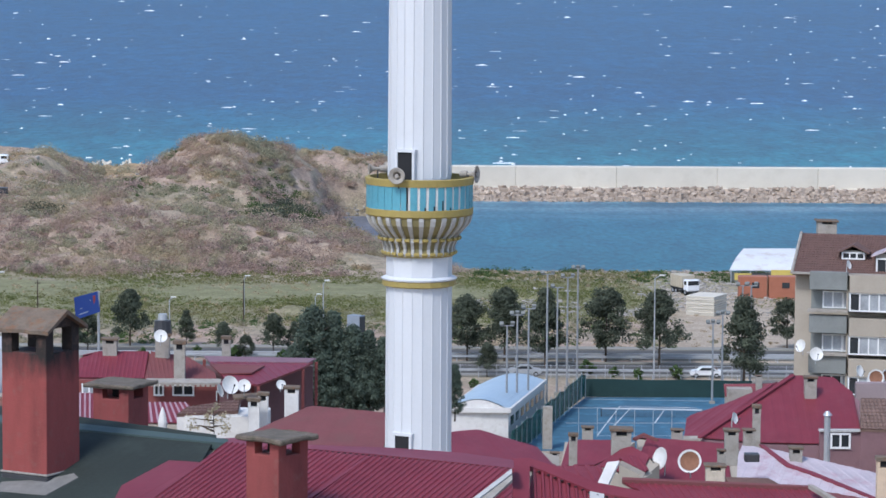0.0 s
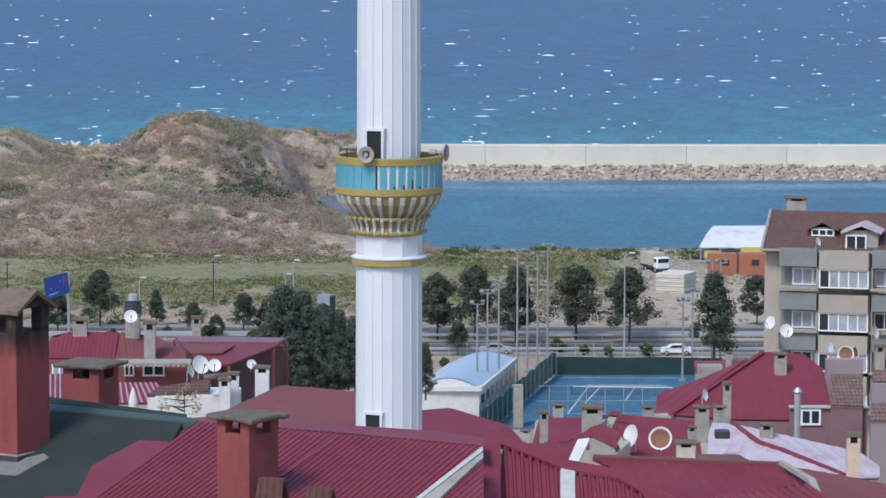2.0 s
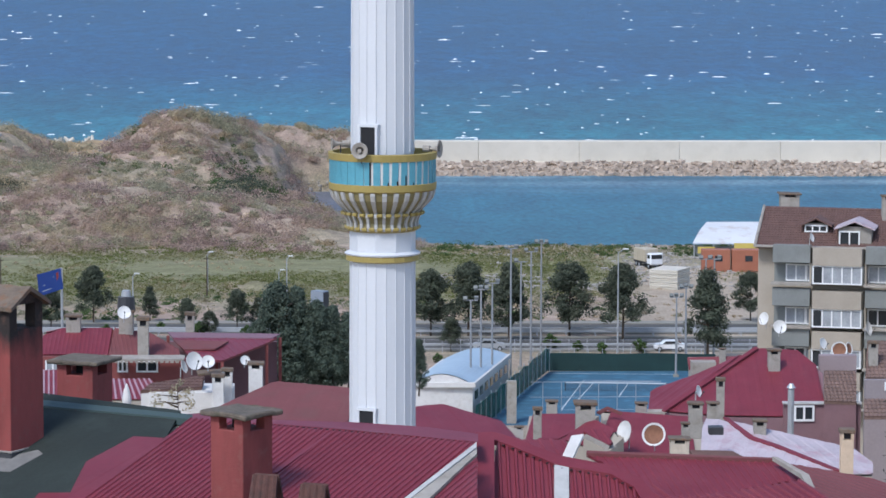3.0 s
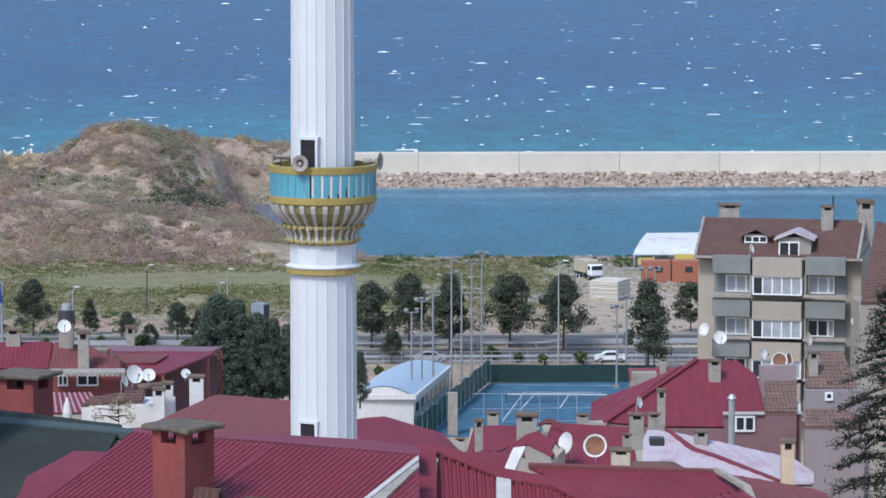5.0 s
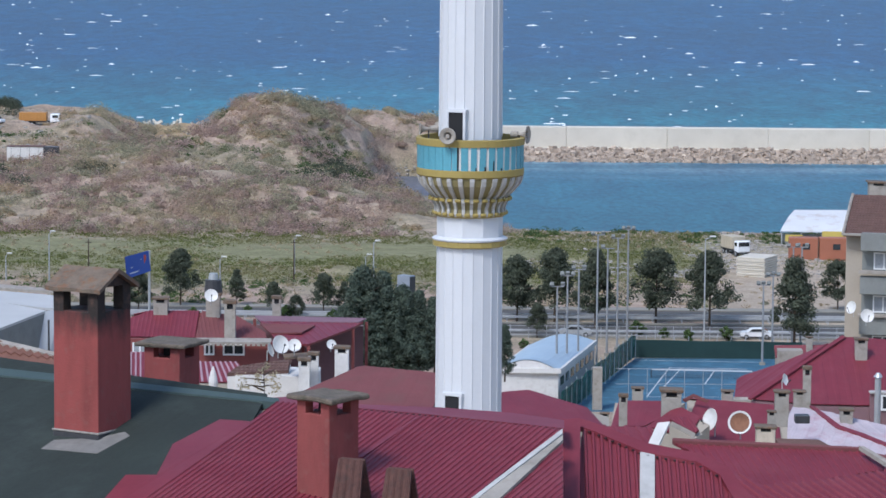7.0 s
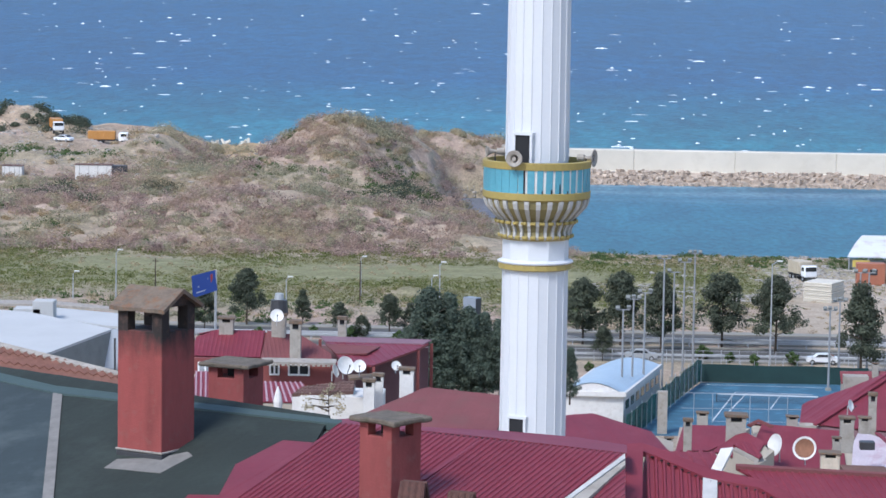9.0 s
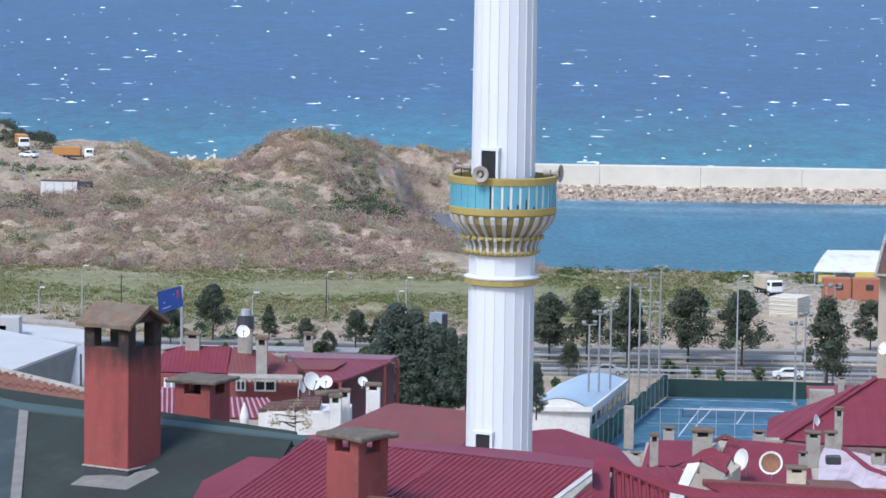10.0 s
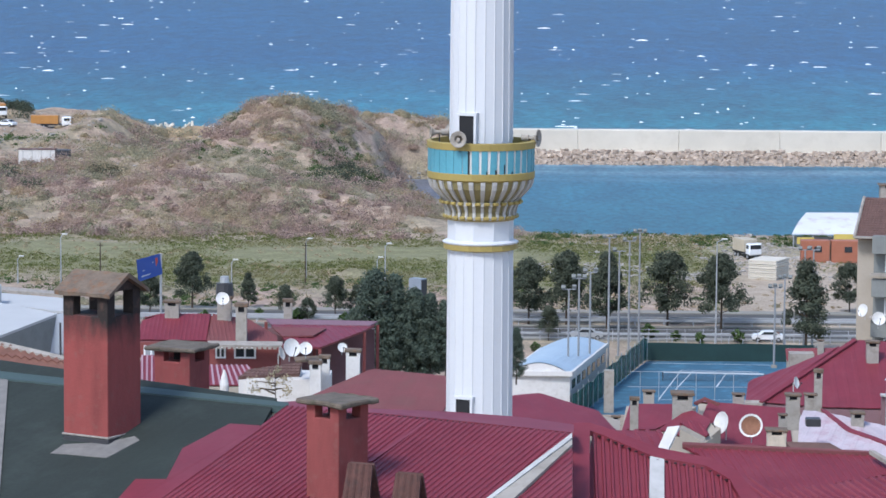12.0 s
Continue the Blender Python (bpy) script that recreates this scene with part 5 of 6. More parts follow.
bm = bmesh.new()
box(bm, ((AX0 + AX1) / 2, AY + 6.5, (az(212) + 12) / 2), (AX1 - AX0, 11, az(212) - 12), bevel=0.03)
part("wall", bm, SHADEWALL, apartment, local=False)
roof_ring = [(ax(378), AY + 0.2, az(216)), (ax(838), AY + 0.2, az(216)), (ax(840), AY + 5.4, az(90)), (ax(378), AY + 5.4, az(90))]
roof_z = 37.353
roof_ring = [(x, y, z if z < az(150) else roof_z) for x, y, z in roof_ring]
tiled_roof(apartment, roof_ring, 0.22, 0.04, BROWNTILE)
bm = bmesh.new()
back = [(roof_ring[3][0], AY + 5.41, roof_z), (roof_ring[2][0], AY + 5.41, roof_z), (ax(838), AY + 12.2, az(216)), (ax(378), AY + 12.2, az(216))]
sheet(bm, back, 0.22, 0.04, "wave", 0.1)
part("roof", bm, BROWNTILE, apartment, local=False)
for xa, xb, s in ((378, 378, -1), (838, 840, 1)):
    bm = bmesh.new()
    prism(bm, [(ax(xa), AY + 0.3, az(215)), (ax(xb), AY + 5.4, roof_z - 0.05), (ax(xa), AY + 12.1, az(215))], (-s * 0.2, 0, 0))
    part("gable", bm, SHADEWALL, apartment, local=False)
    bm = bmesh.new()
    tube(bm, (ax(xa) + s * 0.02, AY + 0.1, az(214)), (ax(xb) + s * 0.02, AY + 5.4, roof_z + 0.05), 0.12, n=6)
    part("verge", bm, GREYPLASTER, apartment, local=False)
bm = bmesh.new()
box(bm, ((AX0 + AX1) / 2, AY + 0.25, az(214)), (AX1 - AX0 + 0.3, 0.7, 0.14))
part("cornice", bm, GREYPLASTER, apartment, local=False)
for k in range(4):
    y0 = 215 + 114.5 * k - (8 if k == 0 else 0)
    # middle bay with a broad window
    bm = bmesh.new()
    prism(bm, [(ax(536), AY + 1.0, az(y0 + 6)), (ax(545), AY - 0.55, az(y0 + 6)), (ax(683), AY - 0.55, az(y0 + 6)), (ax(692), AY + 1.0, az(y0 + 6))], (0, 0, az(y0 + 56) - az(y0 + 6)))
    part("bay_panel", bm, SHADEWALL, apartment, local=False)
    bm = bmesh.new()
    box(bm, ((ax(536) + ax(692)) / 2, AY + 0.3, az(y0 + 82)), (ax(688) - ax(541), 1.2, az(y0 + 57) - az(y0 + 108)))
    part("bay_room", bm, GREYPANEL, apartment, local=False)
    window(apartment, ax(546), ax(682), az(y0 + 107), az(y0 + 58), AY - 0.33, 5)
    for xa, xb in ((430, 537), (692, 806)):
        bm = bmesh.new()
        box(bm, ((ax(xa) + ax(xb)) / 2, AY + 0.1, az(y0 + 26)), (ax(xb) - ax(xa), 0.7, az(y0 + 2) - az(y0 + 52)), bevel=0.02)
        part("parapet", bm, GREYPANEL, apartment, "grey balcony parapet", local=False)
        bm = bmesh.new()
        box(bm, ((ax(xa) + ax(xb)) / 2, AY - 0.02, az(y0 + 111)), (ax(xb) - ax(xa) + 0.2, 1.0, 0.16))
        part("balcony_slab", bm, GREYPLASTER, apartment, local=False)
        bm = bmesh.new()
        box(bm, ((ax(xa) + ax(xb)) / 2, AY + 0.97, az(y0 + 82)), (ax(xb) - ax(xa), 0.12, az(y0 + 52) - az(y0 + 110)))
        part("balcony_wall", bm, GREYPANEL, apartment, local=False)
        w0 = xa + 35 if xa < 500 else xa + 6
        window(apartment, ax(w0), ax(w0 + 55), az(y0 + 105), az(y0 + 60), AY + 0.85, 2, DARKGLASS if (k + xa) % 3 == 0 else CURTAIN)
        window(apartment, ax(w0 + 58), ax(w0 + 72), az(y0 + 105), az(y0 + 60), AY + 0.85, 1)
        bm = bmesh.new()
        box(bm, (ax(xb if xa < 500 else xa), AY + 0.4, az(y0 + 80)), (0.14, 0.9, az(y0 + 52) - az(y0 + 110)))
        part("balcony_post", bm, SHADEWALL, apartment, local=False)
for x0, x1, yt, yb, big in ((500, 585, 136, 180, False), (603, 712, 138, 212, True)):
    yf = AY + (0.7 if big else 2.0)
    d = part("dormer", box(bmesh.new(), ((ax(x0 + 8) + ax(x1 - 8)) / 2, yf + 1.6, (az(yt + 18) + az(yb)) / 2), (ax(x1 - 8) - ax(x0 + 8), 3.0, az(yt + 18) - az(yb))), GREYPLASTER, apartment, local=False)
    xm, e = (ax(x0) + ax(x1)) / 2, az(yt + 22)
    for s, xx in ((-1, ax(x0 - 3)), (1, ax(x1 + 3))):
        bm = bmesh.new()
        prism(bm, [(xx, yf - 0.3, e), (xm, yf - 0.3, az(yt)), (xm, yf + 3.4, az(yt)), (xx, yf + 3.4, e)], (0, 0, -0.12))
        part("dormer_roof", bm, BROWNTILE if not big else FADED, d, local=False)
    window(apartment, ax(x0 + 12), ax(x1 - (12 if not big else 42)), az(yb - 3), az(yt + (24 if not big else 32)), yf + 0.06, 3 if not big else 2, DARKGLASS)
apartment.matrix_basis = pose(AX0, AY, 14, 0, 0, -13.5)
t = thing("antenna", (36.3, 242.6, 37.2), "thin dark aerial mast on the roof ridge", "antenna")
part("mast", tube(bmesh.new(), (0, 0, 0), (0, 0, 2.0), 0.07, n=6), DARKMETAL, t)
# neighbour with the brown roof
house([([(38.49, 236.00, 37.92), (41.32, 236.24, 37.33), (40.29, 229.75, 32.73), (36.25, 228.48, 32.88)], BROWNTILE, 0.25, 0.04, "wave", False)], 14, "neighbouring block with a steep brown roof")
t = thing("house", (36.87, 233.00, 32.19), "grey neighbouring house top with white windows", "house")
(x0, y0, zt), (x1, y1, zb) = (36.87, 233.00, 32.30), (40.90, 233.00, 30.38)
part("wall", box(bmesh.new(), ((x0 + x1) / 2, y0 + 2, (zt + 14) / 2), (x1 - x0, 4, zt - 14)), GREYPLASTER, t, local=False)
for k in range(2):
    window(t, x0 + 0.2 + 2.2 * k, x0 + 1.6 + 2.2 * k, zb + 0.5, zt - 0.2, y0, 3, DARKGLASS)

# ---- road ----
def strip(name, y0, y1, z, h, mat, label, x0=-250, x1=260):
    bm = bmesh.new()
    box(bm, ((x0 + x1) / 2, (y0 + y1) / 2, z - h / 2), (x1 - x0, y1 - y0, h))
    return single(name, bm, mat, label, "road", kind="structure")


strip("road", 449.0, 458.6, 0.05, 0.3, ASPHALT, "far grey asphalt carriageway of the coast road")
strip("road", 433.6, 444.4, 0.05, 0.3, ASPHALT, "near grey asphalt carriageway of the coast road")
strip("pavement", 458.6, 461.5, 0.18, 0.4, PALEROAD, "pale concrete pavement beyond the road")
strip("kerb", 448.4, 449.0, 0.22, 0.4, PALEROAD, "pale concrete kerb of the median")
strip("kerb", 444.4, 445.0, 0.22, 0.4, PALEROAD, "pale concrete kerb of the median")
strip("pavement", 431.2, 433.6, 0.18, 0.4, PALEROAD, "pale concrete pavement beside the courts")
for y in (453.7, 439.0):
    for k in range(46):
        bm = bmesh.new()
        box(bm, (-230 + 10 * k, y, 0.056), (4.0, 0.16, 0.012))
        single("lane_mark", bm, LINE, "white dashed lane mark on the asphalt road", "road marking", "lane marks", kind="structure")
for y in (448.0, 445.5, 432.0):
    rail = thing("guard_rail", (0, y, 0), "galvanised steel guard rail on short posts", "guard rail", "guard rails")
    bm = bmesh.new()
    box(bm, (0, y, 0.85), (460, 0.10, 0.34), bevel=0.04)
    part("rail", bm, GALV, rail, local=False)
    for k in range(70):
        bm = bmesh.new()
        box(bm, (-138 + 4 * k, y + 0.12, 0.4), (0.12, 0.1, 0.9))
        part("post", bm, GALV, rail, local=False)
fence = thing("fence", (30, 430.4, 0), "low wire fence with thin posts beside the road", "fence")
for k in range(48):
    bm = bmesh.new()
    box(bm, (-12 + 2.4 * k, 430.4, 0.9), (0.08, 0.08, 1.8))
    part("post", bm, GALV, fence, local=False)
for zz in (0.5, 1.1, 1.7):
    part("wire", tube(bmesh.new(), (-12, 430.4, zz), (101, 430.4, zz), 0.025, n=4), GALV, fence, local=False)


def car(at, rz, mat, label):
    t = thing("car", at, label, "car", rz=rz)
    bm = bmesh.new()
    prof = [(-2.1, 0.35), (-2.15, 0.75), (-1.9, 0.95), (-1.15, 1.0), (-0.65, 1.42), (0.75, 1.45), (1.55, 1.02), (2.1, 0.95), (2.2, 0.7), (2.15, 0.35)]
    prism(bm, [(x, -0.85, z) for x, z in prof], (0, 1.7, 0))
    bmesh.ops.bevel(bm, geom=bm.edges[:], offset=0.07, segments=2, affect="EDGES")
    b = part("body", bm, mat, t)
    for s in (-1, 1):
        bm = bmesh.new()
        prism(bm, [(-0.95, s * 0.80, 1.02), (-0.58, s * 0.80, 1.36), (0.68, s * 0.80, 1.38), (1.3, s * 0.80, 1.03)], (0, s * 0.07, 0))
        part("side_window", bm, DARKGLASS, t)
    bm = bmesh.new()
    prism(bm, [(0.86, -0.66, 1.40), (0.86, 0.66, 1.40), (1.52, 0.7, 1.06), (1.52, -0.7, 1.06)], (0.03, 0, 0.04))
    part("windscreen", bm, DARKGLASS, t)
    for x in (-1.35, 1.35):
        for s in (-1, 1):
            w = part("wheel", tube(bmesh.new(), (x, s * 0.68, 0.32), (x, s * 0.9, 0.32), 0.32, n=16), RUBBER, t)
            part("rim", tube(bmesh.new(), (x, s * 0.88, 0.32), (x, s * 0.915, 0.32), 0.19, n=12), GALV, w)
    return t


car((35.046, 431.787, 0.06), 0, CARWHITE, "white saloon car on the asphalt coast road")
car((11.088, 432.353, 0.06), 180, GALV, "silver grey car on the asphalt coast road")

# ---- tennis court ----
CX0, CY0 = 8.396, 369.687
court = thing("tennis_court", (25, 400, 0), "blue painted tennis court with white lines", "court", kind="structure")
fl = [(18.21, 412.35, 0.10), (45.91, 413.51, 0.10), (41.29, 370.92, 0.10), (7.94, 369.67, 0.10)]
bm = bmesh.new()
prism(bm, [(x, y, 0.12) for x, y, z in fl], (0, 0, -0.5))
part("surface", bm, COURT, court, local=False)


def painted(parent, a, b, w, z, mat, name="line"):
    a, b = Vector(a[:2]), Vector(b[:2])
    d = (b - a)
    bm = bmesh.new()
    box(bm, ((a.x + b.x) / 2, (a.y + b.y) / 2, z), (d.length, w, 0.008), rz=math.degrees(math.atan2(d.y, d.x)))
    return part(name, bm, mat, parent, local=False)


for a, b in [[(18.27, 381.51, 0.12), (22.19, 404.94, 0.12)], [(20.64, 389.14, 0.12), (23.58, 404.22, 0.12)], [(25.66, 391.27, 0.12), (27.61, 402.58, 0.12)], [(18.06, 410.84, 0.12), (33.70, 409.89, 0.12)], [(22.19, 404.94, 0.12), (30.93, 404.26, 0.12)], [(18.27, 381.51, 0.12), (28.90, 381.92, 0.12)]]:
    painted(court, a, b, 0.16, 0.128, LINE)
net_a, net_b = (19.46, 396.43, 0.12), (31.79, 395.44, 0.12)
net = thing("tennis_net", net_a, "dark tennis net with a white top tape", "net")
bm = bmesh.new()
d = Vector(net_b) - Vector(net_a)
box(bm, ((net_a[0] + net_b[0]) / 2, (net_a[1] + net_b[1]) / 2, 1.15), (d.length, 0.06, 0.16), rz=math.degrees(math.atan2(d.y, d.x)))
part("tape", bm, LINE, net, local=False)
for k in range(9):
    bm = bmesh.new()
    tube(bm, (net_a[0], net_a[1], 0.2 + 0.1 * k), (net_b[0], net_b[1], 0.2 + 0.1 * k), 0.012, n=4)
    part("cord", bm, DARKMETAL, net, local=False)
for p in (net_a, net_b):
    part("post", tube(bmesh.new(), (p[0], p[1], 0), (p[0], p[1], 1.25), 0.06), DARKMETAL, net, local=False)
screen_a, screen_b = (17.82, 413.32, 0.10), (39.36, 412.74, 0.10)
wind = thing("windbreak", screen_a, "dark green windbreak netting on posts round the court", "fence")
for k in range(12):
    f0, f1 = k / 12, (k + 1) / 12
    a = Vector(screen_a).lerp(Vector(screen_b), f0)
    b = Vector(screen_a).lerp(Vector(screen_b), f1)
    bm = bmesh.new()
    prism(bm, [(a.x, a.y, 2.35 + 0.05 * math.sin(k)), (b.x, b.y, 2.35 + 0.05 * math.sin(k + 1)), (b.x, b.y, 0.1), (a.x, a.y, 0.1)], (0, 0.04, 0))
    part("screen", bm, surface("dark_windbreak", (0.013, 0.038, 0.036), 0.95, spread=0.25, scale=0.5) if k == 0 else bpy.data.materials["dark_windbreak"], wind, local=False)
    part("post", tube(bmesh.new(), (a.x, a.y + 0.15, 0), (a.x, a.y + 0.15, 2.9), 0.05, n=6), GALV, wind, local=False)
side_a, side_b = (18.21, 412.35, 0.10), (7.83, 363.82, 0.10)
for k in range(16):
    a = Vector(side_a).lerp(Vector(side_b), k / 16)
    b = Vector(side_a).lerp(Vector(side_b), (k + 1) / 16)
    h0, h1 = (3.0 + 0.5 * abs(math.sin(k * 1.3))), (3.0 + 0.5 * abs(math.sin((k + 1) * 1.3)))
    bm = bmesh.new()
    prism(bm, [(a.x, a.y, h0), (b.x, b.y, h1), (b.x - 0.2, b.y, 0.3), (a.x - 0.2, a.y, 0.3)], (0.05, 0, 0))
    part("screen", bm, COURTNET, wind, "green side netting", local=False)
    part("post", tube(bmesh.new(), (a.x, a.y, 0), (a.x, a.y, h0 + 0.3), 0.06, n=6), GALV, wind, local=False)
# front wire fence posts and rails of the court
cage = thing("fence", (20, 388, 0), "tall thin wire court fence with steel posts", "fence")
for a in [(16.04, 380.39, 0.10), (18.23, 380.48, 0.10), (20.42, 380.56, 0.10), (22.61, 380.65, 0.10), (24.80, 380.73, 0.10), (27.00, 380.81, 0.10)]:
    part("post", tube(bmesh.new(), (a[0], a[1], 0), (a[0], a[1], 3.6), 0.045, n=6), GALV, cage, local=False)
a, b = (14.58, 380.34, 0.10), (29.93, 380.93, 0.10)
for zz in (1.8, 3.6):
    part("rail", tube(bmesh.new(), (a[0], a[1], zz), (b[0], b[1], zz), 0.035, n=6), GALV, cage, local=False)


# ---- floodlight masts ----
def mast(base, h, lamps, label="tall grey steel mast with floodlights at its head"):
    t = thing("floodlight_mast", base, label, "light pole", group="court floodlights")
    part("pole", tube(bmesh.new(), (0, 0, 0), (0, 0, h), 0.15, 0.10, 8), MASTGREY, t)
    part("base_block", box(bmesh.new(), (0, 0, 0.2), (0.7, 0.7, 0.5)), PALEROAD, t)
    bm = bmesh.new()
    box(bm, (0, 0, h), (1.6, 0.12, 0.12))
    part("crossbar", bm, MASTGREY, t)
    for k in range(lamps):
        bm = bmesh.new()
        box(bm, (-0.65 + 1.3 * k / max(1, lamps - 1), -0.2 + 0.4 * (k % 2), h + 0.28), (0.5, 0.35, 0.42), rx=25 if k % 2 else -25, bevel=0.05)
        lamp = part("lamp", bm, GREYPANEL, t)
    return t


for x, y, h, n in [(7.542, 379.186, 13.407, 2), (8.806, 382.587, 14.261, 3), (10.281, 388.217, 14.335, 2), (13.005, 404.16, 16.754, 2), (14.635, 414.85, 13.874, 1), (16.122, 419.926, 14.629, 2), (17.73, 427.218, 14.957, 3), (33.935, 407.864, 10.23, 3), (35.637, 413.754, 10.666, 3), (39.172, 425.01, 13.103, 2), (40.286, 425.058, 13.104, 2)]:
    mast((x, y, 0), h, n)
x, y, h = (28.04, 430.305, 13.432)


def street_lamp(base, h, arm=1.2):
    t = thing("street_lamp", base, "slender pale street lamp with a single arm", "street lamp", group="street lamps")
    part("pole", tube(bmesh.new(), (0, 0, -0.3), (0, 0, h), 0.13, 0.07, 7), GALV, t)
    part("arm", tube(bmesh.new(), (0, 0, h - 0.05), (arm * 0.6, 0, h + 0.35), 0.05, n=6), GALV, t)
    part("lamp", box(bmesh.new(), (arm * 0.8, 0, h + 0.4), (0.8, 0.3, 0.18), bevel=0.05), DISHWHITE, t)
    return t


street_lamp((x, y, 0), h)
for x, y, h in [(-17.27, 470.751, 7.956), (-30.244, 495.628, 5.812), (-39.869, 474.82, 4.913), (-19.417, 496.171, 2.995), (-63.851, 467.267, 9.267), (-72.976, 486.545, 3.776)]:
    street_lamp((x, y, 0), h, 0.7)
for x, y, h in [(-58.985, 473.9, 7.764), (-29.905, 488.675, 6.321)]:
    t = thing("pole", (x, y, 0), "dark thin wooden pole in the grass", "pole", group="poles")
    part("shaft", tube(bmesh.new(), (0, 0, -0.3), (0, 0, h), 0.12, 0.08, 7), BARK, t)
    part("crossbar", box(bmesh.new(), (0, 0, h - 0.4), (0.9, 0.1, 0.1)), BARK, t)

# ---- barrel-roofed hall ----
hall = thing("sports_hall", (4.45, 374.15, 0.00), "pale hall with a blue-grey barrel roof", "building")
fl, fr = (0.69, 368.00, 5.45), (7.55, 368.00, 5.24)
bl, br = (4.72, 402.00, 3.24), (12.69, 402.00, 3.79)
rise = 1.1


def arch(a, b, n=12, lift=0.0):
    a, b = Vector(a), Vector(b)
    return [tuple(a.lerp(b, k / n) + Vector((0, 0, rise * math.sin(math.pi * k / n) + lift))) for k in range(n + 1)]


bm = bmesh.new()
fa, ba = arch(Vector(fl) + Vector((0, -0.3, 0)), fr), arch(bl, br)
for top in (0.0, -0.15):
    r0 = [bm.verts.new((x, y, z + top)) for x, y, z in fa]
    r1 = [bm.verts.new((x, y, z + top)) for x, y, z in ba]
    for k in range(12):
        bm.faces.new((r0[k], r0[k + 1], r1[k + 1], r1[k]))
part("roof", bm, SHEDROOF, hall, local=False)
for ring, nm in ((fa, "front_wall"), (ba, "back_wall")):
    bm = bmesh.new()
    pts = [(x, y, z - 0.1) for x, y, z in ring] + [(ring[-1][0], ring[-1][1], -0.5), (ring[0][0], ring[0][1], -0.5)]
    prism(bm, pts, (0, 0.25, 0))
    part(nm, bm, WHITEPLASTER, hall, local=False)
for a, b in ((fl, bl), (fr, br)):
    bm = bmesh.new()
    prism(bm, [(a[0], a[1], a[2]), (b[0], b[1], b[2]), (b[0], b[1], -0.5), (a[0], a[1], -0.5)], (-0.2, 0, 0))
    side = part("side_wall", bm, WHITEPLASTER, hall, local=False)
    for k in range(7):
        p, q = Vector(a).lerp(Vector(b), 0.05 + 0.135 * k), Vector(a).lerp(Vector(b), 0.13 + 0.135 * k)
        bm = bmesh.new()
        prism(bm, [(p.x, p.y, p.z - 1.0), (q.x, q.y, q.z - 1.0), (q.x, q.y, q.z - 2.0), (p.x, p.y, p.z - 2.0)], (0.06, 0, 0))
        part("window", bm, DARKGLASS, hall, local=False)
bm = bmesh.new()
box(bm, ((fl[0] + fr[0]) / 2, fl[1] - 0.35, fl[2] - 0.25), (fr[0] - fl[0] + 0.5, 0.5, 0.55))
part("fascia", bm, WHITEPLASTER, hall, local=False)
bm = bmesh.new()
prism(bm, [(fr[0], fr[1], fr[2] + 0.1), (br[0], br[1], br[2] + 0.1), (br[0], br[1], br[2] - 0.4), (fr[0], fr[1], fr[2] - 0.4)], (0.3, 0, 0))
part("gutter", bm, WHITEPLASTER, hall, local=False)
low_wall = thing("wall", (13.69, 387.05, 0.00), "low grey garden wall beside the court", "wall", kind="structure")
(x0, y0, zt), (x1, y1, zb) = (11.55, 372.00, 5.02), (12.66, 372.00, 1.06)
part("pier", box(bmesh.new(), ((x0 + x1) / 2, y0, zt / 2), (x1 - x0, 1.0, zt)), GREYPLASTER, low_wall, local=False)

# ---- white industrial roofs ----
plant = thing("industrial_hall", (-63.29, 390.00, 7.29), "low industrial hall with a white membrane roof", "building")
for ring, drop in (([(-74.79, 397.65, 9.96), (-64.69, 395.00, 9.75), (-53.22, 386.17, 9.04), (-59.03, 371.80, 7.89), (-70.43, 374.46, 8.10)], 9.5), ([(-63.55, 408.66, 8.62), (-54.49, 405.01, 8.44), (-53.30, 396.19, 8.00), (-55.33, 396.60, 8.02), (-62.34, 400.93, 8.24)], 9.5)):
    bm = bmesh.new()
    prism(bm, ring, (0, 0, -0.3))
    part("roof", bm, WHITEROOF, plant, local=False)
    bm = bmesh.new()
    body(bm, ring, -0.5, 0.3)
    part("wall", bm, GREYPANEL, plant, local=False)
ring = [(-61.12, 385.00, 6.01), (-53.19, 386.00, 9.01), (-51.94, 386.06, 9.19), (-51.71, 384.53, 4.60), (-61.03, 384.47, 4.43)]
slab(plant, ring, 0.2, surface("pale_blue_cladding", (0.30, 0.33, 0.37), 0.6, spread=0.1), "parapet", "pale blue-grey clad parapet")
for a, b in [[(-60.96, 384.00, 5.32), (-60.96, 384.00, 3.94)], [(-57.40, 384.00, 6.22), (-57.39, 384.00, 4.01)], [(-55.43, 384.00, 6.92), (-55.42, 384.00, 4.05)], [(-52.58, 384.00, 8.24), (-52.56, 384.00, 4.11)]]:
    part("downpipe", tube(bmesh.new(), a, b, 0.12, n=6), DARKMETAL, plant, local=False)
for ring in ([(-64.09, 392.00, 8.62), (-63.03, 393.44, 8.74), (-58.98, 390.08, 8.47), (-60.20, 387.87, 8.29)], [(-66.76, 388.98, 7.85), (-65.51, 391.46, 8.05), (-61.16, 387.66, 7.75), (-62.43, 385.23, 7.55)]):
    slab(plant, [(x, y, z + 0.25) for x, y, z in ring], 0.3, SHEDROOF, "skylight", "pale blue roof skylight")
for x0, x1, ya, yb in ((-64.831, -62.207, 10.623, 8.22), (-67.227, -63.802, 9.67, 8.41)):
    bm = bmesh.new()
    box(bm, ((x0 + x1) / 2, 400, (ya + yb) / 2), (x1 - x0, 2.5, ya - yb), bevel=0.08)
    single("air_unit", bm, WHITEROOF, "white air handling unit on a flat roof", "air unit", "roof units")
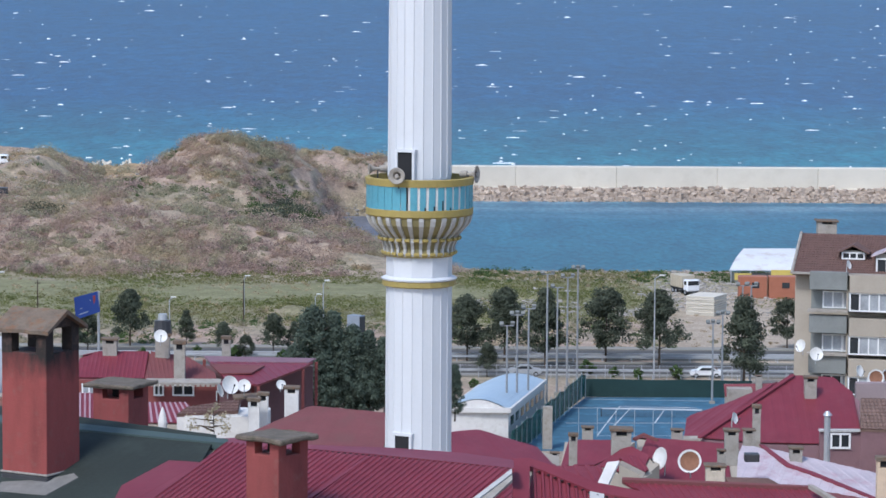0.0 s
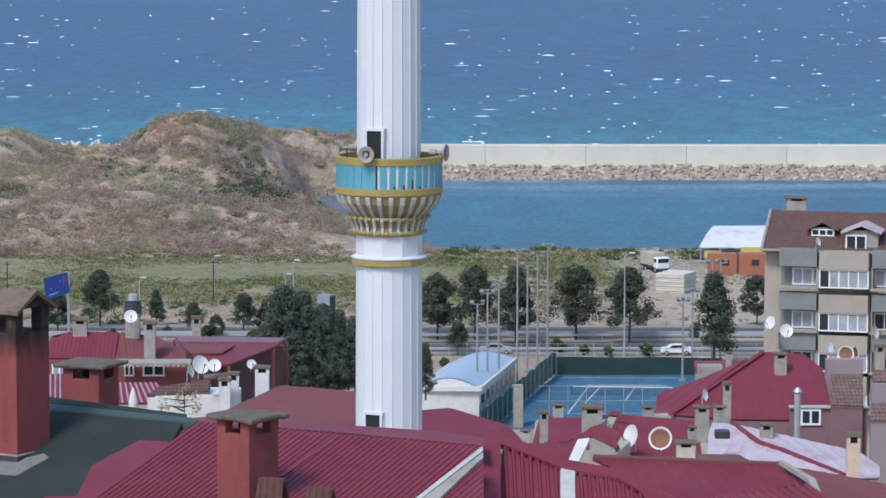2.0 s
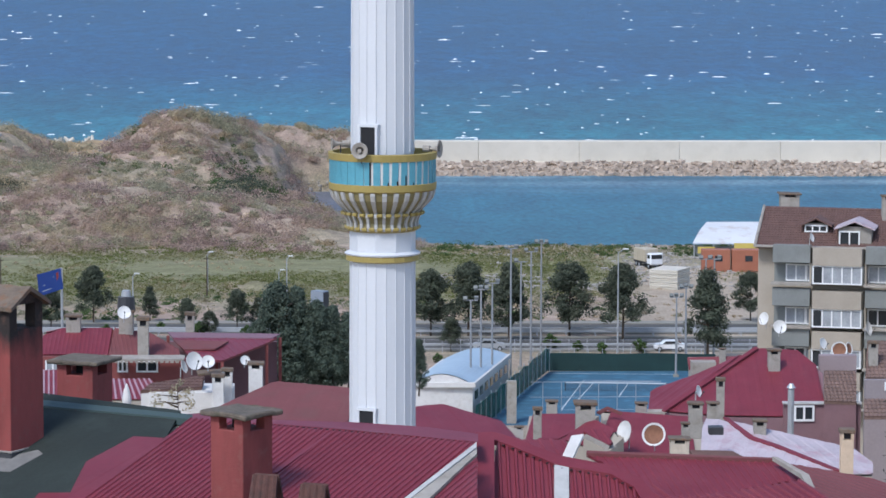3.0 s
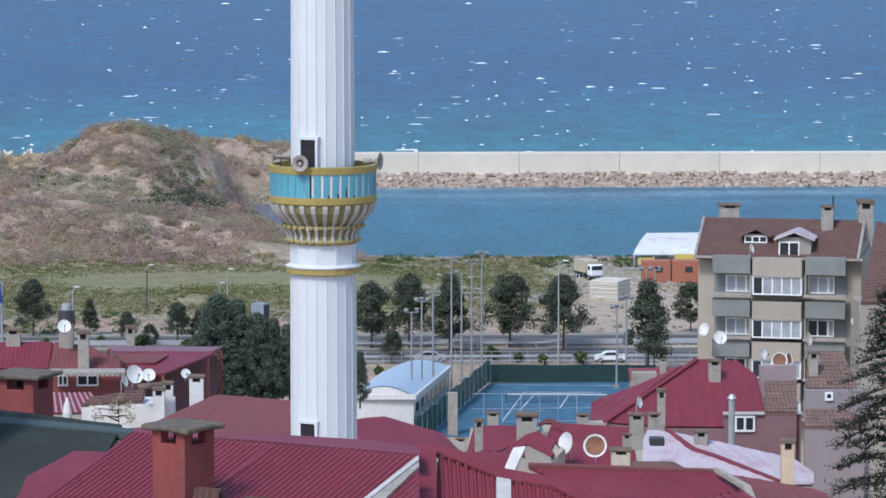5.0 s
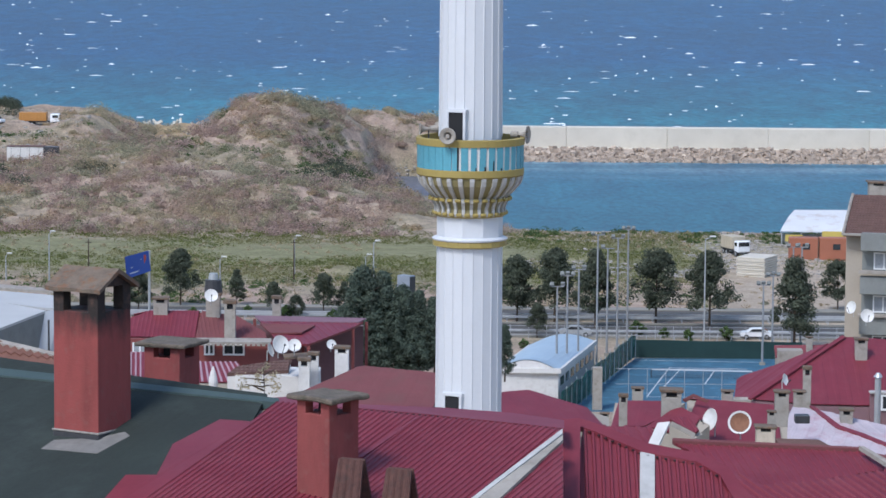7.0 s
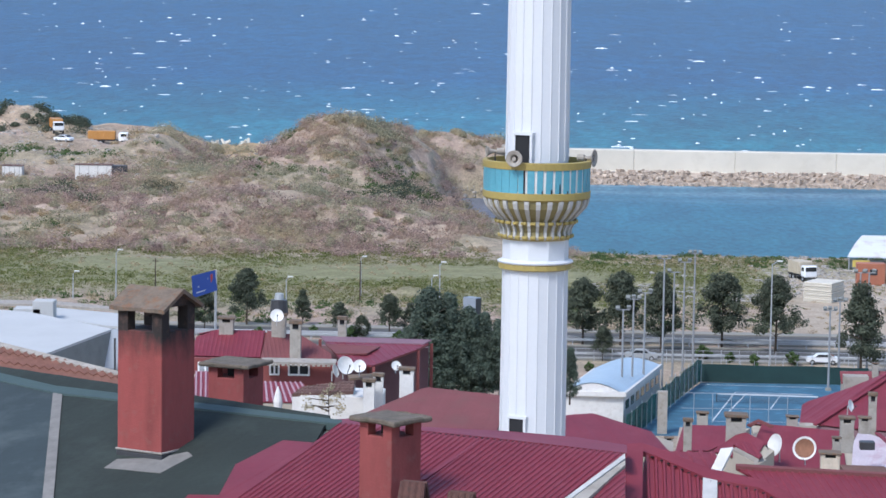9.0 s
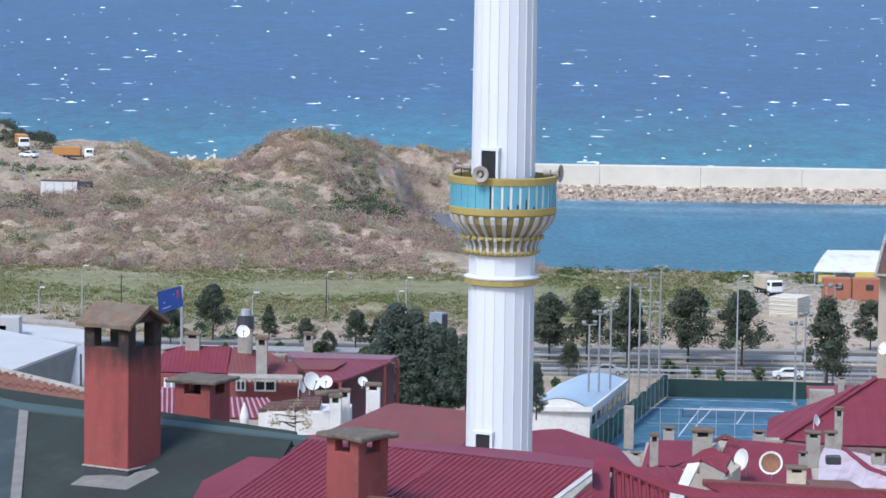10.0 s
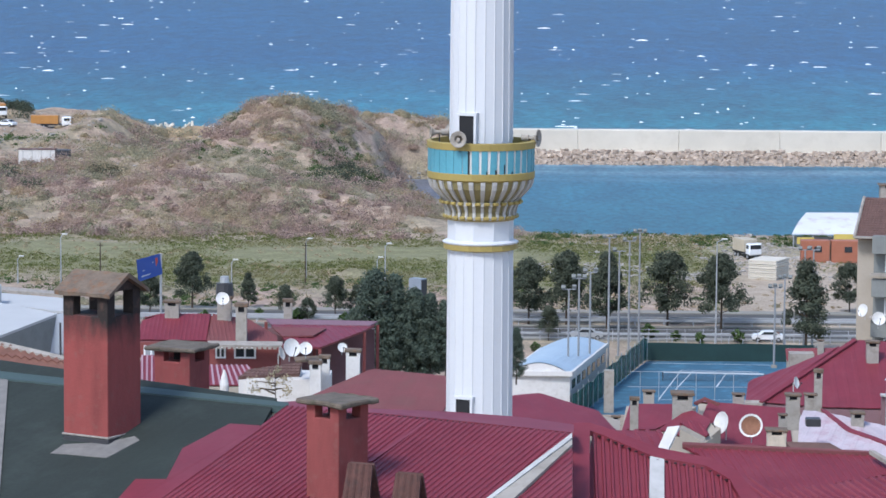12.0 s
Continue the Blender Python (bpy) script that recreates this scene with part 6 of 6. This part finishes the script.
slab(plant, [(-75.68, 421.63, 7.85), (-65.41, 421.36, 7.84), (-56.48, 417.52, 7.65), (-56.20, 415.51, 7.55), (-64.98, 418.65, 7.70), (-75.13, 418.57, 7.70)], 0.3, GREYPLASTER, "far_edge")

# ---- blue road sign and pylon ----
p00, p10, p11, p01 = (-48.71, 430.00, 10.42), (-46.18, 435.00, 10.69), (-45.89, 435.00, 7.95), (-48.50, 430.00, 7.49)
sign = thing("road_sign", (p10[0], p10[1], 0), "blue overhead road sign with a red corner on a pole", "road sign")
board = part("board", prism(bmesh.new(), [p00, p10, p11, p01], (0.1, 0.15, 0)), SIGNBLUE, sign, local=False)
q = lambda f, g: tuple((1 - g) * ((1 - f) * a + f * b) + g * ((1 - f) * d2 + f * c2) for a, b, c2, d2 in zip(p00, p10, p11, p01))
off = Vector((-0.02, -0.06, 0))
part("red_field", prism(bmesh.new(), [tuple(Vector(q(f, g)) + off) for f, g in ((0.8, 0.1), (0.97, 0.1), (0.97, 0.55), (0.8, 0.55))], (0, 0.02, 0)), SIGNRED, board, local=False)
for g in (0.3, 0.55, 0.8):
    part("text_bar", prism(bmesh.new(), [tuple(Vector(q(f, h)) + off) for f, h in ((0.12, g), (0.7, g), (0.7, g + 0.05), (0.12, g + 0.05))], (0, 0.02, 0)), LINE, board, local=False)
part("pole", tube(bmesh.new(), (p10[0] + 0.15, p10[1] + 0.2, -0.2), (p10[0] + 0.15, p10[1] + 0.2, p10[2]), 0.17, n=8), GALV, sign, local=False)
x, y, z = (-10.64, 400.00, 8.70)
pyl = thing("pylon_sign", (x, y, 0), "grey-blue advertising pylon among the trees", "sign", rz=-35)
part("panel", box(bmesh.new(), (0, 0, 11.994 / 2), (1.9, 1.2, 11.994), bevel=0.03), surface("pylon_grey", (0.22, 0.25, 0.29), 0.5, spread=0.08), pyl)
part("dark_side", box(bmesh.new(), (0.98, 0, 11.994 / 2), (0.03, 1.1, 11.994 - 0.3)), DARKMETAL, pyl)

# ---- containers, shed, truck and stacks on the far ground ----
x, y, z = (51.47, 523.39, 0.30)
shed = thing("shed", (x, y, 0), "open shed with a white curved sheet roof", "shed")
a, b = (47.95, 545.00, 2.23), (62.04, 545.00, 2.13)
a2, b2 = (51.27, 556.00, 4.74), (64.66, 556.00, 4.83)
bm = bmesh.new()
for top in (0, -0.12):
    rows = []
    for k in range(9):
        f = k / 8
        pa, pb = Vector(a).lerp(Vector(a2), f), Vector(b).lerp(Vector(b2), f)
        lift = 1.0 * math.sin(math.pi * (0.5 * f)) * (1 - f) + top
        rows.append([bm.verts.new(pa + Vector((0, 0, lift))), bm.verts.new(pa.lerp(pb, 0.5) + Vector((0, 0, lift))), bm.verts.new(pb + Vector((0, 0, lift)))])
    for r0, r1 in zip(rows, rows[1:]):
        for i in range(2):
            bm.faces.new((r0[i], r0[i + 1], r1[i + 1], r1[i]))
part("roof", bm, surface("stained_white_sheet", (0.62, 0.62, 0.62), 0.6, spread=0.08, scale=0.25, stain=(0.36, 0.22, 0.13), stain_amt=0.5), shed, local=False)
bm = bmesh.new()
box(bm, ((a[0] + b[0]) / 2, a[1] + 1, a[2] / 2 - 0.4), (b[0] - a[0] - 0.5, 0.3, a[2] - 0.3))
part("back_wall", bm, GREYPANEL, shed, local=False)
for f in (0.02, 0.25, 0.5, 0.75, 0.98):
    p = Vector(a).lerp(Vector(b), f)
    part("post", tube(bmesh.new(), (p.x, p.y + 0.2, 0), (p.x, p.y + 0.2, p.z), 0.1), GALV, shed, local=False)
(x0, y0, zt), (x1, y1, zb) = (53.93, 535.00, 3.35), (60.93, 535.00, 1.34)
part("yellow_board", box(bmesh.new(), ((x0 + x1) / 2, y0, (zt + zb) / 2), (x1 - x0, 0.2, zt - zb)), YELLOW, shed, "yellow boarded wall", local=False)
(x0, y0, zt), (x1, y1, zb) = (48.36, 540.00, 2.21), (51.19, 540.00, 1.10)
part("yellow_board", box(bmesh.new(), ((x0 + x1) / 2, y0, (zt + zb) / 2), (x1 - x0, 0.2, zt - zb)), YELLOW, shed, local=False)
for u0, u1 in [[47.483, 52.011], [52.283, 56.901], [57.173, 61.248]]:
    zt, zb = 3.651, 0.1
    con = thing("container", ((u0 + u1) / 2, 522, 0), "orange ribbed site container with a small window", "container", group="site containers")
    bm = bmesh.new()
    box(bm, (0, 1.2, zt / 2), (u1 - u0, 2.4, zt), bevel=0.05)
    part("shell", bm, ORANGE, con)
    for k in range(9):
        part("rib", box(bmesh.new(), (-(u1 - u0) / 2 + (u1 - u0) * (k + 0.5) / 9, -0.02, zt / 2), (0.12, 0.06, zt - 0.3)), ORANGE, con)
    part("window", box(bmesh.new(), (0.4, -0.05, zt * 0.62), (1.2, 0.1, 0.9)), DARKGLASS, con)
x, y, z = (39.54, 529.23, 0.10)


def lorry(at, rz, bodymat, label, l=6.5, high=2.6):
    t = thing("lorry", at, label, "lorry", rz=rz)
    bm = bmesh.new()
    box(bm, (-0.8, 0, 0.95), (l, 2.0, 0.35))
    part("chassis", bm, DARKMETAL, t)
    bm = bmesh.new()
    box(bm, (-l * 0.22, 0, 1.1 + (high - 1.1) / 2), (l * 0.68, 2.4, high - 1.1), bevel=0.06)
    part("tipper_body", bm, bodymat, t)
    for k in range(6):
        part("rib", box(bmesh.new(), (-l * 0.53 + l * 0.62 * (k + 0.5) / 6, -1.22, 1.1 + (high - 1.1) / 2), (0.1, 0.08, high - 1.2)), bodymat, t)
    bm = bmesh.new()
    box(bm, (l * 0.33, 0, 1.65), (l * 0.24, 2.3, 1.9), bevel=0.18)
    cab = part("cab", bm, CARWHITE, t)
    for s in (-1, 1):
        part("side_window", box(bmesh.new(), (l * 0.34, s * 1.15, 2.05), (l * 0.14, 0.04, 0.6)), DARKGLASS, cab)
    part("windscreen", box(bmesh.new(), (l * 0.45, 0, 2.05), (0.04, 1.9, 0.7)), DARKGLASS, cab)
    for x in (-l * 0.42, -l * 0.24, l * 0.33):
        for s in (-1, 1):
            w = part("wheel", tube(bmesh.new(), (x, s * 0.85, 0.5), (x, s * 1.15, 0.5), 0.5, n=16), RUBBER, t)
            part("rim", tube(bmesh.new(), (x, s * 1.13, 0.5), (x, s * 1.17, 0.5), 0.26, n=10), GALV, w)
    return t


lorry((x, y, land(x, y)), -68, surface("beige_lorry_body", (0.46, 0.40, 0.30), 0.7, spread=0.15), "old beige and white lorry on rough ground", 6.0, 3.1)
sx, sy, sz = (40.70, 502.05, 0.00)
stack = thing("block_stack", (sx, sy, land(sx, sy)), "stack of pale concrete slabs on bare ground", "slab stack", rz=-25)
for k in range(9):
    bm = bmesh.new()
    box(bm, (0.05 * math.sin(k * 2.3), 0.06 * math.cos(k * 3.1), 0.17 + 0.34 * k), (4.6, 5.6, 0.28), bevel=0.03)
    part("concrete_slab", bm, CONCRETE, stack)
for x, y, rz, l, m, hh, lab in ((-96.931, 700, 0) + (8.6, TRUCKORANGE, 2.9, "orange tipper lorry with a white cab on the spoil heap"), (-109.325, 705, -75) + (8.0, TRUCKORANGE, 3.0, "orange tipper lorry seen from behind on the heap")):
    lorry((x, y, land(x, y)), rz, m, lab, l, hh)
x, y, z = (-105.57, 690.00, 8.13)
car((x, y, land(x, y)), -30, CARWHITE, "white van-like car parked beside the lorries")
for u, (x, y, z), l, h in ((0, (-91.88, 640.00, 6.67), 7.2, 2.9), (1, (-109.62, 650.00, 6.29), 4.0, 2.4)):
    t = thing("site_cabin", (x, y, land(x, y)), "white portable site cabin on bare earth", "cabin", group="site cabins")
    part("shell", box(bmesh.new(), (0, 0, h / 2), (l, 2.5, h), bevel=0.05), WHITEPLASTER, t)
    part("roof", box(bmesh.new(), (0, 0, h + 0.06), (l + 0.2, 2.7, 0.12)), BROWNTILE, t)
    for k in range(4):
        part("seam", box(bmesh.new(), (-l / 2 + l * (k + 0.5) / 4, -1.26, h / 2), (0.06, 0.04, h - 0.2)), GREYPANEL, t)
x, y, z = (-87.12, 640.00, 6.48)
single("site_container", box(bmesh.new(), (0, 0, 0.9), (3.4, 2.2, 1.9), bevel=0.05), DARKMETAL, "dark low skip container beside the cabin", "container", at=(x, y, land(x, y)))

# ---- trees ----
TREES = [tree("tree", 1, 7.2, 5.8, LEAF_DARK, "dark green broad roadside tree", 84, 0.10, 0.55, 0.22, 120),
         tree("tree", 2, 7.6, 5.6, LEAF_DARK, "dark green conical roadside tree", 84, 0.10, 0.8, 0.18, 120),
         tree("tree", 3, 6.4, 5.2, LEAF_DARK, "dark green bushy roadside tree", 70, 0.10, 0.3, 0.2, 120)]
CYPRESS = [tree("tree", 7, 9.5, 4.6, LEAF_CYP, "tall dark cypress-like tree in a dense group", 120, 0.09, 0.75, 0.04, 130),
           tree("tree", 8, 8.5, 5.0, LEAF_CYP, "dark conifer in a dense group", 120, 0.09, 0.55, 0.04, 130)]
k = 0
first = set()
for kind, spots in ((TREES, [(-44.181, 459.508, 7.291), (-36.315, 461.097, 4.533), (-26.92, 444.958, 3.223), (-23.437, 450.901, 5.288), (-20.755, 453.973, 3.915), (3.355, 446.322, 8.082), (8.562, 446.557, 9.087), (13.99, 441.139, 9.51), (22.441, 446.037, 9.077), (29.462, 441.827, 9.448), (39.095, 420.9, 10.888), (48.944, 461.399, 6.366), (5.954, 430.945, 4.162), (-11.216, 451.459, 3.504), (-49.43, 452.656, 5.074), (-30.594, 453.521, 3.911), (-62.802, 467.317, 3.224)]),
                    (CYPRESS, [(-11.825, 300, 9.571), (-10.047, 300, 9.054), (-8.375, 300, 8.019), (-6.806, 300, 7.502), (-13.708, 300, 6.208), (-10.83, 300, 7.502), (-5.343, 300, 6.984), (-9, 300, 6.467), (-7.431, 300, 5.691), (-12.923, 300, 4.915), (-4.297, 300, 5.95), (1.19, 300, 4.656)])):
    for x, y, h in spots:
        src = kind[k % len(kind)]
        base = max(v.co.z for v in src.children[1].data.vertices)
        s = h / base
        m = pose(x, y, land(x, y) if kind is TREES else 14.916 - 0.3, 0, 0, k * 77) @ Matrix.Scale(s, 4)
        if src not in first:
            first.add(src)
            src.matrix_basis = m
        else:
            o = copy_thing(src, Matrix())
            o.matrix_basis = m
        k += 1


def conifer(seed, h, reach, label):
    """A pine: drooping limbs in loose tiers, each with side twigs full of needles."""
    rnd = random.Random(seed)
    t = thing("tree", (0, 0, 0), label, "tree")
    wood, green = bmesh.new(), bmesh.new()
    tube(wood, (0, 0, -0.5), (0, 0, h), 0.16, 0.02, 8)
    for k in range(120):
        f = ((k + rnd.random()) / 120) ** 0.9
        z, a = h * (0.06 + 0.92 * f), k * 2.4 + rnd.uniform(-0.4, 0.4)
        l = (reach * (1 - f) ** 0.75 + 0.25) * rnd.uniform(0.65, 1.1)
        out = Vector((math.cos(a), math.sin(a), 0))
        side = Vector((-out.y, out.x, 0))
        spine = [Vector((0, 0, z)) + out * (l * g) + Vector((0, 0, l * (0.22 * g - 0.42 * g * g))) for g in (0, 0.35, 0.7, 1.0)]
        for p, q in zip(spine, spine[1:]):
            tube(wood, p, q, 0.022, 0.014, 5, False)
        for j in range(int(16 + 15 * l)):
            g = rnd.uniform(0.18, 1.0)
            root = Vector((0, 0, z)) + out * (l * g) + Vector((0, 0, l * (0.22 * g - 0.42 * g * g)))
            way = out * rnd.uniform(0.3, 1.0) + side * rnd.choice((-1, 1)) * rnd.uniform(0.2, 1.0) + Vector((0, 0, rnd.uniform(-0.35, 0.3)))
            way.normalize()
            tl = rnd.uniform(0.18, 0.5)
            for n in range(11):
                c = root + way * (tl * (n + rnd.random()) / 11)
                d = way * 0.7 + Vector((rnd.gauss(0, 0.5), rnd.gauss(0, 0.5), rnd.gauss(0, 0.5)))
                d.normalize()
                w = d.cross(Vector((rnd.gauss(0, 0.4), rnd.gauss(0, 0.4), 1)))
                w.normalize()
                nl = rnd.uniform(0.06, 0.12)
                green.faces.new([green.verts.new(c + d * nl * u + w * 0.017 * v) for u, v in ((0, -0.6), (0.5, -1), (1, 0), (0.5, 1))])
    part("trunk", wood, BARK, t)
    part("crown", green, LEAF_PINE, t)
    return t


pine = conifer(21, 10.0, 2.9, "dark pine with drooping limbs close to the houses")
px_, py_, pz_ = (12.80, 75.00, 46.99)
pine.matrix_basis = pose(px_, py_, pz_ - 4.6, 0, 0, 40)
bushes = [tree("shrub", 31, 1.8, 2.4, LEAF_GREEN, "small green shrub beside the road", 16, 0.13, 0.3, 0.05, 36)]
for i, (x, y) in enumerate([(22.792, 431.678), (25.769, 428.618), (30.932, 429.899), (19.4, 433.141), (-28.078, 444.905), (-33.91, 450.423), (-21.9, 445.184), (-41.182, 444.315), (-6.017, 418.988), (-0.181, 419.235), (4.2, 419.421)]):
    m = pose(x, y, 0, 0, 0, i * 50) @ Matrix.Scale(0.8 + 0.12 * (i % 5), 4)
    if i == 0:
        bushes[0].matrix_basis = m
    else:
        copy_thing(bushes[0], Matrix()).matrix_basis = m
x, y, z = (-11.04, 157.00, 36.23)
sap = tree("shrub", 41, 1.7, 2.6, LEAF_OLIVE, "thin straggling shrub against a white wall", 14, 0.06, 0.2, 0.1, 26)
sap.matrix_basis = pose(x, y - 0.6, z - 0.5)

# ---- scrub, grass and rubble ----
rnd = random.Random(5)


def scatter(name, mat, label, spots, leaf, per, size, flatz=0.75):
    verts, faces = [], []
    for x, y, s in spots:
        z = land(x, y)
        if z < -2.6:
            continue
        for _ in range(per):
            d = Vector((rnd.gauss(0, 1), rnd.gauss(0, 1), abs(rnd.gauss(0, 1))))
            d.normalize()
            p = Vector((x, y, z - 0.1)) + Vector((d.x, d.y, d.z * flatz)) * (size * s * rnd.random() ** 0.4)
            tilt = d + Vector((rnd.gauss(0, 0.35), rnd.gauss(0, 0.35), rnd.gauss(0, 0.35)))
            u = Vector((rnd.gauss(0, 1), rnd.gauss(0, 1), rnd.gauss(0, 1))).cross(tilt)
            u.normalize()
            w = tilt.cross(u)
            w.normalize()
            q = leaf * rnd.uniform(0.6, 1.4)
            n = len(verts)
            verts += [p - u * q, p + w * q * 0.7, p + u * q, p - w * q * 0.7]
            faces.append((n, n + 1, n + 2, n + 3))
    me = bpy.data.meshes.new(name)
    me.from_pydata([tuple(v) for v in verts], [], faces)
    me.materials.append(mat)
    return tagged(new(name, me), label, "vegetation", kind="stuff")


def field(n, x0, x1, y0, y1, keep):
    out = []
    while len(out) < n:
        x, y = rnd.uniform(x0, x1), rnd.uniform(y0, y1)
        c = keep(x, y)
        if rnd.random() < c:
            out.append((x, y, rnd.choice((0.45, 0.6, 0.8, 1.0, 1.35)) * rnd.uniform(0.85, 1.15)))
    return out


def patch(x, y, f=0.05, o=0.0):
    return noise.noise(Vector((x * f, y * f, o)))


def on_hill(x, y):
    return smooth(4, -22, x + 0.12 * (y - 600) - 30 * smooth(655, 706, y)) * smooth(548, 560, y)


bare = lambda x, y: smooth(-84, -96, x) * smooth(640, 660, y)
scatter("scrub_purple", LEAF_PURPLE, "dry purple-brown scrub on the mound", field(2300, -150, 5, 548, 730, lambda x, y: on_hill(x, y) * (1 - bare(x, y)) * smooth(-0.1, 0.3, patch(x, y, 0.05, 1) + 0.25 * smooth(620, 565, y))), 0.13, 95, 1.7, 0.85)
scatter("scrub_olive", LEAF_OLIVE, "grey-olive scrub on the mound", field(3600, -150, 8, 546, 732, lambda x, y: on_hill(x, y) * (1 - bare(x, y)) * smooth(-0.3, 0.2, patch(x, y, 0.055, 5))), 0.12, 76, 1.5, 0.8)
scatter("scrub_green", LEAF_GREEN, "fresh green bushes in the hollows", field(260, -150, 0, 560, 690, lambda x, y: on_hill(x, y) * smooth(0.15, 0.45, patch(x, y, 0.045, 9))) + field(120, -40, -20, 626, 666, lambda x, y: max(0.0, 1.0 - ((x + 30) / 9) ** 2)) + field(150, -150, -100, 575, 625, lambda x, y: 0.8), 0.16, 90, 1.5)
scatter("bushes_purple", LEAF_PURPLE, "large purple-brown bushes on the near slope", field(380, -140, -2, 550, 700, lambda x, y: on_hill(x, y) * (1 - bare(x, y)) * smooth(-0.35, 0.2, patch(x, y, 0.05, 1) + 0.3 * smooth(610, 565, y))), 0.15, 400, 2.5, 0.8)
scatter("bushes_olive", LEAF_OLIVE, "large grey-olive bushes on the mound", field(520, -140, -2, 552, 728, lambda x, y: on_hill(x, y) * (1 - bare(x, y)) * smooth(-0.4, 0.1, patch(x, y, 0.06, 5))) + field(26, -46, -34, 664, 682, lambda x, y: 1.0), 0.15, 380, 2.3, 0.8)
scatter("bushes_straw", LEAF_STRAW, "straw-coloured dry bushes on the mound", field(260, -140, 0, 552, 720, lambda x, y: on_hill(x, y) * (1 - 0.7 * bare(x, y)) * smooth(-0.2, 0.3, patch(x, y, 0.07, 17))), 0.14, 260, 1.9, 0.75)
scatter("bushes_dark", LEAF_DARK, "dark green bushes in the hollow and on the crest", field(26, -42, -22, 612, 650, lambda x, y: max(0.0, 1.0 - ((x + 32) / 10) ** 2)) + field(22, -110, -70, 590, 632, lambda x, y: smooth(0.0, 0.2, patch(x, y, 0.05, 9))) + field(16, -150, -118, 572, 600, lambda x, y: 1.0) + field(46, -131, -106, 716, 732, lambda x, y: 1.0), 0.17, 420, 2.3, 0.85)
scatter("dry_grass", LEAF_STRAW, "tufts of straw-coloured dry grass", field(3800, -160, 75, 462, 720, lambda x, y: smooth(-0.2, 0.3, patch(x, y, 0.05, 3)) * (1 - 0.6 * bare(x, y)) * (1.0 if y < 490 or y > 545 else 0.45)), 0.12, 26, 0.75)
scatter("green_grass", LEAF_GRASS, "rough green meadow grass beyond the road", field(14000, -150, 70, 476, 560, lambda x, y: smooth(-0.4, 0.15, patch(x, y, 0.035, 7)) * smooth(476, 500, y) * (0.25 if x > 36 else 1.0)), 0.12, 15, 1.0, 0.6)
scatter("roadside_weeds", LEAF_GREEN, "green weeds and low bushes along the road", field(420, -150, 34, 461, 492, lambda x, y: smooth(-0.25, 0.2, patch(x, y, 0.08, 2))) + field(170, 5, 62, 545, 563, lambda x, y: smooth(-0.2, 0.2, patch(x, y, 0.09, 4))), 0.13, 80, 1.1)

scatter("roadside_bushes", LEAF_OLIVE, "dusty olive bushes between the road and the meadow", field(150, -120, 40, 462, 498, lambda x, y: smooth(-0.2, 0.3, patch(x, y, 0.06, 21))), 0.10, 260, 1.7, 0.85)

rubble = thing("rubble", (0, 560, 0), "scattered grey rubble and stones on the waste ground", "rubble", kind="stuff")
bm = bmesh.new()
spots = field(2800, 4, 62, 490, 563, lambda x, y: smooth(-0.1, 0.35, patch(x, y, 0.06, 13))) + field(500, -24, -8, 600, 700, lambda x, y: 1.0 if -2.9 < land(x, y) < -0.6 else 0.0) + field(2600, -150, -58, 600, 730, lambda x, y: 0.15 + 0.85 * max(bare(x, y), smooth(-60, -72, x) * smooth(655, 675, y)))
verts, faces = [], []
base_rocks = [[tuple(v.co) for v in me.vertices] for me in rock_meshes]
base_faces = [[tuple(p.vertices) for p in me.polygons] for me in rock_meshes]
for x, y, s in spots:
    k = rnd.randrange(len(base_rocks))
    z, r, a = land(x, y), rnd.choice((0.15, 0.2, 0.3, 0.5)) * s, rnd.uniform(0, 6.28)
    n = len(verts)
    verts += [(x + r * (vx * math.cos(a) - vy * math.sin(a)), y + r * (vx * math.sin(a) + vy * math.cos(a)), z + r * vz) for vx, vy, vz in base_rocks[k]]
    faces += [tuple(n + i for i in f) for f in base_faces[k]]
bm.free()
me = bpy.data.meshes.new("stones")
me.from_pydata(verts, [], faces)
me.materials.append(surface("rubble_stone", (0.38, 0.35, 0.31), 0.95, spread=0.35, scale=1.5, fine=6))
me.transform(rubble.matrix_basis.inverted())
o = new("stones", me)
o.parent = rubble
tagged(o, kind="stuff")
